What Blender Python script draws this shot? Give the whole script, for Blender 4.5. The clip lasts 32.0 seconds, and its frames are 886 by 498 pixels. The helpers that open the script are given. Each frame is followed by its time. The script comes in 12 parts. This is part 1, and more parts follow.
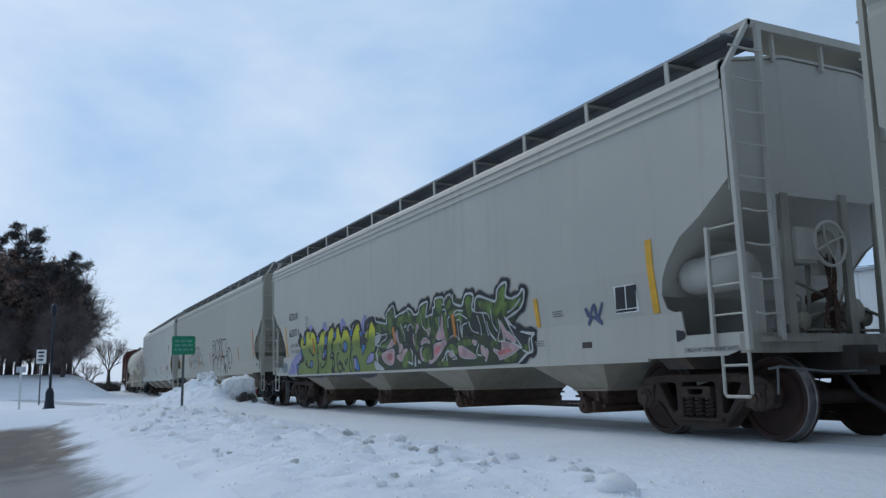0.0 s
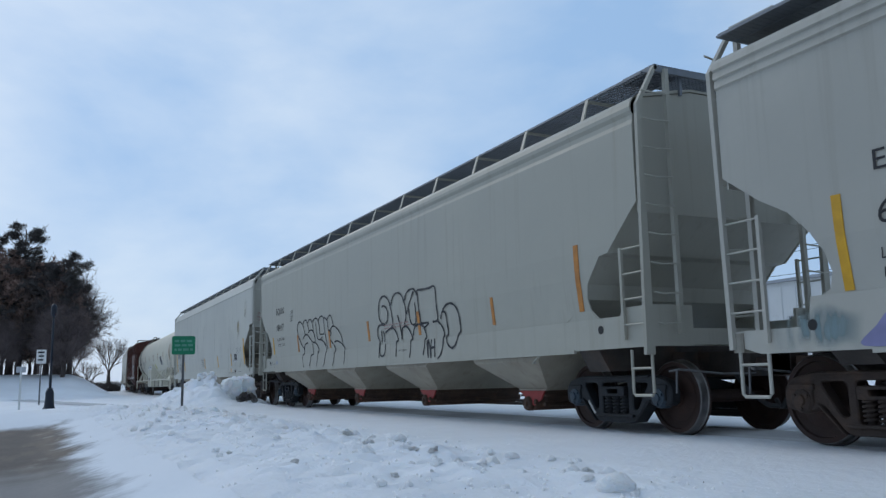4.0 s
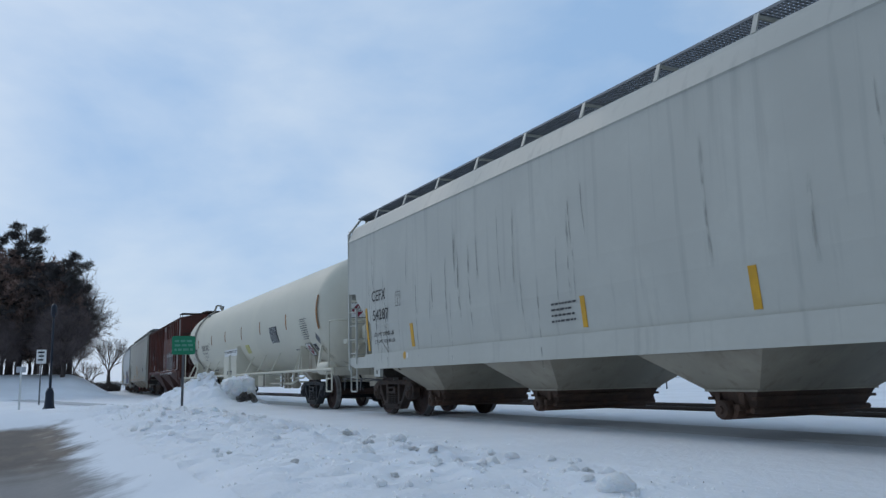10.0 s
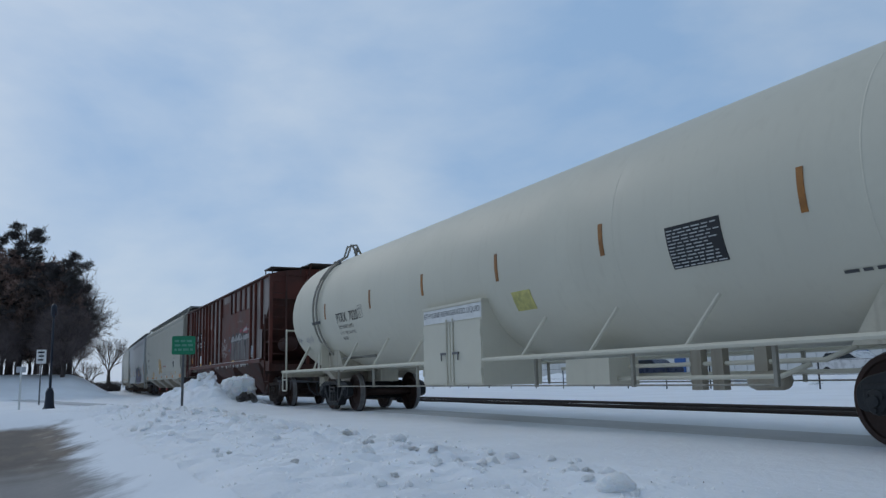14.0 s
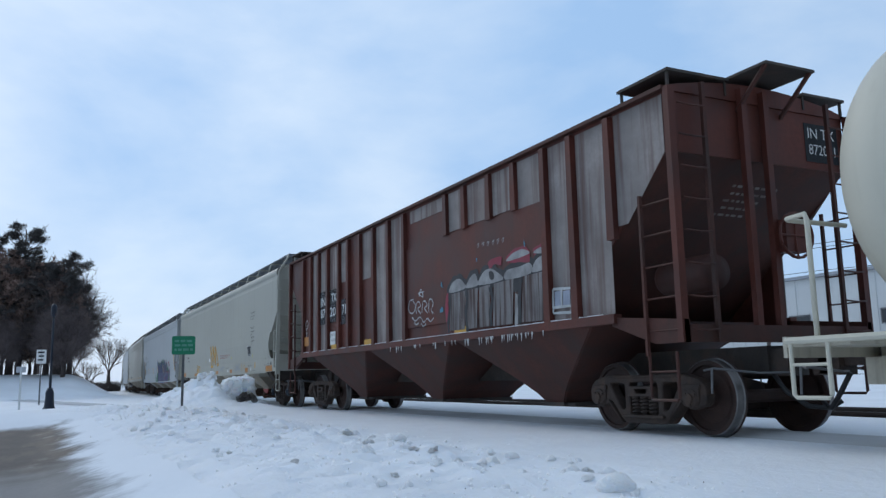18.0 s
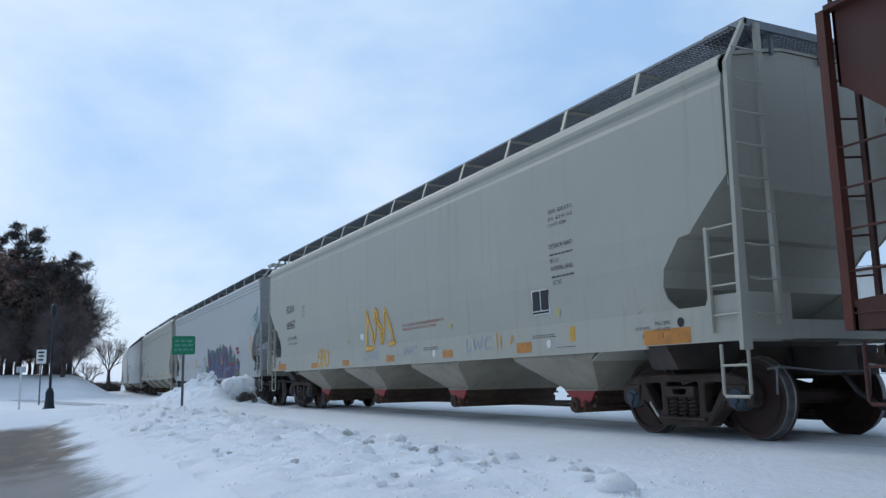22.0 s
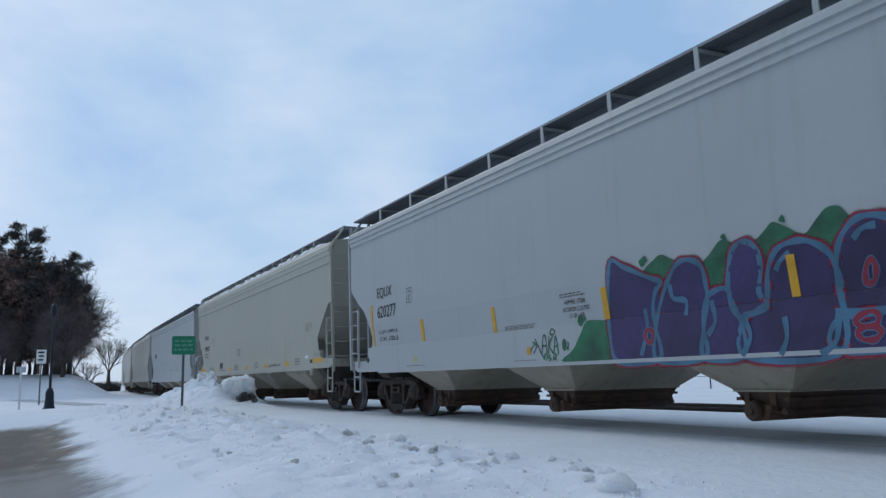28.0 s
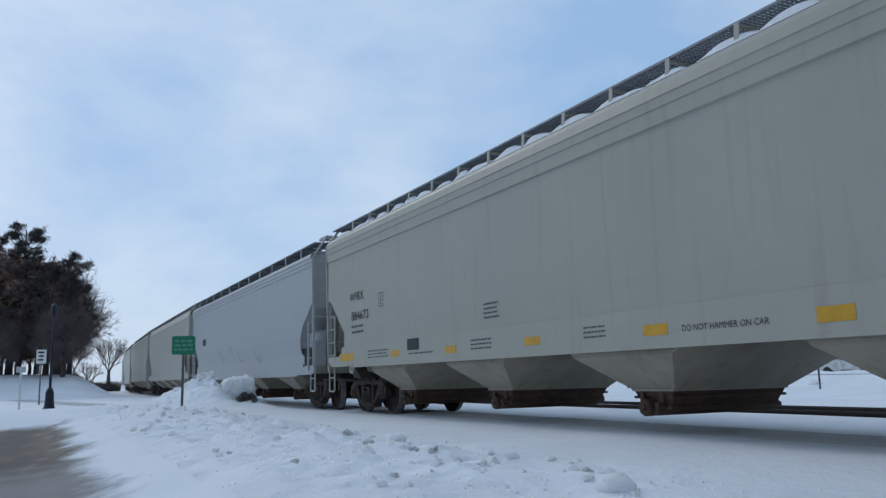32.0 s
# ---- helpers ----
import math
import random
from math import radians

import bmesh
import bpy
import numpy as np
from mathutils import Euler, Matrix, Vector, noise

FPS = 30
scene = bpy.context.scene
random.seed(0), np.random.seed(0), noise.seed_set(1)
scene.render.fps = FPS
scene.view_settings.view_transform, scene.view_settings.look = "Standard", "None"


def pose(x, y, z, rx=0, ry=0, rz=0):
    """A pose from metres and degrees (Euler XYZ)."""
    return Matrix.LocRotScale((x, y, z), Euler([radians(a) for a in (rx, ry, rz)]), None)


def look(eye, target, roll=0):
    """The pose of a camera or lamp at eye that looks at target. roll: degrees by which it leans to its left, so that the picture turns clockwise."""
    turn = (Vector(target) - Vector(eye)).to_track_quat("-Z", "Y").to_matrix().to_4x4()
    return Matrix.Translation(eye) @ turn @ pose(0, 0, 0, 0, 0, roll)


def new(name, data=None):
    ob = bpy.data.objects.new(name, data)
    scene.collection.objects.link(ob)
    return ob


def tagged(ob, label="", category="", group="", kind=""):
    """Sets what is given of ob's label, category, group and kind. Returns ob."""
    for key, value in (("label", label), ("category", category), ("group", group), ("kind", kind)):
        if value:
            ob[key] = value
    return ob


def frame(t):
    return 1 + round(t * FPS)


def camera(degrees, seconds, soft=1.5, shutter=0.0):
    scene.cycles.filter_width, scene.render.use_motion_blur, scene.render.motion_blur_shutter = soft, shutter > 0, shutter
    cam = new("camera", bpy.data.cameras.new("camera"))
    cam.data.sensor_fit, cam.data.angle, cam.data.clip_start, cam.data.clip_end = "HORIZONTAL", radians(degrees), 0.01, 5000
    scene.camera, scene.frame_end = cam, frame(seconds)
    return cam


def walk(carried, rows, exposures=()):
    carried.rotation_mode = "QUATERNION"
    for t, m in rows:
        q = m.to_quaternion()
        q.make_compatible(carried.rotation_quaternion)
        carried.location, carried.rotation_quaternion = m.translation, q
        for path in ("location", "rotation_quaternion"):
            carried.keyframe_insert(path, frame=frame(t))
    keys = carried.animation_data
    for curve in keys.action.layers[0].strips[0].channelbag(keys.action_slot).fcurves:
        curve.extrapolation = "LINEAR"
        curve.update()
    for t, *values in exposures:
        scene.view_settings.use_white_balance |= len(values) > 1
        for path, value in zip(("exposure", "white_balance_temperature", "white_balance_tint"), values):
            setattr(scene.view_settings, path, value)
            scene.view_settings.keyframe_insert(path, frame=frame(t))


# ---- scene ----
# Still camera beside a straight line that curves away behind the trees; rail tops are at z = 0.
EYE = (0.0, 0.0, 0.7506)
AIM = (-8.8444, 4.3984, 2.3096)
# the automatic exposure darkens for the white tank and brightens for the brown car
EXPOSURES = [(0.0, 0.06), (3.0, 0.05), (6.0, 0.0), (7.0, -0.04), (9.0, -0.02), (12.3, -0.23), (14.8, -0.27), (17.0, -0.06), (18.0, 0.20), (19.0, 0.28), (22.0, 0.24), (23.0, 0.06), (25.0, -0.03), (29.0, 0.03), (32.0, -0.01)]
cam = camera(56.70, 32.0, soft=1.4)
walk(cam, [(0.0, look(EYE, AIM, -1.216)), (32.0, look(EYE, AIM, -1.216))],
     exposures=EXPOSURES)

TRACK_Y = 8.127          # centre of the near track
CURVE_X, CURVE_R = -28.0, 1000.0
SIDE_Y = 1.60            # half width of a car


SPEED = (4.622, 4.620, 4.611, 4.567, 4.565, 4.538, 4.540, 4.610, 4.546)   # metres a second, every 4 s


def distance(t):
    """Metres that the train has gone since the start."""
    s = 0.0
    for v, w in zip(SPEED, SPEED[1:]):
        u = min(max(t, 0.0), 4.0)
        s += v * u + (w - v) * u * u / 8
        t -= 4.0
    return s


def on_track(s, y=TRACK_Y):
    """Place and heading of the line at the straight-line coordinate s."""
    if s > CURVE_X:
        return (s, y, 0.0)
    a = (CURVE_X - s) / CURVE_R
    return (CURVE_X - (CURVE_R - (y - TRACK_Y)) * math.sin(a),
            TRACK_Y + CURVE_R - (CURVE_R - (y - TRACK_Y)) * math.cos(a), -math.degrees(a))


# ---- world and light: overcast winter sky with thin blue openings ----
SUN_EL, SUN_AZ = radians(34), radians(257)
world = bpy.data.worlds.new("overcast_sky")
scene.world = world
world.use_nodes = True
wn, wl = world.node_tree.nodes, world.node_tree.links
wn.clear()
w_out = wn.new("ShaderNodeOutputWorld")
w_sky = wn.new("ShaderNodeTexSky")
w_sky.sky_type = "NISHITA"
w_sky.sun_disc = False
w_sky.sun_elevation, w_sky.sun_rotation = SUN_EL, SUN_AZ
w_bg = wn.new("ShaderNodeBackground")
w_bg.inputs["Strength"].default_value = 0.10
w_cl = wn.new("ShaderNodeBackground")
w_cl.inputs["Strength"].default_value = 1.0
w_mix = wn.new("ShaderNodeMixShader")
w_tc = wn.new("ShaderNodeTexCoord")
w_map = wn.new("ShaderNodeMapping")
w_map.inputs["Scale"].default_value = (1.0, 1.0, 2.2)
w_n1 = wn.new("ShaderNodeTexNoise")
w_n1.inputs["Scale"].default_value = 2.6
w_n1.inputs["Detail"].default_value = 7.0
w_n1.inputs["Roughness"].default_value = 0.55
w_n1.inputs["Distortion"].default_value = 0.35
w_n2 = wn.new("ShaderNodeTexNoise")
w_n2.inputs["Scale"].default_value = 7.5
w_n2.inputs["Detail"].default_value = 6.0
w_ramp = wn.new("ShaderNodeValToRGB")
w_ramp.color_ramp.elements[0].position, w_ramp.color_ramp.elements[0].color = 0.30, (0.345, 0.55, 0.855, 1)
w_ramp.color_ramp.elements[1].position, w_ramp.color_ramp.elements[1].color = 0.66, (0.635, 0.775, 0.955, 1)
w_add = wn.new("ShaderNodeMix")
w_add.data_type = "FLOAT"
w_add.inputs["Factor"].default_value = 0.30
wl.new(w_tc.outputs["Generated"], w_map.inputs["Vector"])
wl.new(w_map.outputs["Vector"], w_n1.inputs["Vector"])
wl.new(w_map.outputs["Vector"], w_n2.inputs["Vector"])
wl.new(w_n1.outputs["Fac"], w_add.inputs[2])
wl.new(w_n2.outputs["Fac"], w_add.inputs[3])
# thin places in the cloud where blue shows, and thicker white banks
w_warp = wn.new("ShaderNodeMix")
w_warp.data_type = "VECTOR"
w_warp.inputs["Factor"].default_value = 0.16
wl.new(w_tc.outputs["Generated"], w_warp.inputs[4])
wl.new(w_n1.outputs["Color"], w_warp.inputs[5])
w_sum = w_add.outputs[0]
for way, inner, outer, amount in (((-0.775, 0.514, 0.367), 0.990, 0.945, -0.07), ((-0.978, 0.166, 0.123), 0.997, 0.955, -0.08), ((-0.62, 0.71, 0.34), 0.990, 0.90, -0.10),
                                  ((-0.95, 0.10, 0.36), 0.99, 0.90, 0.02), ((-0.84, 0.48, 0.25), 0.997, 0.975, 0.05), ((-0.868, 0.337, 0.366), 0.993, 0.965, 0.02)):
    w_d = wn.new("ShaderNodeVectorMath")
    w_d.operation = "DOT_PRODUCT"
    v = Vector((way[0] * 0.84 + 0.08, way[1] * 0.84 + 0.08, way[2] * 0.84 + 0.08)).normalized()
    w_nrm = wn.new("ShaderNodeVectorMath")
    w_nrm.operation = "NORMALIZE"
    wl.new(w_warp.outputs[1], w_nrm.inputs[0])
    wl.new(w_nrm.outputs["Vector"], w_d.inputs[0])
    w_d.inputs[1].default_value = v
    w_r = wn.new("ShaderNodeMapRange")
    w_r.interpolation_type = "SMOOTHSTEP"
    w_r.inputs["From Min"].default_value, w_r.inputs["From Max"].default_value = outer, inner
    w_r.inputs["To Min"].default_value, w_r.inputs["To Max"].default_value = 0.0, amount
    wl.new(w_d.outputs["Value"], w_r.inputs["Value"])
    w_a = wn.new("ShaderNodeMath")
    wl.new(w_sum, w_a.inputs[0])
    wl.new(w_r.outputs["Result"], w_a.inputs[1])
    w_sum = w_a.outputs[0]
wl.new(w_sum, w_ramp.inputs["Fac"])
wl.new(w_sky.outputs["Color"], w_bg.inputs["Color"])
# the cloud sheet is brighter towards the hidden sun
w_dot = wn.new("ShaderNodeVectorMath")
w_dot.operation = "DOT_PRODUCT"
w_dot.inputs[1].default_value = (-0.90, 0.16, 0.40)
w_glow = wn.new("ShaderNodeMapRange")
w_glow.inputs["From Min"].default_value, w_glow.inputs["From Max"].default_value = -0.60, 1.0
w_glow.inputs["To Min"].default_value, w_glow.inputs["To Max"].default_value = 0.58, 0.94
w_mul = wn.new("ShaderNodeVectorMath")
w_mul.operation = "SCALE"
wl.new(w_tc.outputs["Generated"], w_dot.inputs[0])
wl.new(w_dot.outputs["Value"], w_glow.inputs["Value"])
wl.new(w_ramp.outputs["Color"], w_mul.inputs[0])
wl.new(w_glow.outputs["Result"], w_mul.inputs["Scale"])
wl.new(w_mul.outputs["Vector"], w_cl.inputs["Color"])
w_mix.inputs["Fac"].default_value = 0.90
wl.new(w_bg.outputs[0], w_mix.inputs[1])
wl.new(w_cl.outputs[0], w_mix.inputs[2])
wl.new(w_mix.outputs[0], w_out.inputs["Surface"])

sun = new("sun", bpy.data.lights.new("sun", "SUN"))
sun.data.energy, sun.data.angle, sun.data.color = 0.5, radians(20), (1.0, 0.95, 0.88)
sun.matrix_world = look((-60, -14, 42), (0, 0, 0))
scene.view_settings.exposure = 0.0


# ---- materials ----
def mat(name, color, rough=0.6, metal=0.0, var=0.12, scale=3.0, bump=0.0, bscale=40.0, streak=0.0, spec=0.4, dirt=(0.10, 0.08, 0.06), dirt_amt=0.0, stretch=(1, 1, 1), run=7.0, run_at=(0.56, 0.74)):
    """Painted, grained or dirty surface: two scales of colour change, optional run-down streaks, fine relief."""
    m = bpy.data.materials.new(name)
    m.use_nodes = True
    n, l = m.node_tree.nodes, m.node_tree.links
    b = n["Principled BSDF"]
    b.inputs["Roughness"].default_value = rough
    b.inputs["Metallic"].default_value = metal
    b.inputs["Specular IOR Level"].default_value = spec
    tc = n.new("ShaderNodeTexCoord")
    mp = n.new("ShaderNodeMapping")
    mp.inputs["Scale"].default_value = stretch
    l.new(tc.outputs["Object"], mp.inputs["Vector"])

    def noise_tex(s, detail=5.0, vec=mp):
        t = n.new("ShaderNodeTexNoise")
        t.inputs["Scale"].default_value = s
        t.inputs["Detail"].default_value = detail
        l.new(vec.outputs["Vector"], t.inputs["Vector"])
        return t

    def ramp(src, a, b2, lo, hi):
        r = n.new("ShaderNodeMapRange")
        r.inputs["From Min"].default_value, r.inputs["From Max"].default_value = a, b2
        r.inputs["To Min"].default_value, r.inputs["To Max"].default_value = lo, hi
        l.new(src, r.inputs["Value"])
        return r.outputs["Result"]

    def mix(fac, ca, cb):
        x = n.new("ShaderNodeMix")
        x.data_type = "RGBA"
        l.new(fac, x.inputs["Factor"])
        for sock, c in ((x.inputs[6], ca), (x.inputs[7], cb)):
            if isinstance(c, tuple):
                sock.default_value = (*c, 1)
            else:
                l.new(c, sock)
        return x.outputs[2]

    lo = tuple(c * (1 - var) for c in color)
    hi = tuple(min(1, c * (1 + var)) for c in color)
    big = noise_tex(scale)
    col = mix(ramp(big.outputs["Fac"], 0.35, 0.65, 0, 1), lo, hi)
    fine = noise_tex(scale * 14)
    col = mix(ramp(fine.outputs["Fac"], 0.4, 0.75, 0, 0.5), col, tuple(c * (1 - 0.6 * var) for c in color))
    if dirt_amt:
        d = noise_tex(scale * 0.8, 8.0)
        col = mix(ramp(d.outputs["Fac"], 0.52, 0.75, 0, dirt_amt), col, dirt)
    if streak:
        ms = n.new("ShaderNodeMapping")
        ms.inputs["Scale"].default_value = (run, run, run * 0.05)
        l.new(tc.outputs["Object"], ms.inputs["Vector"])
        s1 = noise_tex(1.0, 6.0, ms)
        col = mix(ramp(s1.outputs["Fac"], run_at[0], run_at[1], 0, streak), col, dirt)
    l.new(col, b.inputs["Base Color"])
    rr = ramp(big.outputs["Fac"], 0.3, 0.7, max(0.05, rough - 0.1), min(1, rough + 0.1))
    l.new(rr, b.inputs["Roughness"])
    if bump:
        bt = noise_tex(bscale, 4.0)
        bp = n.new("ShaderNodeBump")
        bp.inputs["Strength"].default_value = bump
        bp.inputs["Distance"].default_value = 0.02
        l.new(bt.outputs["Fac"], bp.inputs["Height"])
        l.new(bp.outputs["Normal"], b.inputs["Normal"])
    return m


def soft_snow(name, color, dirt_amt=0.0, lumps=0.5, body=0.45, depth=0.03):
    """Snow: scattering body, grain at two sizes, churned relief."""
    m = mat(name, color, 0.75, 0, 0.05, 0.5, 0.55, 16.0, spec=0.25, dirt=(0.30, 0.27, 0.24), dirt_amt=dirt_amt)
    n, l = m.node_tree.nodes, m.node_tree.links
    p = n["Principled BSDF"]
    p.inputs["Subsurface Weight"].default_value = body
    p.inputs["Subsurface Radius"].default_value = (0.9, 1.0, 1.1)
    p.inputs["Subsurface Scale"].default_value = depth
    tc = n.new("ShaderNodeTexCoord")
    v = n.new("ShaderNodeTexNoise")
    v.inputs["Scale"].default_value = 5.5
    v.inputs["Detail"].default_value = 6.0
    v.inputs["Roughness"].default_value = 0.65
    l.new(tc.outputs["Object"], v.inputs["Vector"])
    bp = n.new("ShaderNodeBump")
    bp.inputs["Strength"].default_value = lumps
    bp.inputs["Distance"].default_value = 0.09
    l.new(v.outputs["Fac"], bp.inputs["Height"])
    old = p.inputs["Normal"].links[0].from_node
    l.new(old.outputs["Normal"], bp.inputs["Normal"])
    l.new(bp.outputs["Normal"], p.inputs["Normal"])
    return m


def slush_road():
    """Wet asphalt with brown slush streaks, grey haze painted in nearer by, snow drifted over its edges."""
    m = mat("slush", (0.030, 0.028, 0.027), 0.45, 0, 0.3, 1.2, 0.5, 9.0)
    n, l = m.node_tree.nodes, m.node_tree.links
    p = n["Principled BSDF"]
    p.inputs["Specular IOR Level"].default_value = 0.12
    col = p.inputs["Base Color"].links[0].from_socket
    tc = n.new("ShaderNodeTexCoord")
    xyz = n.new("ShaderNodeSeparateXYZ")
    l.new(tc.outputs["Object"], xyz.inputs["Vector"])

    def field(scale, stretch, seed, detail=6.0):
        mp = n.new("ShaderNodeMapping")
        mp.inputs["Scale"].default_value = stretch
        mp.inputs["Location"].default_value = (seed, 0, 0)
        t = n.new("ShaderNodeTexNoise")
        t.inputs["Scale"].default_value = scale
        t.inputs["Detail"].default_value = detail
        l.new(tc.outputs["Object"], mp.inputs["Vector"])
        l.new(mp.outputs["Vector"], t.inputs["Vector"])
        return t.outputs["Fac"]

    def calc(op, u, w):
        c = n.new("ShaderNodeMath")
        c.operation = op
        for sock, val in zip(c.inputs, (u, w)):
            if isinstance(val, float):
                sock.default_value = val
            else:
                l.new(val, sock)
        return c.outputs[0]

    def span(src, lo, hi, top=1.0):
        r = n.new("ShaderNodeMapRange")
        r.interpolation_type = "SMOOTHSTEP"
        r.inputs["From Min"].default_value, r.inputs["From Max"].default_value = lo, hi
        r.inputs["To Max"].default_value = top
        l.new(src, r.inputs["Value"])
        return r.outputs["Result"]

    def over(fac, under, colour):
        x = n.new("ShaderNodeMix")
        x.data_type = "RGBA"
        l.new(fac, x.inputs["Factor"])
        l.new(under, x.inputs[6])
        x.inputs[7].default_value = (*colour, 1)
        return x.outputs[2]

    streaks = field(1.0, (0.45, 2.6, 1.0), 3.0)
    col = over(span(streaks, 0.47, 0.62, 0.75), col, (0.085, 0.068, 0.056))
    col = over(span(field(1.1, (0.9, 1.6, 1.0), 11.0), 0.60, 0.70, 0.5), col, (0.24, 0.235, 0.23))
    # grey haze painted over the nearer road
    near = calc("ADD", xyz.outputs["X"], calc("MULTIPLY", field(0.9, (1, 1, 1), 7.0), 5.0))
    col = over(span(near, -10.6, -7.2, 0.75), col, (0.20, 0.207, 0.215))
    edge = calc("ADD", calc("ADD", xyz.outputs["Y"], calc("MULTIPLY", field(0.8, (1, 1, 1), 5.0, 3.0), 0.9)), calc("MULTIPLY", field(7.0, (1, 1, 1), 9.0, 4.0), 0.35))
    far = calc("SUBTRACT", calc("MULTIPLY", xyz.outputs["X"], -1.0), calc("MULTIPLY", field(1.3, (1, 1, 1), 2.0), 1.5))
    cover = calc("MAXIMUM", span(edge, 1.02, 1.52), span(far, 21.0, 21.8))
    col = over(cover, col, (0.83, 0.85, 0.88))
    l.new(col, p.inputs["Base Color"])
    l.new(span(cover, -1.6, 1.0, 0.85), p.inputs["Roughness"])
    return m


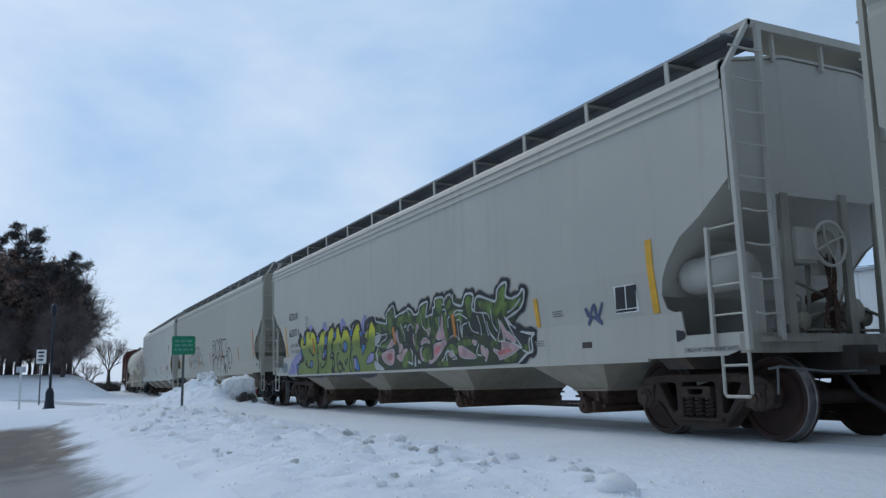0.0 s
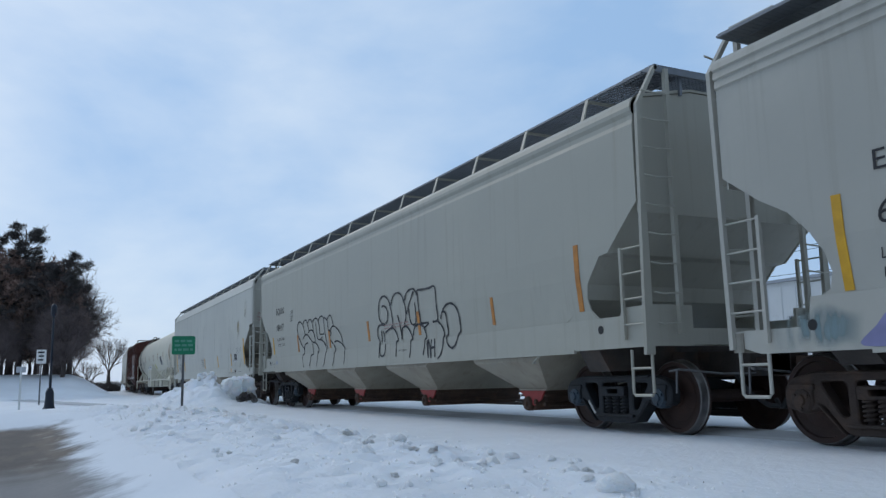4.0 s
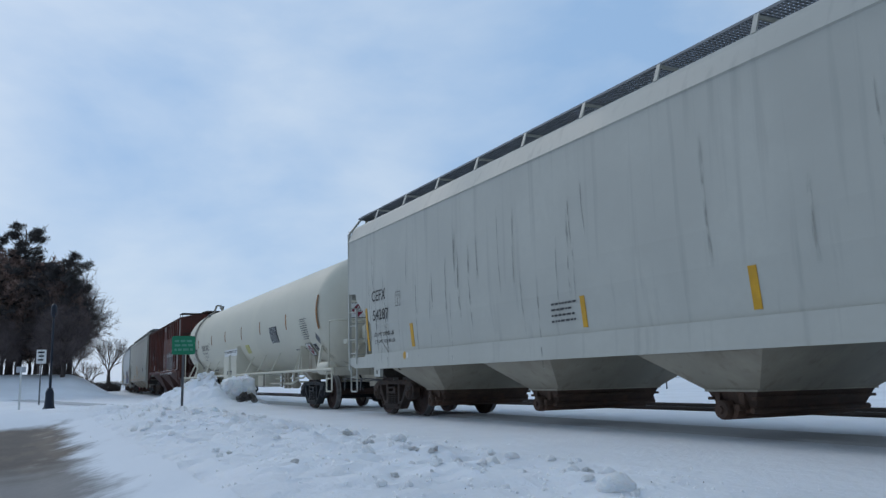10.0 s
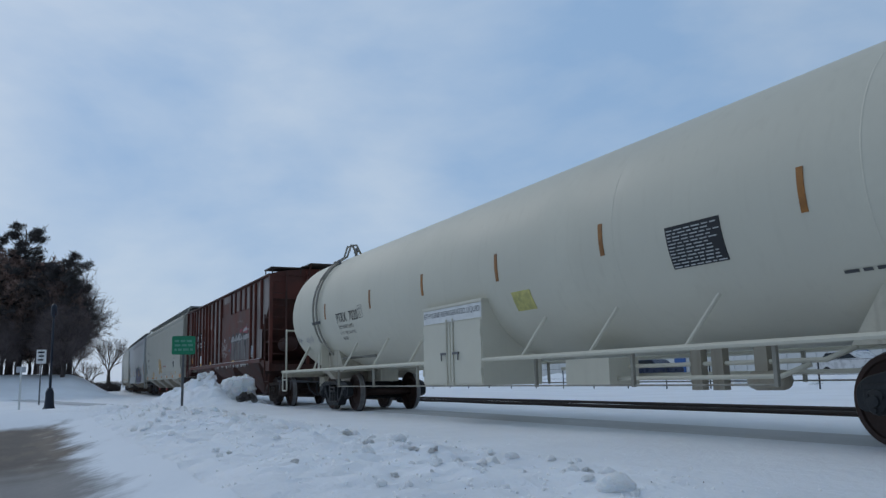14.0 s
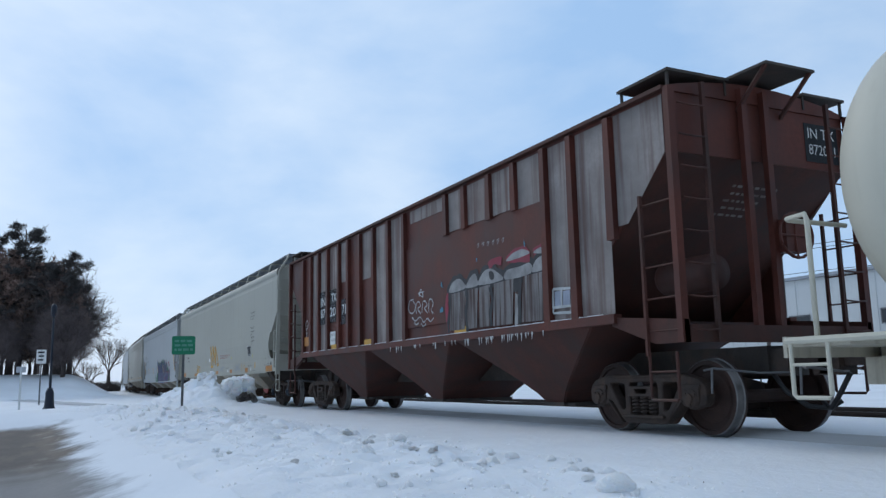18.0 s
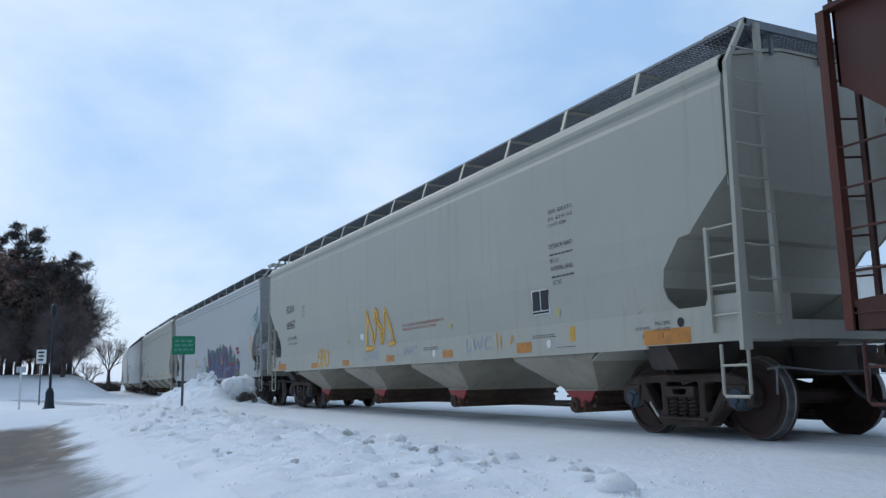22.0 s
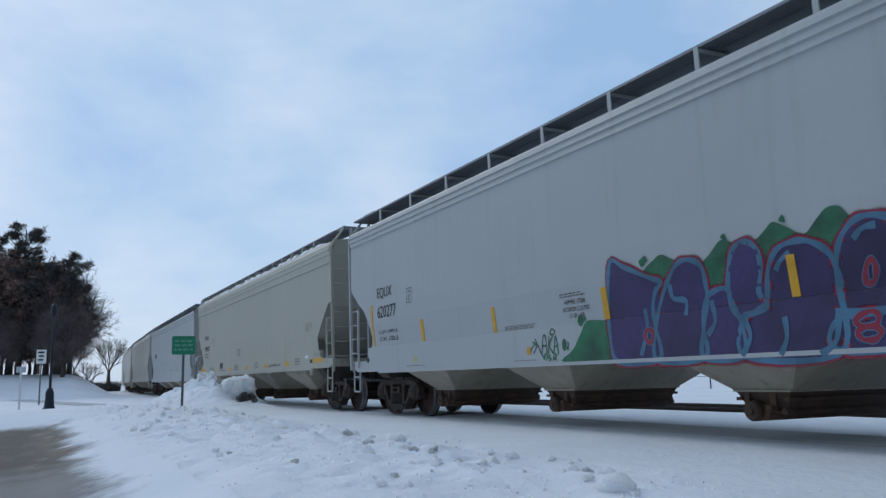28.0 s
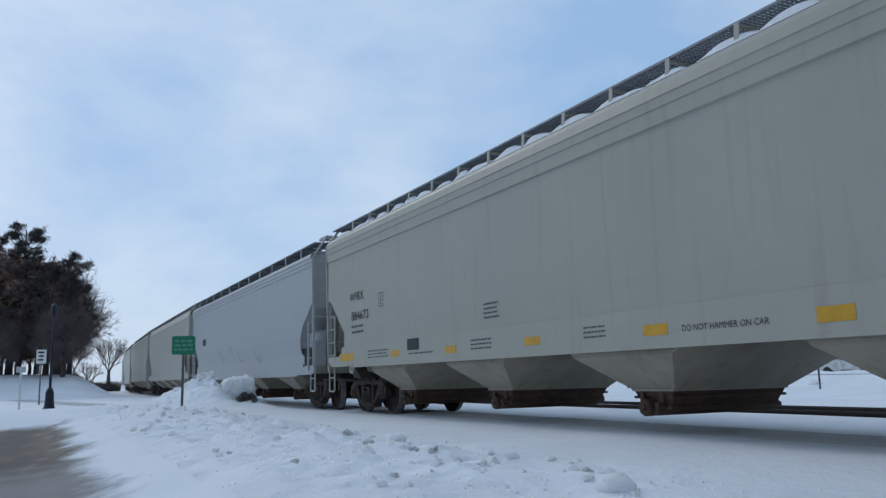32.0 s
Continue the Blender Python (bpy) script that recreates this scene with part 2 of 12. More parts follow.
M = {
    "snow": soft_snow("snow", (0.83, 0.85, 0.88)),
    # clods are whiter than the ground: their sunlit brightness is put into colour
    "clod_snow": soft_snow("broken_snow", (0.93, 0.94, 0.95), 0.0, 0.5, 1.0, 0.12),
    "dirty_snow": soft_snow("dirty_snow", (0.84, 0.84, 0.83), 0.35, 0.7),
    "slush": slush_road(),
    "dirt_clod": mat("frozen_dirt", (0.10, 0.085, 0.075), 0.9, 0, 0.35, 5.0, 0.8, 20.0, dirt=(0.6, 0.6, 0.6), dirt_amt=0.6),
    "path": mat("trodden_snow", (0.44, 0.46, 0.49), 0.7, 0, 0.12, 0.8, 0.5, 8.0),
    "grey": mat("light_grey_paint", (0.43, 0.415, 0.365), 0.5, 0, 0.07, 0.5, 0.35, 1.6, streak=0.32, dirt=(0.30, 0.27, 0.22), dirt_amt=0.12),
    "grey_new": mat("warm_grey_paint", (0.405, 0.392, 0.332), 0.50, 0, 0.06, 0.4, 0.35, 1.6, streak=0.34, dirt=(0.29, 0.255, 0.195), dirt_amt=0.14),
    "grey_blue": mat("cool_grey_paint", (0.42, 0.435, 0.435), 0.5, 0, 0.05, 0.5, 0.35, 1.6, streak=0.26, dirt=(0.30, 0.30, 0.28), dirt_amt=0.08),
    "grey_worn": mat("weathered_grey_paint", (0.50, 0.495, 0.445), 0.55, 0, 0.07, 0.6, 0.35, 1.6, streak=0.34, dirt=(0.27, 0.27, 0.25), dirt_amt=0.12),
    "cream_soiled": mat("soiled_cream_paint", (0.50, 0.46, 0.37), 0.65, 0, 0.12, 1.5, 0.3, 6.0, streak=0.45, dirt=(0.17, 0.12, 0.08), dirt_amt=0.75),
    "cream": mat("cream_white_paint", (0.62, 0.588, 0.485), 0.60, 0, 0.04, 0.6, streak=0.10, dirt=(0.36, 0.32, 0.24), dirt_amt=0.12),
    "brown": mat("oxide_red_paint", (0.098, 0.025, 0.016), 0.6, 0, 0.35, 1.2, 0.3, 1.6, streak=0.5, dirt=(0.052, 0.024, 0.018), dirt_amt=0.45),
    "brown_pale": mat("bleached_panel_paint", (0.275, 0.240, 0.222), 0.65, 0, 0.30, 1.3, streak=0.8, dirt=(0.115, 0.056, 0.045), dirt_amt=0.55, run=8.0, run_at=(0.47, 0.68)),
    # grimy red for bays and ends, with their shade put into the colour
    "brown_grime_shade": mat("grimy_oxide_paint", (0.070, 0.025, 0.018), 0.7, 0, 0.35, 1.6, 0.3, 2.0, streak=0.6, dirt=(0.044, 0.028, 0.022), dirt_amt=0.6),
    # grimy grey that also carries the shade of the car ends in its colour
    "grey_soiled_shade": mat("grimy_grey_paint", (0.30, 0.285, 0.24), 0.65, 0, 0.15, 1.5, 0.3, 6.0, streak=0.5, dirt=(0.10, 0.075, 0.055), dirt_amt=0.8),
    "pipe": mat("grey_galvanised_pipe", (0.30, 0.285, 0.25), 0.5, 0.2, 0.15, 3.0, dirt=(0.16, 0.12, 0.09), dirt_amt=0.5),
    # bays: brown grime, with the shade under the cars put into the tone
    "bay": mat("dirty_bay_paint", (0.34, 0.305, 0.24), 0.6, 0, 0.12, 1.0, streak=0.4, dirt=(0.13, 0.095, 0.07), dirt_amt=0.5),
    "trackbed": mat("soiled_snow", (0.60, 0.60, 0.60), 0.8, 0, 0.1, 0.8, 0.6, 9.0, dirt=(0.36, 0.32, 0.28), dirt_amt=0.7, stretch=(0.3, 1, 1)),
    "under": mat("underframe_grime", (0.060, 0.050, 0.044), 0.75, 0.1, 0.3, 4.0, 0.4, 30.0, dirt=(0.13, 0.075, 0.05), dirt_amt=0.5),
    "truck": mat("cast_steel_grime", (0.052, 0.036, 0.029), 0.75, 0.1, 0.35, 5.0, 0.5, 40.0, dirt=(0.125, 0.072, 0.048), dirt_amt=0.6),
    "truck_black": mat("black_cast_steel", (0.018, 0.020, 0.023), 0.6, 0.2, 0.25, 6.0, 0.4, 40.0),
    "wheel": mat("rusty_wheel_steel", (0.050, 0.027, 0.021), 0.7, 0.2, 0.35, 4.0, 0.3, 50.0, dirt=(0.030, 0.022, 0.020), dirt_amt=0.6),
    "tread": mat("rolled_tread_steel", (0.20, 0.19, 0.185), 0.42, 0.7, 0.25, 8.0),
    "gate": mat("rusty_outlet_steel", (0.085, 0.052, 0.037), 0.75, 0.2, 0.3, 4.0, 0.4, 30.0, dirt=(0.16, 0.08, 0.045), dirt_amt=0.6),
    "red": mat("faded_red_paint", (0.32, 0.045, 0.04), 0.6, 0, 0.25, 6.0),
    "grating": mat("galvanised_grating", (0.20, 0.215, 0.235), 0.5, 0.6, 0.15, 5.0),
    "yellow": mat("amber_reflective_tape", (0.62, 0.33, 0.02), 0.4, 0, 0.12, 6.0),
    "tape_dark": mat("weathered_amber_tape", (0.30, 0.125, 0.028), 0.5, 0, 0.25, 8.0),
    "orange": mat("faded_orange_tape", (0.48, 0.19, 0.035), 0.5, 0, 0.2, 8.0),
    "g_plate": mat("pale_stencil_paint", (0.42, 0.42, 0.40), 0.6, 0, 0.35, 30.0),
    "black": mat("black_lettering_paint", (0.022, 0.022, 0.025), 0.6, 0, 0.2, 9.0),
    "white": mat("white_paint", (0.72, 0.72, 0.70), 0.5, 0, 0.08, 6.0),
    "sign_green": mat("green_sign_sheeting", (0.01, 0.20, 0.10), 0.45, 0, 0.1, 5.0),
    "steel": mat("weathered_galvanised_steel", (0.16, 0.16, 0.165), 0.5, 0.6, 0.15, 8.0),
    "post_blue": mat("dark_blue_enamel", (0.011, 0.016, 0.028), 0.45, 0.1, 0.15, 6.0),
    "rail": mat("rusty_rail_steel", (0.045, 0.036, 0.032), 0.6, 0.5, 0.25, 6.0),
    "blue": mat("blue_paint", (0.03, 0.10, 0.30), 0.5, 0, 0.15, 6.0),
    "hub_blue": mat("faded_blue_cap", (0.035, 0.055, 0.075), 0.5, 0.1, 0.2, 12.0),
    "twig": mat("grey_brown_twigs", (0.19, 0.15, 0.145), 0.9, 0, 0.25, 1.0),
    "bark": mat("winter_bark", (0.085, 0.068, 0.062), 0.9, 0, 0.25, 4.0, 0.8, 25.0),
    "needle": mat("dark_pine_needles", (0.080, 0.072, 0.068), 0.8, 0, 0.35, 1.0),
    "leaf_brown": mat("dry_brown_leaves", (0.25, 0.165, 0.135), 0.85, 0, 0.4, 0.8),
    "wall_white": mat("white_metal_cladding", (0.62, 0.63, 0.62), 0.5, 0, 0.05, 0.3, streak=0.1),
    "glass_dark": mat("dark_window_glass", (0.02, 0.025, 0.03), 0.12, 0, 0.1, 1.0, spec=0.6),
    "hose": mat("black_rubber_hose", (0.015, 0.015, 0.016), 0.6, 0, 0.2, 10.0),
}


# ---- mesh helpers ----
def box(bm, x0, x1, y0, y1, z0, z1):
    v = [bm.verts.new((x, y, z)) for x in (x0, x1) for y in (y0, y1) for z in (z0, z1)]
    for f in ((0, 1, 3, 2), (4, 6, 7, 5), (0, 4, 5, 1), (2, 3, 7, 6), (0, 2, 6, 4), (1, 5, 7, 3)):
        bm.faces.new([v[i] for i in f])


def slab(bm, pts, y0, y1):
    """Polygon in x, z drawn out from y0 to y1."""
    a = [bm.verts.new((x, y0, z)) for x, z in pts]
    b = [bm.verts.new((x, y1, z)) for x, z in pts]
    bm.faces.new(a)
    bm.faces.new(b[::-1])
    for i in range(len(pts)):
        j = (i + 1) % len(pts)
        bm.faces.new((a[j], a[i], b[i], b[j]))


def extrude_x(bm, pts, x0, x1):
    """Polygon in y, z drawn out from x0 to x1."""
    a = [bm.verts.new((x0, y, z)) for y, z in pts]
    b = [bm.verts.new((x1, y, z)) for y, z in pts]
    bm.faces.new(a)
    bm.faces.new(b[::-1])
    for i in range(len(pts)):
        j = (i + 1) % len(pts)
        bm.faces.new((a[j], a[i], b[i], b[j]))


def hexa(bm, p):
    """Eight corners: four below, four above, in the same order."""
    v = [bm.verts.new(c) for c in p]
    for f in ((3, 2, 1, 0), (4, 5, 6, 7), (0, 1, 5, 4), (1, 2, 6, 5), (2, 3, 7, 6), (3, 0, 4, 7)):
        bm.faces.new([v[i] for i in f])


def tube(bm, pts, r, n=6):
    """Round bar along a line of points; r may be one radius or one for each point."""
    pts = [Vector(p) for p in pts]
    rs = r if isinstance(r, (list, tuple)) else [r] * len(pts)
    rings = []
    for i, p in enumerate(pts):
        d = (pts[min(i + 1, len(pts) - 1)] - pts[max(i - 1, 0)]).normalized()
        up = Vector((0, 0, 1)) if abs(d.z) < 0.9 else Vector((1, 0, 0))
        a = d.cross(up).normalized()
        b = d.cross(a)
        rings.append([bm.verts.new(p + (a * math.cos(k * 2 * math.pi / n) + b * math.sin(k * 2 * math.pi / n)) * rs[i]) for k in range(n)])
    for q, w in zip(rings, rings[1:]):
        for k in range(n):
            bm.faces.new((q[k], q[(k + 1) % n], w[(k + 1) % n], w[k]))
    bm.faces.new(rings[0][::-1])
    bm.faces.new(rings[-1])


def lathe_y(bm, prof, n=32, cx=0.0, cz=0.0):
    """Profile of (radius, y) turned round the y axis."""
    rings = [[bm.verts.new((cx + r * math.cos(k * 2 * math.pi / n), y, cz + r * math.sin(k * 2 * math.pi / n))) for k in range(n)] for r, y in prof]
    for q, w in zip(rings, rings[1:]):
        for k in range(n):
            bm.faces.new((q[k], q[(k + 1) % n], w[(k + 1) % n], w[k]))
    bm.faces.new(rings[0][::-1])
    bm.faces.new(rings[-1])


def lathe_x(bm, prof, n=48, cy=0.0, cz=0.0):
    """Profile of (radius, x) turned round the x axis."""
    rings = [[bm.verts.new((x, cy + r * math.cos(k * 2 * math.pi / n), cz + r * math.sin(k * 2 * math.pi / n))) for k in range(n)] for r, x in prof]
    for q, w in zip(rings, rings[1:]):
        for k in range(n):
            bm.faces.new((q[k], q[(k + 1) % n], w[(k + 1) % n], w[k]))
    bm.faces.new(rings[0][::-1])
    bm.faces.new(rings[-1])


def mesh_of(bm, name, material, smooth=False):
    me = bpy.data.meshes.new(name)
    bmesh.ops.recalc_face_normals(bm, faces=bm.faces)
    bm.to_mesh(me)
    bm.free()
    me.materials.append(material)
    if smooth:
        me.polygons.foreach_set("use_smooth", [True] * len(me.polygons))
    return me


def part(name, bm, material, parent, label="", smooth=False):
    """One mesh object under a thing or a part; bm may also be a mesh that others share."""
    me = mesh_of(bm, name, material, smooth) if isinstance(bm, bmesh.types.BMesh) else bm
    ob = new(name, me)
    ob.parent = parent
    if label:
        ob["label"] = label
    return ob


def thing(name, bm, material, label, category, group="", kind="", smooth=False):
    me = mesh_of(bm, name, material, smooth) if isinstance(bm, bmesh.types.BMesh) else bm
    return tagged(new(name, me), label, category, group, kind)


def empty_thing(name, label, category, group="", kind=""):
    return tagged(new(name), label, category, group, kind)


SHARED = {}


def shared(key, build, material, smooth=False):
    """A mesh that is built once and then shared."""
    if key not in SHARED:
        bm = bmesh.new()
        build(bm)
        SHARED[key] = mesh_of(bm, key, material, smooth)
    return SHARED[key]


GLYPHS = {}


def glyphs(words):
    """Flat mesh of the words in the built-in font, one unit wide and high."""
    if words not in GLYPHS:
        cu = bpy.data.curves.new("words", "FONT")
        cu.body = words
        cu.resolution_u = 3
        ob = new("words", cu)
        me = bpy.data.meshes.new_from_object(ob.evaluated_get(bpy.context.evaluated_depsgraph_get()))
        vs = [(v.co.x, v.co.y) for v in me.vertices]
        fs = [tuple(p.vertices) for p in me.polygons]
        bpy.data.objects.remove(ob)
        bpy.data.curves.remove(cu)
        bpy.data.meshes.remove(me)
        x0, x1 = min(v[0] for v in vs), max(v[0] for v in vs)
        y0, y1 = min(v[1] for v in vs), max(v[1] for v in vs)
        GLYPHS[words] = ([((x - x0) / (x1 - x0), (y - y0) / (y1 - y0)) for x, y in vs], fs)
    return GLYPHS[words]


# ---- ground: one snow sheet to the horizon ----
def smooth_step(a, b, x):
    t = min(1.0, max(0.0, (x - a) / (b - a)))
    return t * t * (3 - 2 * t)


def height(x, y):
    """Height of the snow at x, y."""
    # corridor of the two tracks
    z = -0.012 + 0.012 * noise.noise((x * 0.4, y * 0.4, 0.0)) * (1 - math.exp(-((y - 8.1) / 2.0) ** 2))
    left = 5.6 + 0.3 * noise.noise((x * 0.3, 4.0, 0.0))
    # street beside the line, ploughed snow between
    street = 1.0 - smooth_step(-0.1, 1.7, y + 0.25 * noise.noise((x * 0.8, y * 0.8, 2.0)))
    z -= 0.30 * street * (1 - smooth_step(21.3, 24.5, -x))
    ridge = math.exp(-((y - 2.7) / 1.5) ** 2)
    lumps = noise.noise((x * 0.9, y * 0.9, 3.0)) + 0.6 * noise.noise((x * 2.3, y * 2.3, 9.0)) + 0.35 * noise.noise((x * 5.1, y * 5.1, 1.0))
    near_bank = smooth_step(3.0, 6.0, -x) * (1 - smooth_step(26, 36, -x))
    fine = noise.noise((x * 4.3, y * 4.3, 6.0)) + 0.6 * noise.noise((x * 8.7, y * 8.7, 2.0))
    # broken clods: sharp-sided blocks that stand out of the softer bank
    block = noise.noise((x * 2.6, y * 2.6, 12.0)) + 0.5 * noise.noise((x * 6.1, y * 6.1, 4.0))
    clod = smooth_step(0.10, 0.34, block) * (0.75 + 0.5 * noise.noise((x * 9.0, y * 9.0, 5.0))) + 0.45 * smooth_step(0.18, 0.36, noise.noise((x * 7.3, y * 7.3, 8.0)))
    broken = near_bank * smooth_step(0.6, 1.5, y) * (1 - smooth_step(3.5 + 0.05 * (-x - 6), 4.5 + 0.05 * (-x - 6), y))
    crest = math.exp(-((y - 3.25) / 0.55) ** 2) * smooth_step(5.4, 7.0, -x)
    away = smooth_step(7.5, 13.0, -x)
    z += near_bank * ridge * (0.10 + 0.05 * lumps + 0.016 * fine) + broken * clod * (0.006 + 0.030 * away + 0.030 * crest)
    z += near_bank * (1 - smooth_step(3.9, 4.8, y)) * smooth_step(0.4, 1.6, y) * (0.035 * lumps + 0.012 * fine)
    # low ploughed edge where the street ends
    z += 0.10 * smooth_step(21.5, 23.5, -x) * (1 - smooth_step(26, 33, -x)) * (1 - smooth_step(1.5, 3.0, y)) * (1 + 0.5 * lumps)
    # bank across the end of the street
    z += 0.74 * math.exp(-((x + 28.3) / 2.2) ** 2) * smooth_step(2.9, 5.0, y) * (1 - smooth_step(5.15, 5.75, y)) * (1 + 0.22 * lumps + 0.20 * fine)
    z += 0.16 * math.exp(-((x + 26.6) / 2.4) ** 2) * smooth_step(4.2, 5.2, y) * (1 - smooth_step(6.3, 6.9, y)) * (1 + 0.5 * lumps + 0.3 * fine)
    z += 0.12 * math.exp(-((x + 34.0) / 5.0) ** 2) * smooth_step(3.0, 5.0, y) * (1 - smooth_step(5.6, 6.4, y)) * (1 + 0.3 * lumps)
    # rise under the trees
    rise = smooth_step(57, 70, -x) * (1 - smooth_step(2.2, 6.4, y - 0.02 * (-x - 70)))
    z += (1.70 + 0.012 * max(0.0, -x - 70)) * rise + 0.12 * rise * noise.noise((x * 0.08, y * 0.08, 5.0))
    # snow thrown up behind the far track
    back = math.exp(-((y - 31.5) / 2.2) ** 2) + 0.75 * math.exp(-((y - 36.0) / 3.0) ** 2)
    z += 0.55 * back * (0.9 + 0.5 * noise.noise((x * 0.25, y * 0.3, 7.0)) + 0.25 * noise.noise((x, y, 2.0))) * smooth_step(-8, 2, -x)
    z += 0.35 * smooth_step(24, 40, y)
    # carried to the horizon
    far = math.hypot(x, y)
    if far > 220:
        z *= 1 - smooth_step(220, 400, far)
    return z


def axis(parts):
    out = []
    for a, b, step in parts:
        k = max(1, round((b - a) / step))
        out += [a + (b - a) * i / k for i in range(k)]
    return out + [parts[-1][1]]


def sheet(name, xs, ys, material, label, category, lift=0.0, fn=height):
    verts = [(x, y, fn(x, y) + lift) for x in xs for y in ys]
    n = len(ys)
    faces = [(i * n + j, (i + 1) * n + j, (i + 1) * n + j + 1, i * n + j + 1) for i in range(len(xs) - 1) for j in range(n - 1)]
    me = bpy.data.meshes.new(name)
    me.from_pydata(verts, [], faces)
    me.materials.append(material)
    me.polygons.foreach_set("use_smooth", [True] * len(faces))
    return tagged(new(name, me), label, category, kind="structure")


sheet("ground", axis([(-3000, -300, 300), (-300, -100, 10), (-100, -45, 1.6), (-45, -32, 0.35), (-32, -24, 0.12), (-24, -14, 0.075), (-14, -3.2, 0.045), (-3.2, -2.5, 0.1), (-2.5, 8, 0.6), (8, 100, 8), (100, 3000, 400)]),
      axis([(-3000, -200, 300), (-200, -30, 10), (-30, -4, 1.2), (-4, -0.5, 0.2), (-0.5, 0.8, 0.085), (0.8, 4.6, 0.045), (4.6, 6.8, 0.09), (6.8, 12, 0.4), (12, 40, 0.7), (40, 200, 10), (200, 3000, 300)]),
      M["snow"], "trampled and wind-packed white snow over level ground", "snow")


def patch(name, material, label, category, x0, x1, edge_lo, edge_hi, nx, ny, lift):
    """A sheet with uneven edges that follows the ground."""
    verts, faces = [], []
    for i in range(nx + 1):
        x = x0 + (x1 - x0) * i / nx
        lo, hi = edge_lo(x), edge_hi(x)
        for j in range(ny + 1):
            y = lo + (hi - lo) * j / ny
            verts.append((x, y, height(x, y) + lift))
    n = ny + 1
    faces = [(i * n + j, (i + 1) * n + j, (i + 1) * n + j + 1, i * n + j + 1) for i in range(nx) for j in range(ny)]
    me = bpy.data.meshes.new(name)
    me.from_pydata(verts, [], faces)
    me.materials.append(material)
    me.polygons.foreach_set("use_smooth", [True] * len(faces))
    return tagged(new(name, me), label, category, kind="structure")


patch("road", M["slush"], "wet dark asphalt street with brown and grey slush, painted haze nearer by", "road", -24, 40.0,
      lambda x: -7.0, lambda x: 1.25 + 0.06 * noise.noise((x * 0.55, 1.0, 0.0)), 240, 60, 0.012)
patch("pavement", M["path"], "ploughed side road with packed grey snow", "road", -57, -31,
      lambda x: 0.144 * (x + 53.0) - 0.75 + 0.3 * noise.noise((x * 0.4, 3.0, 0.0)), lambda x: 0.144 * (x + 53.0) + 0.45 + 0.3 * noise.noise((x * 0.4, 8.0, 0.0)), 90, 8, 0.02)


def rail_mesh(name, y_off, length0, length1, label):
    prof = [(-0.07, -0.17), (0.07, -0.17), (0.07, -0.155), (0.012, -0.13), (0.012, -0.05), (0.036, -0.035), (0.036, 0.0), (-0.036, 0.0), (-0.036, -0.035), (-0.012, -0.05), (-0.012, -0.13), (-0.07, -0.155)]
    bm = bmesh.new()
    stations = [length1] + [CURVE_X - 6.0 * i for i in range(0, int((CURVE_X - length0) / 6.0) + 1)]
    rings = []
    for s in stations:
        x, y, a = on_track(s, TRACK_Y + y_off)
        rings.append([bm.verts.new((x, y + p, q)) for p, q in prof])
    for q, w in zip(rings, rings[1:]):
        for k in range(len(prof)):
            bm.faces.new((q[k], q[(k + 1) % len(prof)], w[(k + 1) % len(prof)], w[k]))
    return thing(name, bm, M["rail"], label, "rail", "rails", "structure")


for off in (-0.753, 0.753):
    o = rail_mesh("rail", off, -190, 60, "steel rail of the near track, bedded in snow")
    o.location.z = -0.024
for off in (4.05, 5.56):
    o = rail_mesh("rail", off, -190, 60, "dark bare rail of the second track")
    o.location.z = 0.07


def trackbed(y0, y1, label):
    """Darker grey-brown snow between the rails."""
    verts, faces = [], []
    rows = [60.0, 20.0, 0.0] + [-3.0 * i for i in range(1, 60)]
    for s in rows:
        for k in range(7):
            u = k / 6
            yo = y0 + (y1 - y0) * u + (0.05 * noise.noise((s * 0.7, u * 3, 0)) if k in (0, 6) else 0)
            x, y, _ = on_track(s, TRACK_Y + yo)
            verts.append((x, y, 0.002 + 0.014 * math.sin(u * math.pi) - (0.05 if k in (0, 6) else 0)))
    for i in range(len(rows) - 1):
        faces += [(i * 7 + j, i * 7 + j + 1, (i + 1) * 7 + j + 1, (i + 1) * 7 + j) for j in range(6)]
    me = bpy.data.meshes.new("trackbed")
    me.from_pydata(verts, [], faces)
    me.materials.append(M["trackbed"])
    tagged(new("trackbed", me), label, "snow", kind="structure")


trackbed(-0.70, 0.70, "darker grey-brown packed snow between the rails")
# ---- railway cars; each is built round its own middle, x forward, z up from the rail ----
RW = 0.457


def build_wheelset(bm):
    for s in (-1, 1):
        prof = [(0.10, 0.70), (0.13, 0.68), (0.30, 0.735), (0.40, 0.70), (0.405, 0.675), (0.483, 0.675), (0.486, 0.69), (0.478, 0.705), (0.462, 0.715), (0.455, 0.805), (0.444, 0.818), (0.395, 0.818), (0.385, 0.79), (0.30, 0.765), (0.14, 0.80), (0.13, 0.84), (0.085, 0.84), (0.085, 1.02)]
        lathe_y(bm, [(r, s * y) for r, y in prof], 48)
    lathe_y(bm, [(0.085, -0.72), (0.085, 0.72)], 14)
    # rolled steel along the tread and its corner
    for f in bm.faces:
        c = f.calc_center_median()
        f.material_index = 1 if 0.440 < math.hypot(c.x, c.z) < 0.475 and 0.70 < abs(c.y) < 0.816 else 0


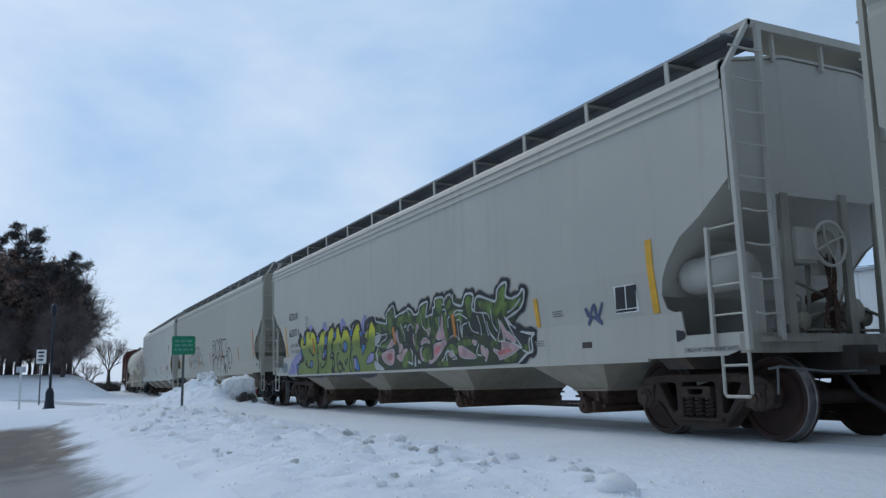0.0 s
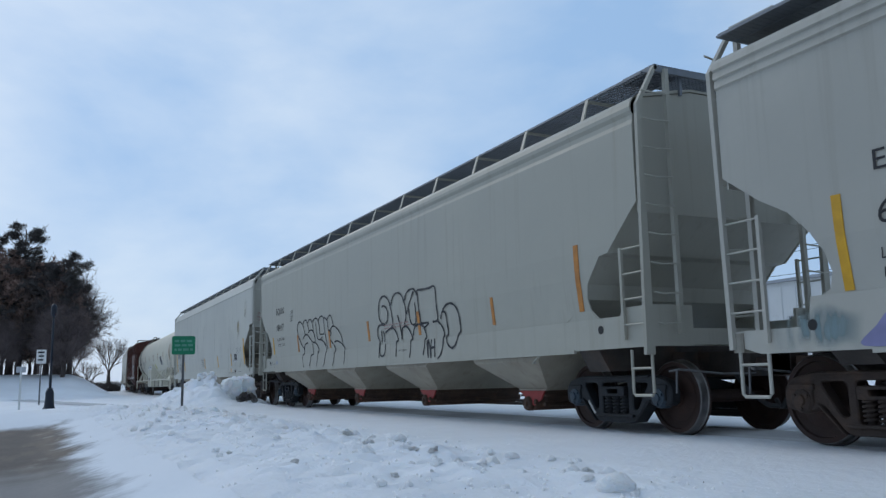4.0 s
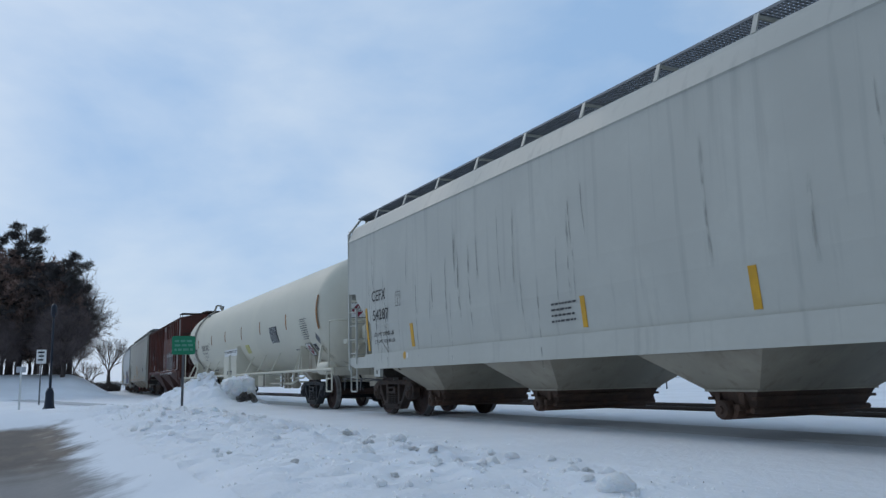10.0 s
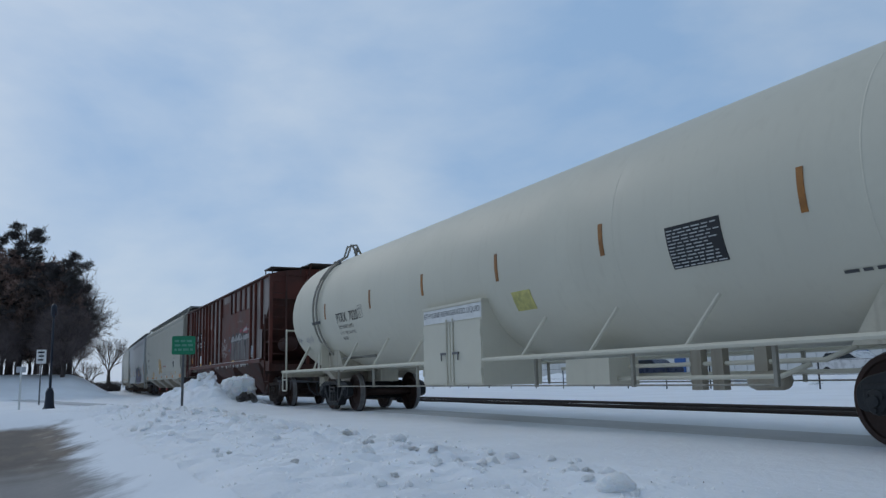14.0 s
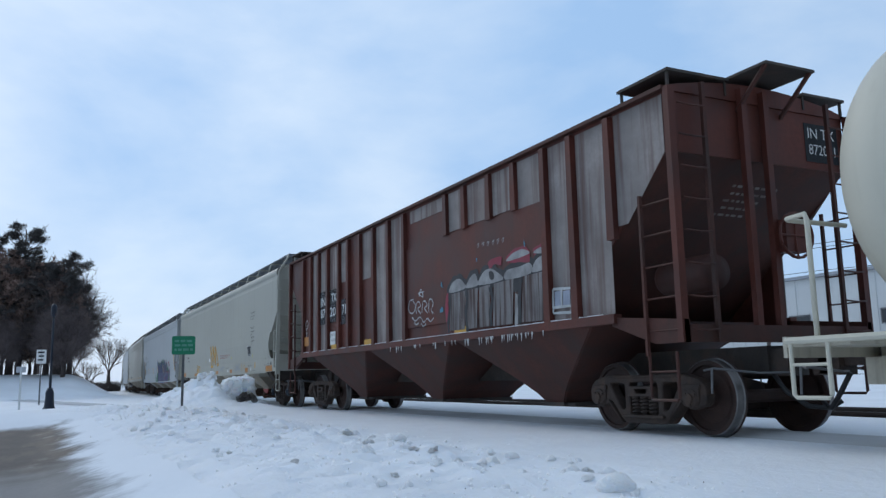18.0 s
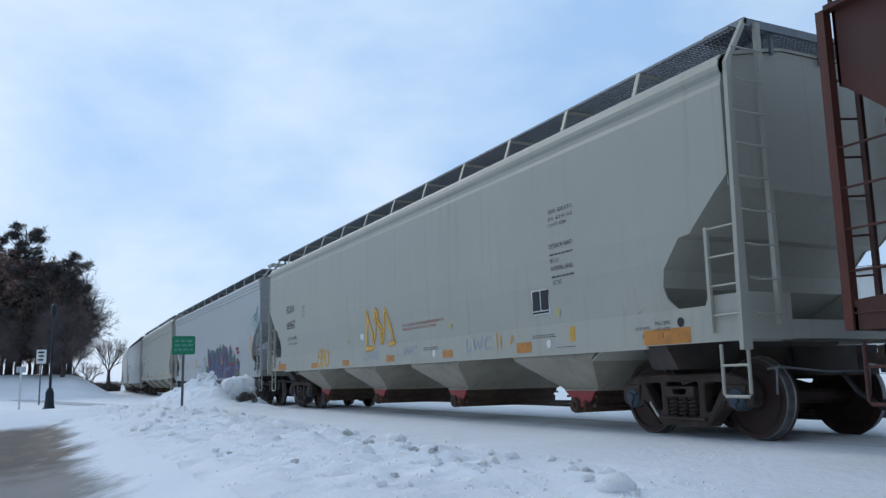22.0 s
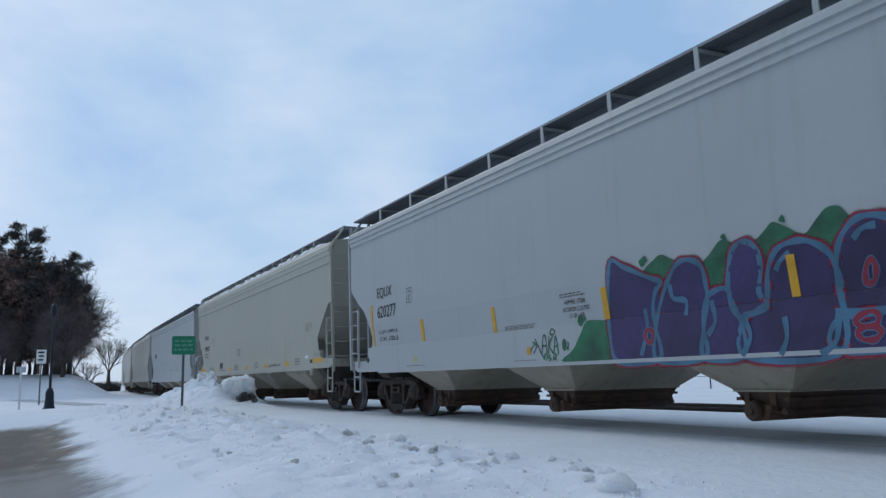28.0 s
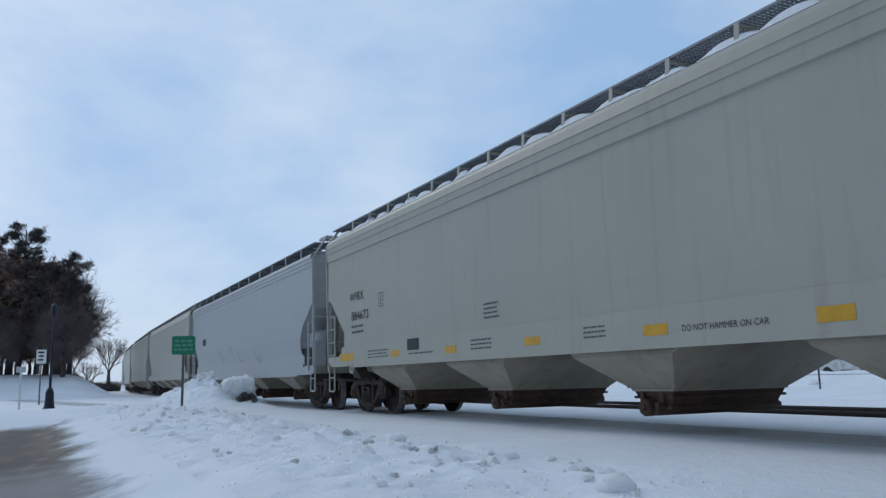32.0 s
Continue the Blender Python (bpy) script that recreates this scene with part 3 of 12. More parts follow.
def round_loop(pts, r, n=4):
    """Closed outline with rounded corners."""
    out = []
    for i, b in enumerate(pts):
        a, b, c = Vector(pts[i - 1]), Vector(b), Vector(pts[(i + 1) % len(pts)])
        k = min(r, (a - b).length * 0.45, (c - b).length * 0.45)
        p, q = b + (a - b).normalized() * k, b + (c - b).normalized() * k
        for j in range(n + 1):
            t = j / n
            out.append(p * (1 - t) ** 2 + b * 2 * t * (1 - t) + q * t * t)
    return out


def cast_plate(bm, loops, y0, y1, bevel=0.014):
    """Plate in x, z with holes through it and softened edges; the first loop is its outline."""
    edges = []
    for lp in loops:
        v = [bm.verts.new((p.x, y0, p.y)) for p in lp]
        edges += [bm.edges.new((v[i], v[(i + 1) % len(v)])) for i in range(len(v))]
    faces = [g for g in bmesh.ops.triangle_fill(bm, use_beauty=True, edges=edges)["geom"] if isinstance(g, bmesh.types.BMFace)]
    made = bmesh.ops.extrude_face_region(bm, geom=faces)["geom"]
    for v in made:
        if isinstance(v, bmesh.types.BMVert):
            v.co.y = y1
    bmesh.ops.recalc_face_normals(bm, faces=bm.faces)
    sharp = [e for e in bm.edges if len(e.link_faces) == 2 and e.calc_face_angle(0) > 1.2]
    bmesh.ops.bevel(bm, geom=sharp, offset=bevel, segments=1, affect="EDGES")


def build_side_frame(bm):
    half = [(0.0, 0.745), (0.74, 0.745), (1.02, 0.68), (1.12, 0.58), (1.11, 0.40), (1.04, 0.355), (0.74, 0.355), (0.66, 0.42), (0.40, 0.125), (0.0, 0.125)]
    outer = half + [(-x, z) for x, z in half[-2:0:-1]]
    loops = [round_loop(outer, 0.09)]
    for s in (-1, 1):
        loops.append(round_loop([(s * 0.69, 0.645), (s * 0.37, 0.645), (s * 0.37, 0.30), (s * 0.45, 0.30)], 0.07))
    loops.append(round_loop([(-0.27, 0.65), (0.27, 0.65), (0.27, 0.235), (-0.27, 0.235)], 0.04))
    cast_plate(bm, loops, -0.075, 0.075)
    # raised lips along the top and the belly, and the spring seat
    box(bm, -0.72, 0.72, -0.105, 0.105, 0.715, 0.74)
    box(bm, -0.40, 0.40, -0.125, 0.125, 0.20, 0.236)
    for s in (-1, 1):
        hexa(bm, [(s * 0.41, -0.10, 0.13), (s * 0.45, -0.10, 0.15), (s * 0.45, 0.10, 0.15), (s * 0.41, 0.10, 0.13),
                  (s * 0.70, -0.10, 0.43), (s * 0.73, -0.10, 0.42), (s * 0.73, 0.10, 0.42), (s * 0.70, 0.10, 0.43)])
        box(bm, s * 0.889 - 0.15, s * 0.889 + 0.15, -0.105, 0.105, 0.56, 0.62)
        box(bm, s * 0.889 - 0.13, s * 0.889 + 0.13, -0.10, 0.10, 0.42, 0.57)
    # end of the bolster above the springs
    cast_plate(bm, [round_loop([(-0.245, 0.60), (0.245, 0.60), (0.245, 0.47), (-0.245, 0.47)], 0.03), round_loop([(-0.13, 0.565), (0.13, 0.565), (0.10, 0.505), (-0.10, 0.505)], 0.025)], -0.12, 0.06, 0.008)


def build_spring(bm):
    """Nest of coils: one bar wound round and round."""
    pts = [(0.062 * math.cos(a * math.pi / 5), 0.062 * math.sin(a * math.pi / 5), 0.245 + 0.0225 * a / 5) for a in range(51)]
    tube(bm, pts, 0.0165, 6)
    lathe = [[bm.verts.new((0.044 * math.cos(a * math.pi / 4), 0.044 * math.sin(a * math.pi / 4), z)) for a in range(8)] for z in (0.24, 0.48)]
    for a in range(8):
        bm.faces.new((lathe[0][a], lathe[0][(a + 1) % 8], lathe[1][(a + 1) % 8], lathe[1][a]))


def build_cap(bm):
    """Roller bearing end: adapter block, ring and bolted cap."""
    lathe_y(bm, [(0.135, 0.10), (0.135, -0.02), (0.11, -0.06), (0.06, -0.07), (0.055, -0.095), (0.01, -0.10)], 16)
    for k in range(3):
        a = k * 2.094 + 0.5
        lathe_y(bm, [(0.022, -0.04), (0.022, -0.082)], 6, 0.085 * math.cos(a), 0.085 * math.sin(a))


def build_bolster(bm):
    extrude_x(bm, [(-0.90, 0.47), (0.90, 0.47), (0.90, 0.60), (0.35, 0.72), (-0.35, 0.72), (-0.90, 0.60)], -0.20, 0.20)
    for s in (-1, 1):
        box(bm, s * 0.36 - 0.05, s * 0.36 + 0.05, -0.85, 0.85, 0.28, 0.40)
        for q in (-1, 1):
            box(bm, s * 0.43 - 0.03, s * 0.43 + 0.03, q * 0.75 - 0.06, q * 0.75 + 0.06, 0.28, 0.60)


WHEELSETS = []


def wheel_mesh():
    me = shared("wheelset", build_wheelset, M["wheel"])
    if len(me.materials) < 2:
        me.materials.append(M["tread"])
    return me


def truck(car, x, steel="truck", cap="truck"):
    t = part("truck", shared("bolster_" + steel, build_bolster, M[steel]), None, car, "four-wheel truck with sprung cast side frames")
    t.location = (x, 0, 0)
    for s in (-1, 1):
        f = part("side_frame", shared("side_frame_" + steel, build_side_frame, M[steel]), None, t)
        f.location = (0, s * 1.0, 0)
        for k in (-0.165, 0.0, 0.165):
            g = part("spring", shared("spring_" + steel, build_spring, M[steel], True), None, t)
            g.location = (k, s * 1.03, 0)
        for k in (-1, 1):
            c = part("bearing_cap", shared("cap_" + cap, build_cap, M[cap]), None, t)
            c.matrix_basis = pose(k * 0.889, s * 1.05, RW, 0, 0, 0 if s < 0 else 180)
    if cap == "hub_blue":
        bm = bmesh.new()
        slab(bm, [(-0.56, 0.385), (-0.545, 0.415), (-0.395, 0.235), (-0.41, 0.205)], -1.108, -1.10)
        part("frame_stencil", bm, M["g_plate"], t, "small pale stencil plate")
    for k in (-1, 1):
        w = part("wheelset", wheel_mesh(), None, t, "rust-brown steel wheels on their axle")
        w.location = (k * 0.889, 0, RW)
        WHEELSETS.append((w, k * 0.889, RW))
    return t


def coupler(car, x, s, material):
    bm = bmesh.new()
    box(bm, x - s * 0.9, x + s * 0.15, -0.17, 0.17, 0.70, 1.02)
    part("draft_sill", bm, material, car)
    bm = bmesh.new()
    box(bm, x + s * 0.10, x + s * 0.52, -0.075, 0.075, 0.80, 0.93)
    slab(bm, [(x + s * 0.48, 0.70), (x + s * 0.74, 0.72), (x + s * 0.76, 1.0), (x + s * 0.48, 1.02)], -0.16, 0.13)
    c = part("coupler", bm, M["truck"], car, "rusty knuckle coupler")
    bm = bmesh.new()
    pts = [(x + s * 0.15, -0.42, 0.72), (x + s * 0.30, -0.40, 0.52), (x + s * 0.50, -0.30, 0.36), (x + s * 0.68, -0.16, 0.34), (x + s * 0.78, -0.10, 0.42)]
    tube(bm, pts, 0.028, 8)
    part("air_hose", bm, M["hose"], car, "black rubber brake hose", True)
    bm = bmesh.new()
    tube(bm, [(x - s * 0.05, -1.30, 0.78), (x + s * 0.06, -1.25, 0.80), (x + s * 0.10, -0.6, 0.74), (x + s * 0.30, -0.25, 0.74)], 0.014, 6)
    tube(bm, [(x + s * 0.05, -1.27, 0.80), (x + s * 0.05, -1.29, 0.52)], 0.014, 6)
    part("uncoupling_lever", bm, M["steel"], car)


def stirrup(bm, x0, x1, y, z0, z1, r=0.020):
    tube(bm, [(x0, y, z1), (x0, y, z0 + 0.03), (x0 + 0.03, y, z0), (x1 - 0.03, y, z0), (x1, y, z0 + 0.03), (x1, y, z1)], r, 6)
    tube(bm, [(x0, y, (z0 + z1) / 2 + 0.05), (x1, y, (z0 + z1) / 2 + 0.05)], r * 0.8, 6)


def sheet_side(bm, prof, xe, thick=0.02):
    """Side sheet: profile of (y, z) rising, with xe(z, end) the half length at that height."""
    inner = [(y - thick if y > 0 else y + thick, z) for y, z in prof]
    loops = []
    for pr in (prof, inner):
        loops.append([(bm.verts.new((-xe(z, -1), y, z)), bm.verts.new((xe(z, 1), y, z))) for y, z in pr])
    a, b = loops
    n = len(prof)
    for i in range(n - 1):
        bm.faces.new((a[i][0], a[i][1], a[i + 1][1], a[i + 1][0]))
        bm.faces.new((b[i][0], b[i + 1][0], b[i + 1][1], b[i][1]))
        bm.faces.new((a[i][1], b[i][1], b[i + 1][1], a[i + 1][1]))
        bm.faces.new((a[i][0], a[i + 1][0], b[i + 1][0], b[i][0]))
    bm.faces.new((a[0][0], b[0][0], b[0][1], a[0][1]))
    bm.faces.new((a[-1][0], a[-1][1], b[-1][1], b[-1][0]))


# style: side profile (half width, z) above the sill, cut line of the ends (z, inset), sill, running board posts
STYLES = {
    # three pressed lines below the eave, closed roof walk over the eave
    "ribbed": dict(prof=((1.530, 1.44), (1.597, 1.97), (1.61, 2.3), (1.61, 3.782), (1.636, 3.800), (1.622, 3.885), (1.648, 3.903), (1.634, 3.985), (1.660, 4.003), (1.645, 4.07), (1.61, 4.12), (1.55, 4.15)),
                   cut=((2.80, 0.0), (2.47, 0.46), (2.28, 0.80), (2.05, 1.02), (1.85, 1.15), (1.65, 1.20), (1.50, 1.15), (1.44, 1.02)),
                   sill=(0.93, 1.45), board=1.60, rise=4.33, grate="solid", post=0.03, walk=(1.53, 4.44), foot=1.535, corner=(1.22, 4.60)),
    # rolled eave with a shadow groove under it
    "smooth": dict(prof=((1.530, 1.47), (1.597, 2.05), (1.612, 2.4), (1.612, 3.84), (1.598, 3.90), (1.596, 3.96), (1.628, 4.01), (1.634, 4.06), (1.618, 4.13), (1.57, 4.19), (1.49, 4.23)),
                   cut=((2.85, 0.0), (2.70, 0.18), (2.30, 0.62), (2.28, 0.80), (1.95, 1.10), (1.75, 1.15), (1.60, 1.10), (1.50, 0.98), (1.45, 0.9)),
                   sill=(1.08, 1.48), board=1.59, rise=4.42, grate="bars", post=0.10, walk=(1.385, 4.56), foot=1.50, corner=(1.26, 4.61)),
    "chord": dict(prof=((1.525, 1.30), (1.592, 1.9), (1.61, 2.3), (1.61, 3.93), (1.63, 3.95), (1.60, 4.02), (1.50, 4.25), (1.45, 4.31)),
                  cut=((2.72, 0.0), (2.70, 0.42), (2.53, 0.48), (2.45, 0.62), (1.95, 1.33), (1.75, 1.32), (1.39, 1.22), (1.30, 1.2)),
                  sill=(1.02, 1.31), out=-0.045, board=1.55, rise=4.42, grate="bars", post=0.03, walk=(1.37, 4.55), foot=1.46, corner=(1.24, 4.60)),
    "straight": dict(prof=((1.575, 1.52), (1.60, 1.95), (1.61, 2.3), (1.61, 3.66), (1.640, 3.68), (1.640, 3.86), (1.655, 3.875), (1.655, 3.985), (1.668, 4.0), (1.645, 4.13), (1.60, 4.20), (1.54, 4.24)),
                     cut=((2.70, 0.0), (2.66, 0.22), (1.85, 1.14), (1.52, 1.07)),
                     sill=(1.08, 1.53), out=-0.03, board=1.09, rise=4.40, grate="bars", post=0.03, walk=(1.49, 4.50), foot=1.52, corner=(1.28, 4.58)),
}
OUT = -0.078             # where the face of a side sill lies against the widest part of the sheet


def side_y(st, z):
    """Half width of the side sheet at height z."""
    for (ya, za), (yb, zb) in zip(st["prof"], st["prof"][1:]):
        if za <= z <= zb:
            return ya + (yb - ya) * (z - za) / (zb - za)
    return st["prof"][-1][0] if z > st["prof"][0][1] else st["prof"][0][0]


STYLE_OF = {}
for style in STYLES.values():
    style["eave"] = style["prof"][-1][1]


BAY_TOP, BAY_LOW = 1.62, 0.55
BRK_Y, BRK_Z = -0.22, 2.15


BAY_LINE = ((BAY_LOW, 0.38, 0.97), (0.98, 0.95, 1.495), (BAY_TOP, 1.78, 1.47))   # height, half length, half width


def build_bay_slope(bm):
    """Slope sheet across the car on the leading side of a bay, with a turned edge."""
    fold(bm, [[(x, -y, z), (x + 0.02, -y, z), (x + 0.02, y, z), (x, y, z)] for z, x, y in BAY_LINE])


def build_bay_panel(bm):
    """Inclined panel that closes a bay at the near side."""
    fold(bm, [[(-x, -y, z), (x, -y, z), (x, -y + 0.02, z), (-x, -y + 0.02, z)] for z, x, y in BAY_LINE])


def build_flange(bm):
    box(bm, -0.40, 0.40, -1.00, 1.00, 0.535, 0.56)


def build_gate(bm):
    """Discharge trough below a bay: tapered body, slide rails and round end caps."""
    hexa(bm, [(-0.25, -0.88, 0.30), (0.25, -0.88, 0.30), (0.25, 0.88, 0.30), (-0.25, 0.88, 0.30),
              (-0.37, -0.975, 0.535), (0.37, -0.975, 0.535), (0.37, 0.975, 0.535), (-0.37, 0.975, 0.535)])
    for x in (-0.33, 0.33):
        box(bm, x - 0.035, x + 0.035, -0.99, 0.99, 0.44, 0.475)
    for x in (-0.27, 0.27):
        tube(bm, [(x, -0.96, 0.325), (x, 0.96, 0.325)], 0.035, 8)
    tube(bm, [(0, -0.98, 0.31), (0, 0.98, 0.31)], 0.085, 12)
    for s in (-1, 1):
        lathe_y(bm, [(0.115, s * 0.94), (0.115, s * 1.03), (0.10, s * 1.06), (0.045, s * 1.065), (0.04, s * 1.09)], 14, -0.10, 0.33)
        lathe_y(bm, [(0.04, s * 0.92), (0.04, s * 1.05), (0.02, s * 1.06)], 8, 0.14, 0.36)
        box(bm, 0.10, 0.18, min(s * 0.90, s * 0.98), max(s * 0.90, s * 0.98), 0.34, 0.52)
        box(bm, -0.24, -0.17, min(s * 0.90, s * 1.0), max(s * 0.90, s * 1.0), 0.30, 0.52)


def build_gate_end(bm):
    slab(bm, [(-0.36, 0.53), (0.36, 0.53), (0.26, 0.40), (0.05, 0.30), (-0.12, 0.38)], -1.015, -0.99)


def grating(bm, x0, x1, y0, y1, z, fine):
    """Roof walk: open bar grating, or closed planks."""
    lo, hi = min(y0, y1), max(y0, y1)
    if fine:
        for k in range(9):
            y = lo + (hi - lo) * k / 8
            w = 0.010 if k in (0, 8) else 0.0035
            box(bm, x0, x1, y - w, y + w, z - 0.030, z)
        k = int((x1 - x0) / 0.055)
        for i in range(k + 1):
            x = x0 + (x1 - x0) * i / k
            box(bm, x - 0.006, x + 0.006, lo, hi, z - 0.020, z - 0.004)
    else:
        for y in (lo, hi, (lo + hi) / 2):
            box(bm, x0, x1, y - 0.012, y + 0.012, z - 0.035, z)
        k = int((x1 - x0) / 0.075)
        for i in range(k + 1):
            x = x0 + (x1 - x0) * i / k
            box(bm, x - 0.0355, x + 0.0355, lo, hi, z - 0.028, z - 0.004)


def hopper(style, half, paint, label, group, truck_x=8.0, cap="truck", steel="truck", gate_end="gate", post_x0=None, tank_end=None, snow=False):
    st = STYLES[style]
    car = empty_thing("hopper_car", label, "railway car", group)
    STYLE_OF[car.name] = st
    walk_y, walk_z = st["walk"]
    top_y, top_z = st["corner"]
    mp = M[paint]
    cut = st["cut"]

    def inset(z):
        if z >= cut[0][0]:
            return 0.0
        for (za, ia), (zb, ib) in zip(cut, cut[1:]):
            if zb <= z <= za:
                return ia + (ib - ia) * (za - z) / (za - zb)
        return cut[-1][1]

    def xe(z, end):
        return half - 0.10 - inset(z)

    base = list(st["prof"])
    zs = sorted({z for _, z in base} | {z for z, _ in cut if base[0][1] < z < base[-1][1]})

    def wide(z):
        return side_y(st, z)

    for s in (-1, 1):
        bm = bmesh.new()
        sheet_side(bm, [(s * wide(z), z) for z in zs], xe)
        part("side_sheet", bm, mp, car)
        z0, z1 = st["sill"]
        bm = bmesh.new()
        e = half - 0.02
        out = st.get("out", OUT)
        yo = 1.616 + out
        if style == "smooth":
            rim = [(-e, z0), (e, z0), (e, z1 + 0.10), (e - 0.55, z1 + 0.10), (e - 0.60, z1), (-e + 0.60, z1), (-e + 0.55, z1 + 0.10), (-e, z1 + 0.10)]
        else:
            rim = [(-e, z0 + 0.10), (-e + 0.35, z0), (e - 0.35, z0), (e, z0 + 0.10), (e, z0 + 0.24), (e - 0.95, z0 + 0.24), (e - 1.0, z1), (-e + 1.0, z1), (-e + 0.95, z0 + 0.24), (-e, z0 + 0.24)]
        slab(bm, rim, s * (yo - 0.10 - out), s * yo)
        box(bm, -e + 1.6, e - 1.6, s * (yo - 0.03), s * (yo + 0.012), z0 - 0.035, z0 + 0.012)
        part("side_sill", bm, mp, car)
    # roof
    bm = bmesh.new()
    ye, ze = st["prof"][-1]
    pts = [(-ye, ze), (-1.15, st["rise"] - 0.10), (-0.6, st["rise"]), (0.6, st["rise"]), (1.15, st["rise"] - 0.10), (ye, ze), (ye - 0.05, ze - 0.02), (0.6, st["rise"] - 0.03), (-0.6, st["rise"] - 0.03), (-ye + 0.05, ze - 0.02)]
    extrude_x(bm, pts, -half + 0.10, half - 0.10)
    part("roof", bm, mp, car)
    bm = bmesh.new()
    extrude_x(bm, [(-0.30, st["rise"] - 0.01), (-0.27, st["rise"] + 0.13), (0.27, st["rise"] + 0.13), (0.30, st["rise"] - 0.01)], -half + 0.9, half - 0.9)
    part("hatch_cover", bm, mp, car)
    # ends: upright sheet above, slope sheet below
    for s in (-1, 1):
        bm = bmesh.new()
        zc = cut[0][0]
        x = s * (half - 0.13)
        extrude_x(bm, [(-1.57, zc - 0.12), (1.57, zc - 0.12), (1.57, 3.9), (ye - 0.04, ze - 0.03), (0.6, st["rise"] - 0.04), (-0.6, st["rise"] - 0.04), (-ye + 0.04, ze - 0.03), (-1.57, 3.9)], x - 0.01, x + 0.01)
        part("end_sheet", bm, mp, car)
        bm = bmesh.new()
        top = max(range(len(cut)), key=lambda k: cut[k][1])
        line = [(half - 0.125 - q, z) for z, q in cut[:top + 1]] + [(half - 2.74, 0.94)]
        fold(bm, [[(s * x, -w, z), (s * (x - 0.025), -w, z), (s * (x - 0.025), w, z), (s * x, w, z)] for x, z, w in ((x, z, side_y(st, z) - 0.012) for x, z in line)])
        part("slope_sheet", bm, M["grey_soiled_shade"] if style == "chord" else mp, car)
        # platform, draft gear
        bm = bmesh.new()
        if style == "smooth":
            for y in (-1, 1):
                box(bm, s * (half - 0.02), s * (half - 0.06), min(y * 0.9, y * 1.55), max(y * 0.9, y * 1.55), st["sill"][0] + 0.005, st["sill"][1] + 0.10)
        box(bm, s * (half - 0.025), s * (half - 0.16), -1.55, 1.55, st["sill"][0] + 0.02, st["sill"][0] + 0.22)
        box(bm, s * (half - 0.16), s * (half - 0.75), -1.5, 1.5, st["sill"][0] + 0.13, st["sill"][0] + 0.17)
        # end sills: dirt, with their shadow put into the darker colour
        part("end_sill", bm, mp if style == "smooth" else M["grey_soiled_shade"], car)
        bm = bmesh.new()
        box(bm, s * (half - 2.9), s * (half - 0.7), -0.22, 0.22, 0.74, 1.04)
        extrude_x(bm, [(-1.5, st["sill"][0] + 0.05), (-1.3, 0.80), (1.3, 0.80), (1.5, st["sill"][0] + 0.05)], s * truck_x - 0.22, s * truck_x + 0.22)
        part("body_bolster", bm, M["under"], car)
        coupler(car, s * half, s, M["under"])
        for q in (-1, 1):
            xl, zl = s * (half - 1.72), st["sill"][0] - 0.06
            bm = bmesh.new()
            if style == "straight":
                tube(bm, [(xl + 0.085 * math.cos(k * math.pi / 8), q * 1.585, zl + 0.085 * math.sin(k * math.pi / 8)) for k in range(17)], 0.036, 6)
            elif style == "chord":
                cast_plate(bm, [round_loop([(xl - 0.17, zl + 0.07), (xl + 0.17, zl + 0.07), (xl + 0.17, zl - 0.14), (xl - 0.17, zl - 0.14)], 0.02), round_loop([(xl - 0.045, zl), (xl + 0.045, zl), (xl + 0.045, zl - 0.08), (xl - 0.045, zl - 0.08)], 0.015)], q * 1.50, q * 1.575, 0.006)
            else:
                # hole through the sill drawn as a dark disc, its shade in the colour
                xl, zl = s * (half - 1.02), st["sill"][0] + 0.25
                lathe_y(bm, [(0.05, q * (yo - 0.004)), (0.055, q * (yo + 0.006)), (0.03, q * (yo + 0.007))], 12, xl, zl)
            part("jacking_lug", bm, M["hose"] if style in ("smooth", "ribbed") else mp, car)
        # corner posts, ladders, steps
        for q in (-1, 1):
            bm = bmesh.new()
            yb = q * 1.56
            zt = st["eave"]
            x0, x1 = s * (half - 0.055), s * (half + 0.0)
            lean = q * (wide(3.9) - 0.03)
            pw = st["post"]
            hexa(bm, [(x0, yb - pw, 0.98), (x1, yb - pw, 0.98), (x1, yb + 0.03, 0.98), (x0, yb + 0.03, 0.98),
                      (x0, lean - 0.03, zt - 0.15), (x1, lean - 0.03, zt - 0.15), (x1, lean + 0.03, zt - 0.15), (x0, lean + 0.03, zt - 0.15)])
            hexa(bm, [(x0, lean - 0.03, zt - 0.15), (x1, lean - 0.03, zt - 0.15), (x1, lean + 0.03, zt - 0.15), (x0, lean + 0.03, zt - 0.15),
                      (x0, q * top_y - 0.03, top_z), (x1, q * top_y - 0.03, top_z), (x1, q * top_y + 0.03, top_z), (x0, q * top_y + 0.03, top_z)])
            part("corner_post", bm, mp, car)
            ladder = part("ladder", ladder_mesh(s, q, half, st, wide, mp), None, car)
            bm = bmesh.new()
            stirrup(bm, s * (half - 0.45) if s > 0 else -(half - 0.08), s * (half - 0.08) if s > 0 else -(half - 0.45), q * (yo - 0.02), 0.50, 1.05)
            part("sill_step", bm, mp, car)
        # cross walk at the end of the roof
        bm = bmesh.new()
        if st["grate"] == "bars":
            x0, x1 = sorted((s * (half - 0.62), s * (half - 0.02)))
            for k in range(11):
                x = x0 + (x1 - x0) * k / 10
                box(bm, x - 0.004, x + 0.004, -top_y, top_y, top_z - 0.03, top_z)
            for k in range(40):
                y = -top_y + 2 * top_y * (k + 0.5) / 40
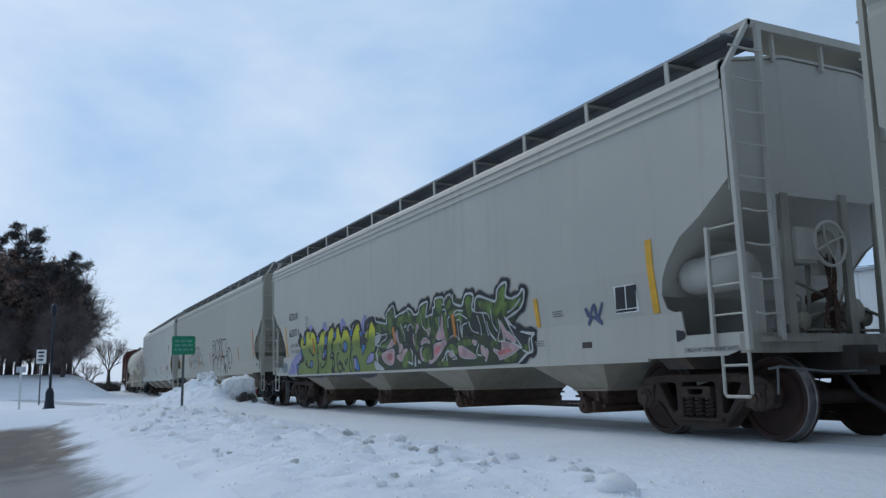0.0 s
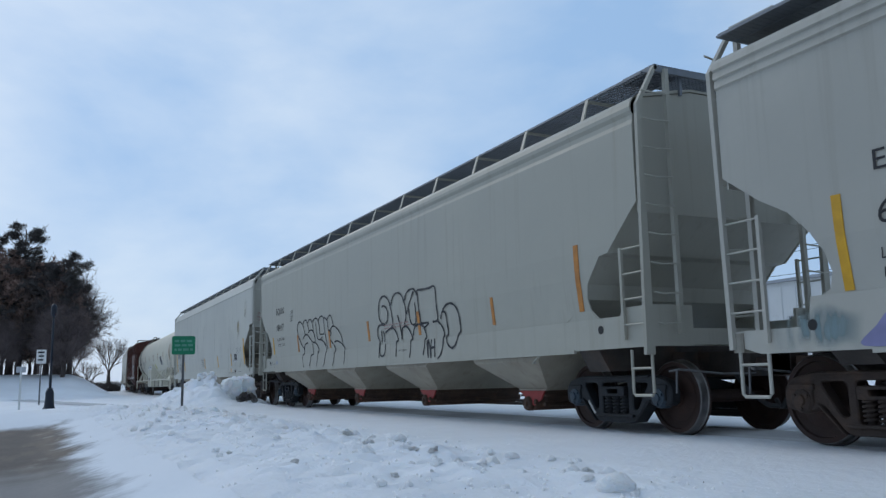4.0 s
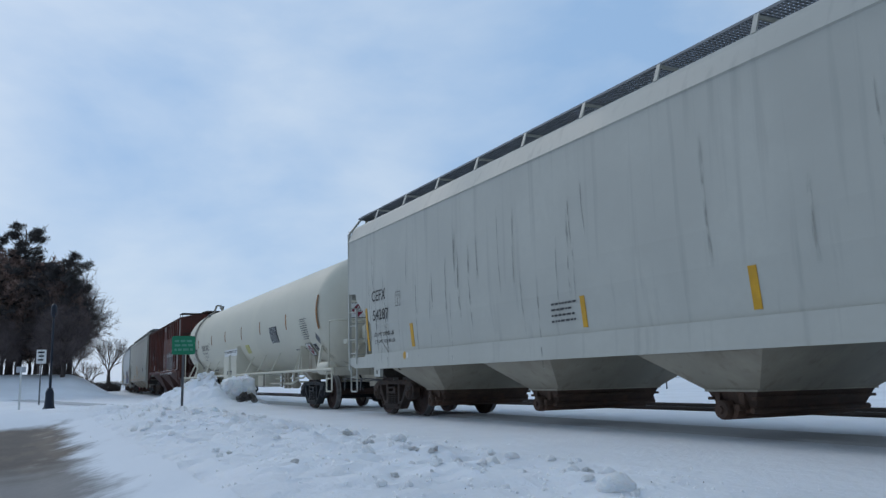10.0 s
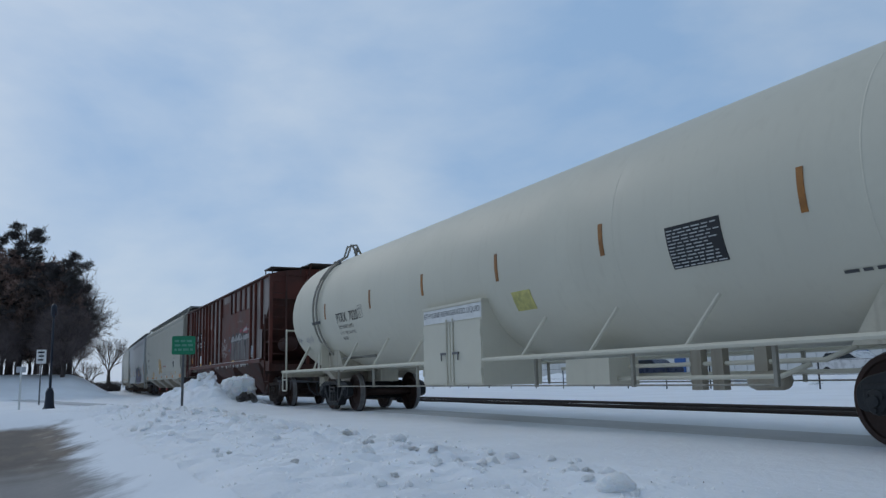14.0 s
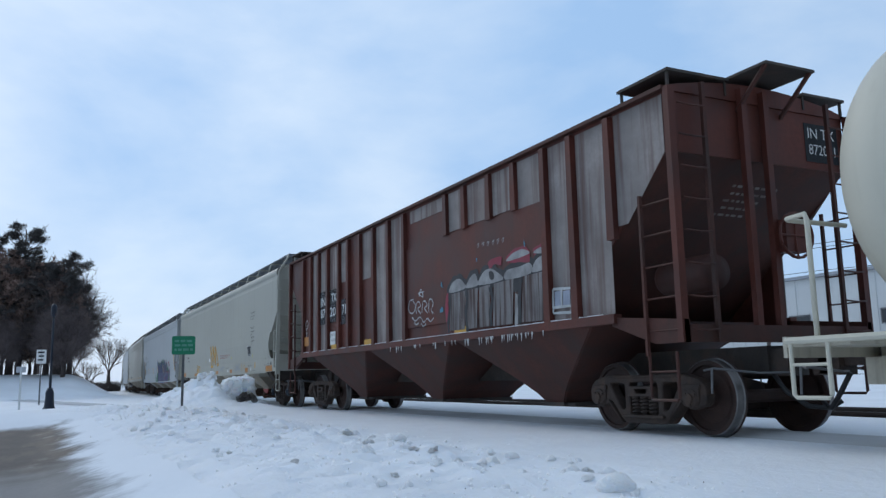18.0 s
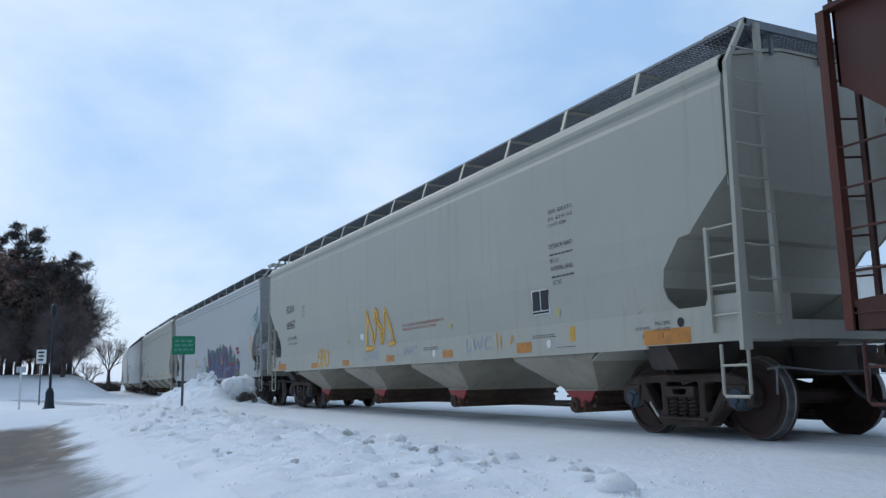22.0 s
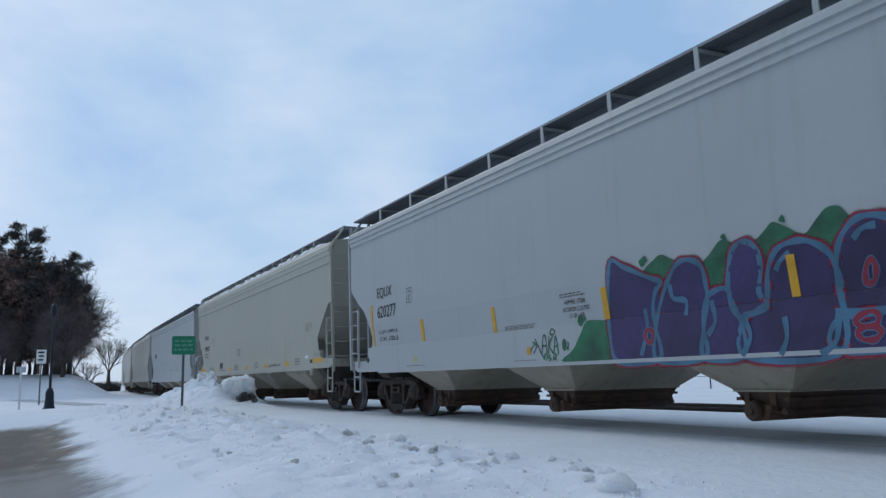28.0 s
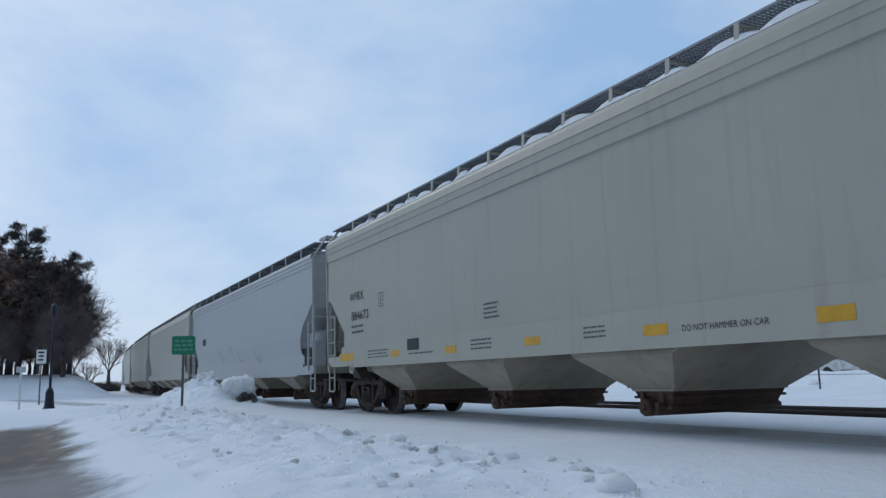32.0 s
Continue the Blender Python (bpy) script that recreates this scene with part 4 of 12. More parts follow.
                box(bm, x0, x1, y - 0.006, y + 0.006, top_z - 0.02, top_z - 0.005)
        else:
            box(bm, s * (half - 0.62), s * (half - 0.02), -top_y, top_y, top_z - 0.025, top_z)
        for y in (-top_y, top_y):
            box(bm, s * (half - 0.62), s * (half - 0.0), y - 0.02, y + 0.02, top_z - 0.05, top_z + 0.025)
        box(bm, s * (half - 0.04), s * (half + 0.0), -top_y, top_y, top_z - 0.075, top_z + 0.02)
        for y in (-0.8, 0.0, 0.8):
            box(bm, s * (half - 0.10), s * (half - 0.06), y - 0.02, y + 0.02, st["rise"] - 0.12, top_z - 0.03)
        part("end_walk", bm, M["grating"] if st["grate"] == "bars" else mp, car)
    if snow:
        rng = random.Random(round(half * 100))
        x = -half + 0.5
        while x < half - 1.2:
            ln = rng.uniform(0.35, 1.0)
            bm = bmesh.new()
            k = 10
            rings = []
            for i in range(k + 1):
                u = i / k
                h = 0.012 + 0.10 * math.sin(u * math.pi) ** 0.7 * (1 + 0.5 * noise.noise((x + u * ln * 3, 3.0, half)))
                rings.append([bm.verts.new((x + u * ln, -ye - 0.005, ze + 0.004)), bm.verts.new((x + u * ln, -ye + 0.03, ze + h * 0.9)), bm.verts.new((x + u * ln, -ye + 0.12, ze + h + 0.03)), bm.verts.new((x + u * ln, -ye + 0.24, ze + 0.06))])
            for q, w in zip(rings, rings[1:]):
                for i in range(3):
                    f = bm.faces.new((q[i], w[i], w[i + 1], q[i + 1]))
                    f.smooth = True
            part("roof_snow", bm, M["snow"], car)
            x += ln + rng.choice((0.02, 0.05, 0.25))
    # roof walks
    for q in (-1, 1):
        bm = bmesh.new()
        grating(bm, -half + 0.12, half - 0.12, q * (walk_y - 0.56), q * walk_y, walk_z, st["grate"] == "bars")
        part("roof_walk", bm, M["grating"], car)
        off = post_x0 if post_x0 is not None else 0.0
        key = "bracket_%s_%d" % (paint + style, q)
        for i in range(-12, 13):
            x = i * st["board"] + off
            if abs(x) > half - 0.75:
                continue
            w = part("walk_bracket", shared(key, lambda bm: build_bracket(bm, q, st), mp), None, car)
            w.location.x = x
    # bays
    for x in (-5.82, -1.94, 1.94, 5.82):
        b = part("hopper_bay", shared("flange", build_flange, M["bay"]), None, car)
        b.location.x = x
        for turn in (0, 180):
            for name, make in (("slope_sheet", build_bay_slope), ("side_panel", build_bay_panel)):
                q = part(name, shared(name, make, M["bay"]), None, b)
                q.matrix_basis = pose(0, 0, 0, 0, 0, turn)
        part("outlet_gate", shared("gate", build_gate, M["gate"], False), None, b, "rust-brown discharge gate")
        if gate_end != "gate":
            part("gate_lock", shared("gate_end_" + gate_end, build_gate_end, M[gate_end]), None, b)
    if style == "ribbed" if tank_end is None else tank_end:
        bm = bmesh.new()
        lathe_x(bm, [(0.02, half - 1.25), (0.19, half - 1.22), (0.225, half - 1.12), (0.225, half - 0.42), (0.19, half - 0.32), (0.02, half - 0.29)], 20, -1.18, st["sill"][1] + 0.42)
        part("air_reservoir", bm, mp, car, smooth=True)
        bm = bmesh.new()
        tube(bm, [(half - 0.02, BRK_Y + 0.25 * math.cos(k * math.pi / 10), BRK_Z + 0.25 * math.sin(k * math.pi / 10)) for k in range(21)], 0.02, 6)
        for k in range(4):
            a = k * math.pi / 2 + 0.4
            tube(bm, [(half - 0.075, BRK_Y, BRK_Z), (half - 0.02, BRK_Y + 0.24 * math.cos(a), BRK_Z + 0.24 * math.sin(a))], 0.014, 6)
        part("hand_brake_wheel", bm, mp, car)
        bm = bmesh.new()
        box(bm, half - 0.34, half - 0.06, BRK_Y - 0.50, BRK_Y - 0.12, BRK_Z - 0.22, BRK_Z + 0.18)
        bmesh.ops.bevel(bm, geom=list(bm.edges), offset=0.03, segments=2, affect="EDGES")
        part("brake_housing", bm, mp, car)
        end_gear(car, half, st, mp)
    if style == "chord":
        for k, words in enumerate(("CAUTION", "NO SIDE", "LADDER")):
            vs, fs = glyphs(words)
            me = bpy.data.meshes.new("lettering")
            me.from_pydata([(half - 0.115, -1.42 + 0.30 * u, 3.02 - 0.11 * k + 0.075 * v) for u, v in vs], [], fs)
            me.materials.append(M["red"])
            part("lettering", me, None, car)
    for x in (truck_x, -truck_x):
        truck(car, x, steel, cap)
    return car


def end_gear(car, half, st, mp):
    """Brake rigging on the platform of an end: stanchions, housing, chains, valves and pipes."""
    rng = random.Random(round(half * 100))
    zp = st["sill"][0] + 0.18
    bm = bmesh.new()
    box(bm, half - 0.14, half - 0.10, -1.50, -1.22, zp, 1.80)
    part("end_plate", bm, mp, car)
    bm = bmesh.new()
    box(bm, half - 0.30, half + 0.03, -1.42, -0.55, zp - 0.05, zp)
    part("end_shelf", bm, M["grey_soiled_shade"], car)
    for y, zt in ((-0.80, 2.70), (0.16, 2.75), (0.72, 2.70)):
        bm = bmesh.new()
        slab(bm, [(half - 0.20, zp), (half - 0.10, zp), (half - 0.10, zt), (half - 0.16, zt)], y - 0.012, y + 0.012)
        box(bm, half - 0.11, half - 0.09, y - 0.055, y + 0.055, zp, zt)
        part("stanchion", bm, M["grey_soiled_shade"], car)
    # gear case behind the wheel
    bm = bmesh.new()
    tube(bm, [(half - 0.20, BRK_Y, BRK_Z), (half - 0.06, BRK_Y, BRK_Z)], 0.16, 14)
    box(bm, half - 0.18, half - 0.08, BRK_Y - 0.13, BRK_Y + 0.13, BRK_Z - 0.34, BRK_Z)
    part("gear_case", bm, M["grey_soiled_shade"], car)
    for k in range(6):
        y0, z0 = BRK_Y + rng.uniform(-0.20, 0.12), BRK_Z - rng.uniform(0.10, 0.35)
        links = rng.randrange(9, 15)
        bm = bmesh.new()
        for i in range(links):
            z = z0 - 0.055 * i
            y = y0 + 0.10 * math.sin(i * 0.35 + k) * i / links
            a = 0.016 * (i % 2)
            tube(bm, [(half - 0.06 - a, y + a, z + 0.034), (half - 0.06 + a, y - a, z - 0.034)], 0.012, 5)
        part("chain", bm, M["gate"], car, "rusty hanging brake chain")
    # valve cluster on the far half of the platform
    for y, z, r, ln in ((0.30, 1.42, 0.12, 0.30), (0.55, 1.36, 0.09, 0.24), (-0.55, 1.30, 0.085, 0.30)):
        bm = bmesh.new()
        tube(bm, [(half - 0.50, y, z), (half - 0.50 + ln, y, z)], r, 12)
        tube(bm, [(half - 0.42, y, z - 0.02), (half - 0.42, y, zp)], r * 0.6, 8)
        tube(bm, [(half - 0.50 + ln, y, z), (half - 0.47 + ln, y, z)], r * 1.25, 12)
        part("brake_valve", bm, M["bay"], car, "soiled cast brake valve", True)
    for y0, y1, z1, z2 in ((-1.15, -0.55, 1.35, 1.60), (-0.95, 0.30, 1.24, 1.52), (-0.6, 0.55, 1.75, 1.44), (0.2, 1.1, 1.50, 1.30), (-1.1, 0.9, 1.20, 1.20), (-0.3, -0.2, 2.0, 1.25)):
        bm = bmesh.new()
        x = half - rng.uniform(0.15, 0.45)
        tube(bm, [(x, y0, zp), (x, y0 + 0.03, z1 - 0.05), (x - 0.02, y0 + 0.10, z1), (x - 0.02, y1 - 0.08, z2), (x, y1, z2 - 0.05), (x, y1, zp)], 0.019, 6)
        part("brake_pipe", bm, M["grey_soiled_shade"], car, smooth=True)
    bm = bmesh.new()
    slab(bm, [(half - 0.55, 1.62), (half - 0.15, 1.70), (half - 0.12, 1.62), (half - 0.55, 1.52)], -0.06, -0.03)
    slab(bm, [(half - 0.30, 1.66), (half - 0.22, 1.66), (half - 0.18, zp), (half - 0.26, zp)], -0.02, 0.01)
    part("brake_lever", bm, M["gate"], car)


def build_bracket(bm, q, st):
    """Flat upright from the eave to the edge of the roof walk, with its bearer."""
    wy, wz = st["walk"]
    fy, fz = st["foot"], st["eave"] - 0.01
    hexa(bm, [(-0.035, q * (fy + 0.012), fz), (0.035, q * (fy + 0.012), fz), (0.035, q * (fy - 0.012), fz), (-0.035, q * (fy - 0.012), fz),
              (-0.035, q * (wy + 0.022), wz - 0.02), (0.035, q * (wy + 0.022), wz - 0.02), (0.035, q * (wy + 0.011), wz - 0.02), (-0.035, q * (wy + 0.011), wz - 0.02)])
    box(bm, -0.02, 0.02, min(q * (wy - 0.58), q * wy), max(q * (wy - 0.58), q * wy), wz - 0.065, wz - 0.032)


def ladder_mesh(s, q, half, st, wide, mp):
    """Side rungs in the cut-out and the end ladder beside the corner post."""
    key = "ladder_%d_%d_%.2f_%.2f_%s" % (s, q, half, st["eave"], mp.name)
    if key in SHARED:
        return SHARED[key]
    bm = bmesh.new()
    y = q * 1.575
    xa, xb = s * (half - 0.50), s * (half - 0.04)
    box(bm, xa - 0.022, xa + 0.022, y - 0.02, y + 0.02, st["sill"][0] + 0.1, 2.33)
    for k in range(4):
        z = 1.36 + 0.315 * k
        tube(bm, [(xa, y, z), (xb, y, z)], 0.012, 6)
    xe = s * (half + 0.01)
    yi = q * 1.12
    box(bm, xe - 0.03, xe + 0.03, yi - 0.03, yi + 0.03, st["sill"][0] + 0.15, st["corner"][1] - 0.03)
    k = 0
    while 1.36 + 0.36 * k < 4.4:
        z = 1.36 + 0.36 * k
        tube(bm, [(xe + s * 0.03, q * (wide(min(z, 3.9)) - 0.04), z), (xe + s * 0.05, q * 1.4, z - 0.02), (xe + s * 0.03, yi, z)], 0.012, 6)
        k += 1
    SHARED[key] = mesh_of(bm, "ladder", mp)
    return SHARED[key]


def fold(bm, rings):
    """A folded plate: loops of four corners joined one to the next."""
    rings = [[bm.verts.new(c) for c in ring] for ring in rings]
    for q, w in zip(rings, rings[1:]):
        for k in range(4):
            bm.faces.new((q[k], q[(k + 1) % 4], w[(k + 1) % 4], w[k]))
    bm.faces.new(rings[0][::-1])
    bm.faces.new(rings[-1])


# ---- tank car ----
TANK_R, TANK_Z, DOME = 1.56, 2.58, 1.05


def tank_car():
    car = empty_thing("tank_car", "long cream-white pressure tank car with hazard placards and a valve cabinet", "railway car", "train")
    c = M["cream"]
    half, end = 11.5, 10.95
    bm = bmesh.new()
    prof = [(0.02, -end)]
    for i in range(1, 15):
        a = i / 14 * math.pi / 2
        prof.append((TANK_R * math.sin(a), -end + DOME * (1 - math.cos(a))))
    front = [(r, -x) for r, x in prof[::-1]]
    prof = [(r, x - 0.38) for r, x in prof] + front
    lathe_x(bm, prof, 72, 0.0, TANK_Z)
    part("tank", bm, c, car, smooth=True)
    # welded bands
    bm = bmesh.new()
    lathe_x(bm, [(TANK_R - 0.02, -0.03), (TANK_R + 0.0015, -0.012), (TANK_R + 0.0015, 0.012), (TANK_R - 0.02, 0.03)], 72, 0.0, TANK_Z)
    for f in bm.faces:
        f.smooth = True
    band = mesh_of(bm, "weld_band", c)
    for x in (-6.6, -3.0, 0.6, 4.2, 7.8):
        part("weld_band", band, None, car).location.x = x
    for s in (-1, 1):
        bm = bmesh.new()
        slab(bm, [(s * 7.2, 0.98), (s * 8.9, 0.98), (s * 8.6, 1.55), (s * 7.6, 1.55)], -1.15, 1.15)
        part("saddle", bm, M["cream_soiled"], car)
        bm = bmesh.new()
        box(bm, s * 7.0, s * (half - 0.1), -0.24, 0.24, 0.72, 1.06)
        extrude_x(bm, [(-1.3, 1.02), (-1.1, 0.80), (1.1, 0.80), (1.3, 1.02)], s * 8.15 - 0.2, s * 8.15 + 0.2)
        part("stub_sill", bm, M["cream_soiled"], car)
        bm = bmesh.new()
        box(bm, s * (half - 0.75), s * half, -1.55, 1.55, 0.98, 1.06)
        box(bm, s * (half - 0.04), s * (half + 0.006), -1.54, 1.54, 0.88, 1.085)
        extrude_x(bm, [(-0.42, 0.60), (0.42, 0.60), (0.42, 0.879), (-0.42, 0.879)], s * (half - 0.5), s * (half - 0.045))
        part("end_platform", bm, M["cream_soiled"], car)
        coupler(car, s * half, s, M["under"])
        for q in (-1, 1):
            bm = bmesh.new()
            tube(bm, [(s * (half - 0.40), q * 1.54, 1.05), (s * (half - 0.40), q * 1.54, 2.18), (s * (half - 0.36), q * 1.52, 2.25), (s * (half - 0.10), q * 1.46, 2.25), (s * (half - 0.06), q * 1.40, 2.25), (s * (half - 0.06), q * 0.55, 2.25)], 0.026, 8)
            part("end_handrail", bm, c, car, smooth=True)
            bm = bmesh.new()
            stirrup(bm, s * (half - 0.52) if s > 0 else -(half - 0.10), s * (half - 0.10) if s > 0 else -(half - 0.52), q * 1.56, 0.50, 1.02, 0.022)
            part("sill_step", bm, c, car)
            bm = bmesh.new()
            hexa(bm, [(s * 10.1 - 0.05, q * 1.5 - 0.03, 1.06), (s * 10.1 + 0.05, q * 1.5 - 0.03, 1.06), (s * 10.1 + 0.05, q * 1.5 + 0.03, 1.06), (s * 10.1 - 0.05, q * 1.5 + 0.03, 1.06),
                      (s * 9.65 - 0.05, q * 1.25 - 0.03, 1.75), (s * 9.65 + 0.05, q * 1.25 - 0.03, 1.75), (s * 9.65 + 0.05, q * 1.25 + 0.03, 1.75), (s * 9.65 - 0.05, q * 1.25 + 0.03, 1.75)])
            part("brace", bm, c, car)
            bm = bmesh.new()
            tube(bm, [(s * 8.05, q * 1.54, 1.05), (s * 8.25, q * 1.40, 1.72), (s * 8.45, q * 1.54, 1.05)], 0.035, 6)
            part("brace", bm, c, car)
            bm = bmesh.new()
            slab(bm, [(s * 8.23, 1.05), (s * 8.27, 1.05), (s * 8.27, 1.72), (s * 8.23, 1.72)], q * 1.2, q * 1.40)
            part("brace", bm, c, car)
    for q in (-1, 1):
        bm = bmesh.new()
        tube(bm, [(-half + 0.05, q * 1.56, 1.04), (half - 0.05, q * 1.56, 1.04)], 0.035, 8)
        part("side_rail", bm, c, car)
        bm = bmesh.new()
        tube(bm, [(-6.6, q * 1.50, 0.62), (6.6, q * 1.50, 0.62)], 0.013, 6)
        part("lower_rail", bm, M["grey_soiled_shade"], car)
        for x in (-6.6, -4.3, -2.0, 2.2, 4.4, 6.6):
            bm = bmesh.new()
            box(bm, x - 0.025, x + 0.025, q * 1.50 - 0.02, q * 1.50 + 0.02, 0.60, 1.03)
            part("rail_post", bm, M["grey_soiled_shade"], car)
        for x in (-6.1, -4.2, -2.3, 1.9, 3.6, 5.4):
            bm = bmesh.new()
            tube(bm, [(x, q * 1.55, 1.05), (x + 0.35, q * 1.33, 1.62)], 0.026, 6)
            part("rail_strut", bm, c, car)
    # cabinet with two doors
    bm = bmesh.new()
    box(bm, -1.52, 0.74, -1.575, -0.45, 0.63, 2.00)
    box(bm, -1.54, 0.76, -1.595, -0.9, 2.00, 2.05)
    cab = part("cabinet", bm, c, car, "cream steel valve cabinet with two doors")
    bm = bmesh.new()
    box(bm, -1.50, 0.72, -1.584, -1.575, 1.74, 1.99)
    part("sign_plate", bm, M["white"], cab)
    for s, (xa, xb) in ((-1, (-1.50, -0.41)), (1, (-0.37, 0.72))):
        bm = bmesh.new()
        box(bm, xa, xb, -1.597, -1.575, 0.66, 1.71)
        door = part("cabinet_door", bm, c, cab)
        x = xb - 0.10 if s < 0 else xa + 0.10
        bm = bmesh.new()
        tube(bm, [(x, -1.612, 0.62), (x, -1.612, 1.78)], 0.014, 6)
        for z in (0.75, 1.2, 1.65):
            box(bm, x - 0.03, x + 0.03, -1.622, -1.597, z - 0.02, z + 0.02)
        part("lock_rod", bm, c, door)
        bm = bmesh.new()
        box(bm, min(x, x + s * 0.22), max(x, x + s * 0.22), -1.63, -1.605, 1.16, 1.20)
        tube(bm, [(x + s * 0.20, -1.62, 1.18), (x + s * 0.20, -1.62, 1.06)], 0.012, 6)
        part("latch", bm, M["steel"], door)
        for z in (0.85, 1.5):
            bm = bmesh.new()
            tube(bm, [(xa if s < 0 else xb, -1.603, z - 0.06), (xa if s < 0 else xb, -1.603, z + 0.06)], 0.016, 6)
            part("hinge", bm, c, door)
    # small box and pipework hanging under the middle
    bm = bmesh.new()
    box(bm, 2.6, 3.6, -1.25, -0.75, 0.62, 0.98)
    part("valve_box", bm, c, car)
    for xa, xb, y, z in ((2.0, 7.0, -0.9, 0.86), (2.4, 7.2, -0.55, 0.74), (3.6, 6.6, -1.1, 0.70)):
        bm = bmesh.new()
        tube(bm, [(xa, y, z), (xb - 0.3, y, z), (xb, y + 0.1, z + 0.12)], 0.03, 6)
        part("pipe", bm, c, car, smooth=True)
    for x in (4.9, 5.25, 5.9):
        bm = bmesh.new()
        box(bm, x - 0.09, x + 0.09, -0.95, -0.85, 0.55, 1.05)
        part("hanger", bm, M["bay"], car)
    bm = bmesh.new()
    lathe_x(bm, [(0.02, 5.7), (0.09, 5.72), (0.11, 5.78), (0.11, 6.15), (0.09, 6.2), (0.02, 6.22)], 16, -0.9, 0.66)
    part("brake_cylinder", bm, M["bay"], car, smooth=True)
    # reservoir and brake gear at the leading end
    bm = bmesh.new()
    lathe_x(bm, [(0.02, 10.05), (0.14, 10.07), (0.165, 10.15), (0.165, 10.85), (0.14, 10.93), (0.02, 10.95)], 20, -1.40, 1.08)
    part("air_reservoir", bm, c, car, smooth=True)
    bm = bmesh.new()
    box(bm, 10.98, 11.26, -0.62, -0.22, 1.66, 2.18)
    bmesh.ops.bevel(bm, geom=list(bm.edges), offset=0.05, segments=2, affect="EDGES")
    brake = part("hand_brake", bm, c, car)
    bm = bmesh.new()
    tube(bm, [(11.37, -0.35 + 0.29 * math.cos(k * math.pi / 10), 1.97 + 0.29 * math.sin(k * math.pi / 10)) for k in range(21)], 0.022, 6)
    part("brake_wheel", bm, c, brake)
    for k in range(6):
        bm = bmesh.new()
        e = k * math.pi / 3
        tube(bm, [(11.28, -0.35, 1.97), (11.37, -0.35 + 0.28 * math.cos(e), 1.97 + 0.28 * math.sin(e))], 0.014, 6)
        part("spoke", bm, c, brake)
    bm = bmesh.new()
    for k in range(9):
        z = 1.62 - 0.07 * k
        tube(bm, [(11.2 - 0.02 * (k % 2), -0.42 + 0.02 * (k % 2), z + 0.04), (11.2 + 0.02 * (k % 2), -0.42 - 0.02 * (k % 2), z - 0.04)], 0.014, 5)
    part("chain", bm, M["gate"], car)
    for y0, y1, z0, z1 in ((-1.1, -0.62, 1.05, 1.75), (0.2, -0.2, 1.05, 1.7), (0.9, 0.5, 1.05, 1.8)):
        bm = bmesh.new()
        tube(bm, [(11.35, y0, z0), (11.0, y1, z1)], 0.04, 6)
        part("brake_strut", bm, c, car)
    bm = bmesh.new()
    box(bm, 10.8, 11.1, -1.05, -0.6, 1.68, 1.80)
    box(bm, 10.85, 11.0, -0.95, -0.7, 1.80, 2.02)
    part("bracket", bm, c, car)
    for y in (-0.9, 0.0, 0.7):
        bm = bmesh.new()
        tube(bm, [(11.42, y, 0.98), (11.55, y + 0.05, 0.80), (11.5, y + 0.12, 0.58), (11.4, y + 0.15, 0.52)], 0.025, 6)
        part("air_hose", bm, M["hose"], car, smooth=True)
    # safety valves and hose bands
    for y, x in ((-0.35, 10.0), (0.05, 10.0), (-0.3, -8.6)):
        bm = bmesh.new()
        z = TANK_Z + math.sqrt(TANK_R ** 2 - y * y) - (0.15 if x > 9 else 0.0)
        tube(bm, [(x, y, z - 0.1), (x + 0.02, y, z + 0.16)], 0.045, 8)
        tube(bm, [(x - 0.03, y, z + 0.13), (x + 0.10, y, z + 0.20)], 0.06, 8)
        part("safety_valve", bm, M["steel"], car)
    for x, reach in ((-8.27, -6.0), (-8.00, -5.2)):
        bm = bmesh.new()
        r = TANK_R + 0.07
        pts = []
        for e, k in ((104, -0.08), (106, 0.20), (111, 0.24), (114, 0.12)):
            pts.append((x, (r + k) * math.cos(radians(e)), TANK_Z + (r + k) * math.sin(radians(e))))
        for i in range(18):
            e = radians(118 + i * 6.42)
            pts.append((x, r * math.cos(e), TANK_Z + r * math.sin(e)))
        y, z = pts[-1][1], pts[-1][2]
        pts += [(x + 0.12, y + 0.02, z - 0.08), (reach, y + 0.02, z - 0.08)]
        tube(bm, pts, 0.03, 8)
        part("pipe", bm, M["pipe"], car, "bare grey steel pipe bent round the tank", True)
        for e in (128, 192):
            bm = bmesh.new()
            p = Vector((x, r * math.cos(radians(e)), TANK_Z + r * math.sin(radians(e))))
            q = Vector((0, math.cos(radians(e)), math.sin(radians(e))))
            tube(bm, [p - q * 0.09, p + q * 0.05], 0.045, 6)
            part("pipe_clamp", bm, M["steel"], car)
    for x in (8.25, -8.25):
        truck(car, x, "truck_black", "truck_black")
    return car


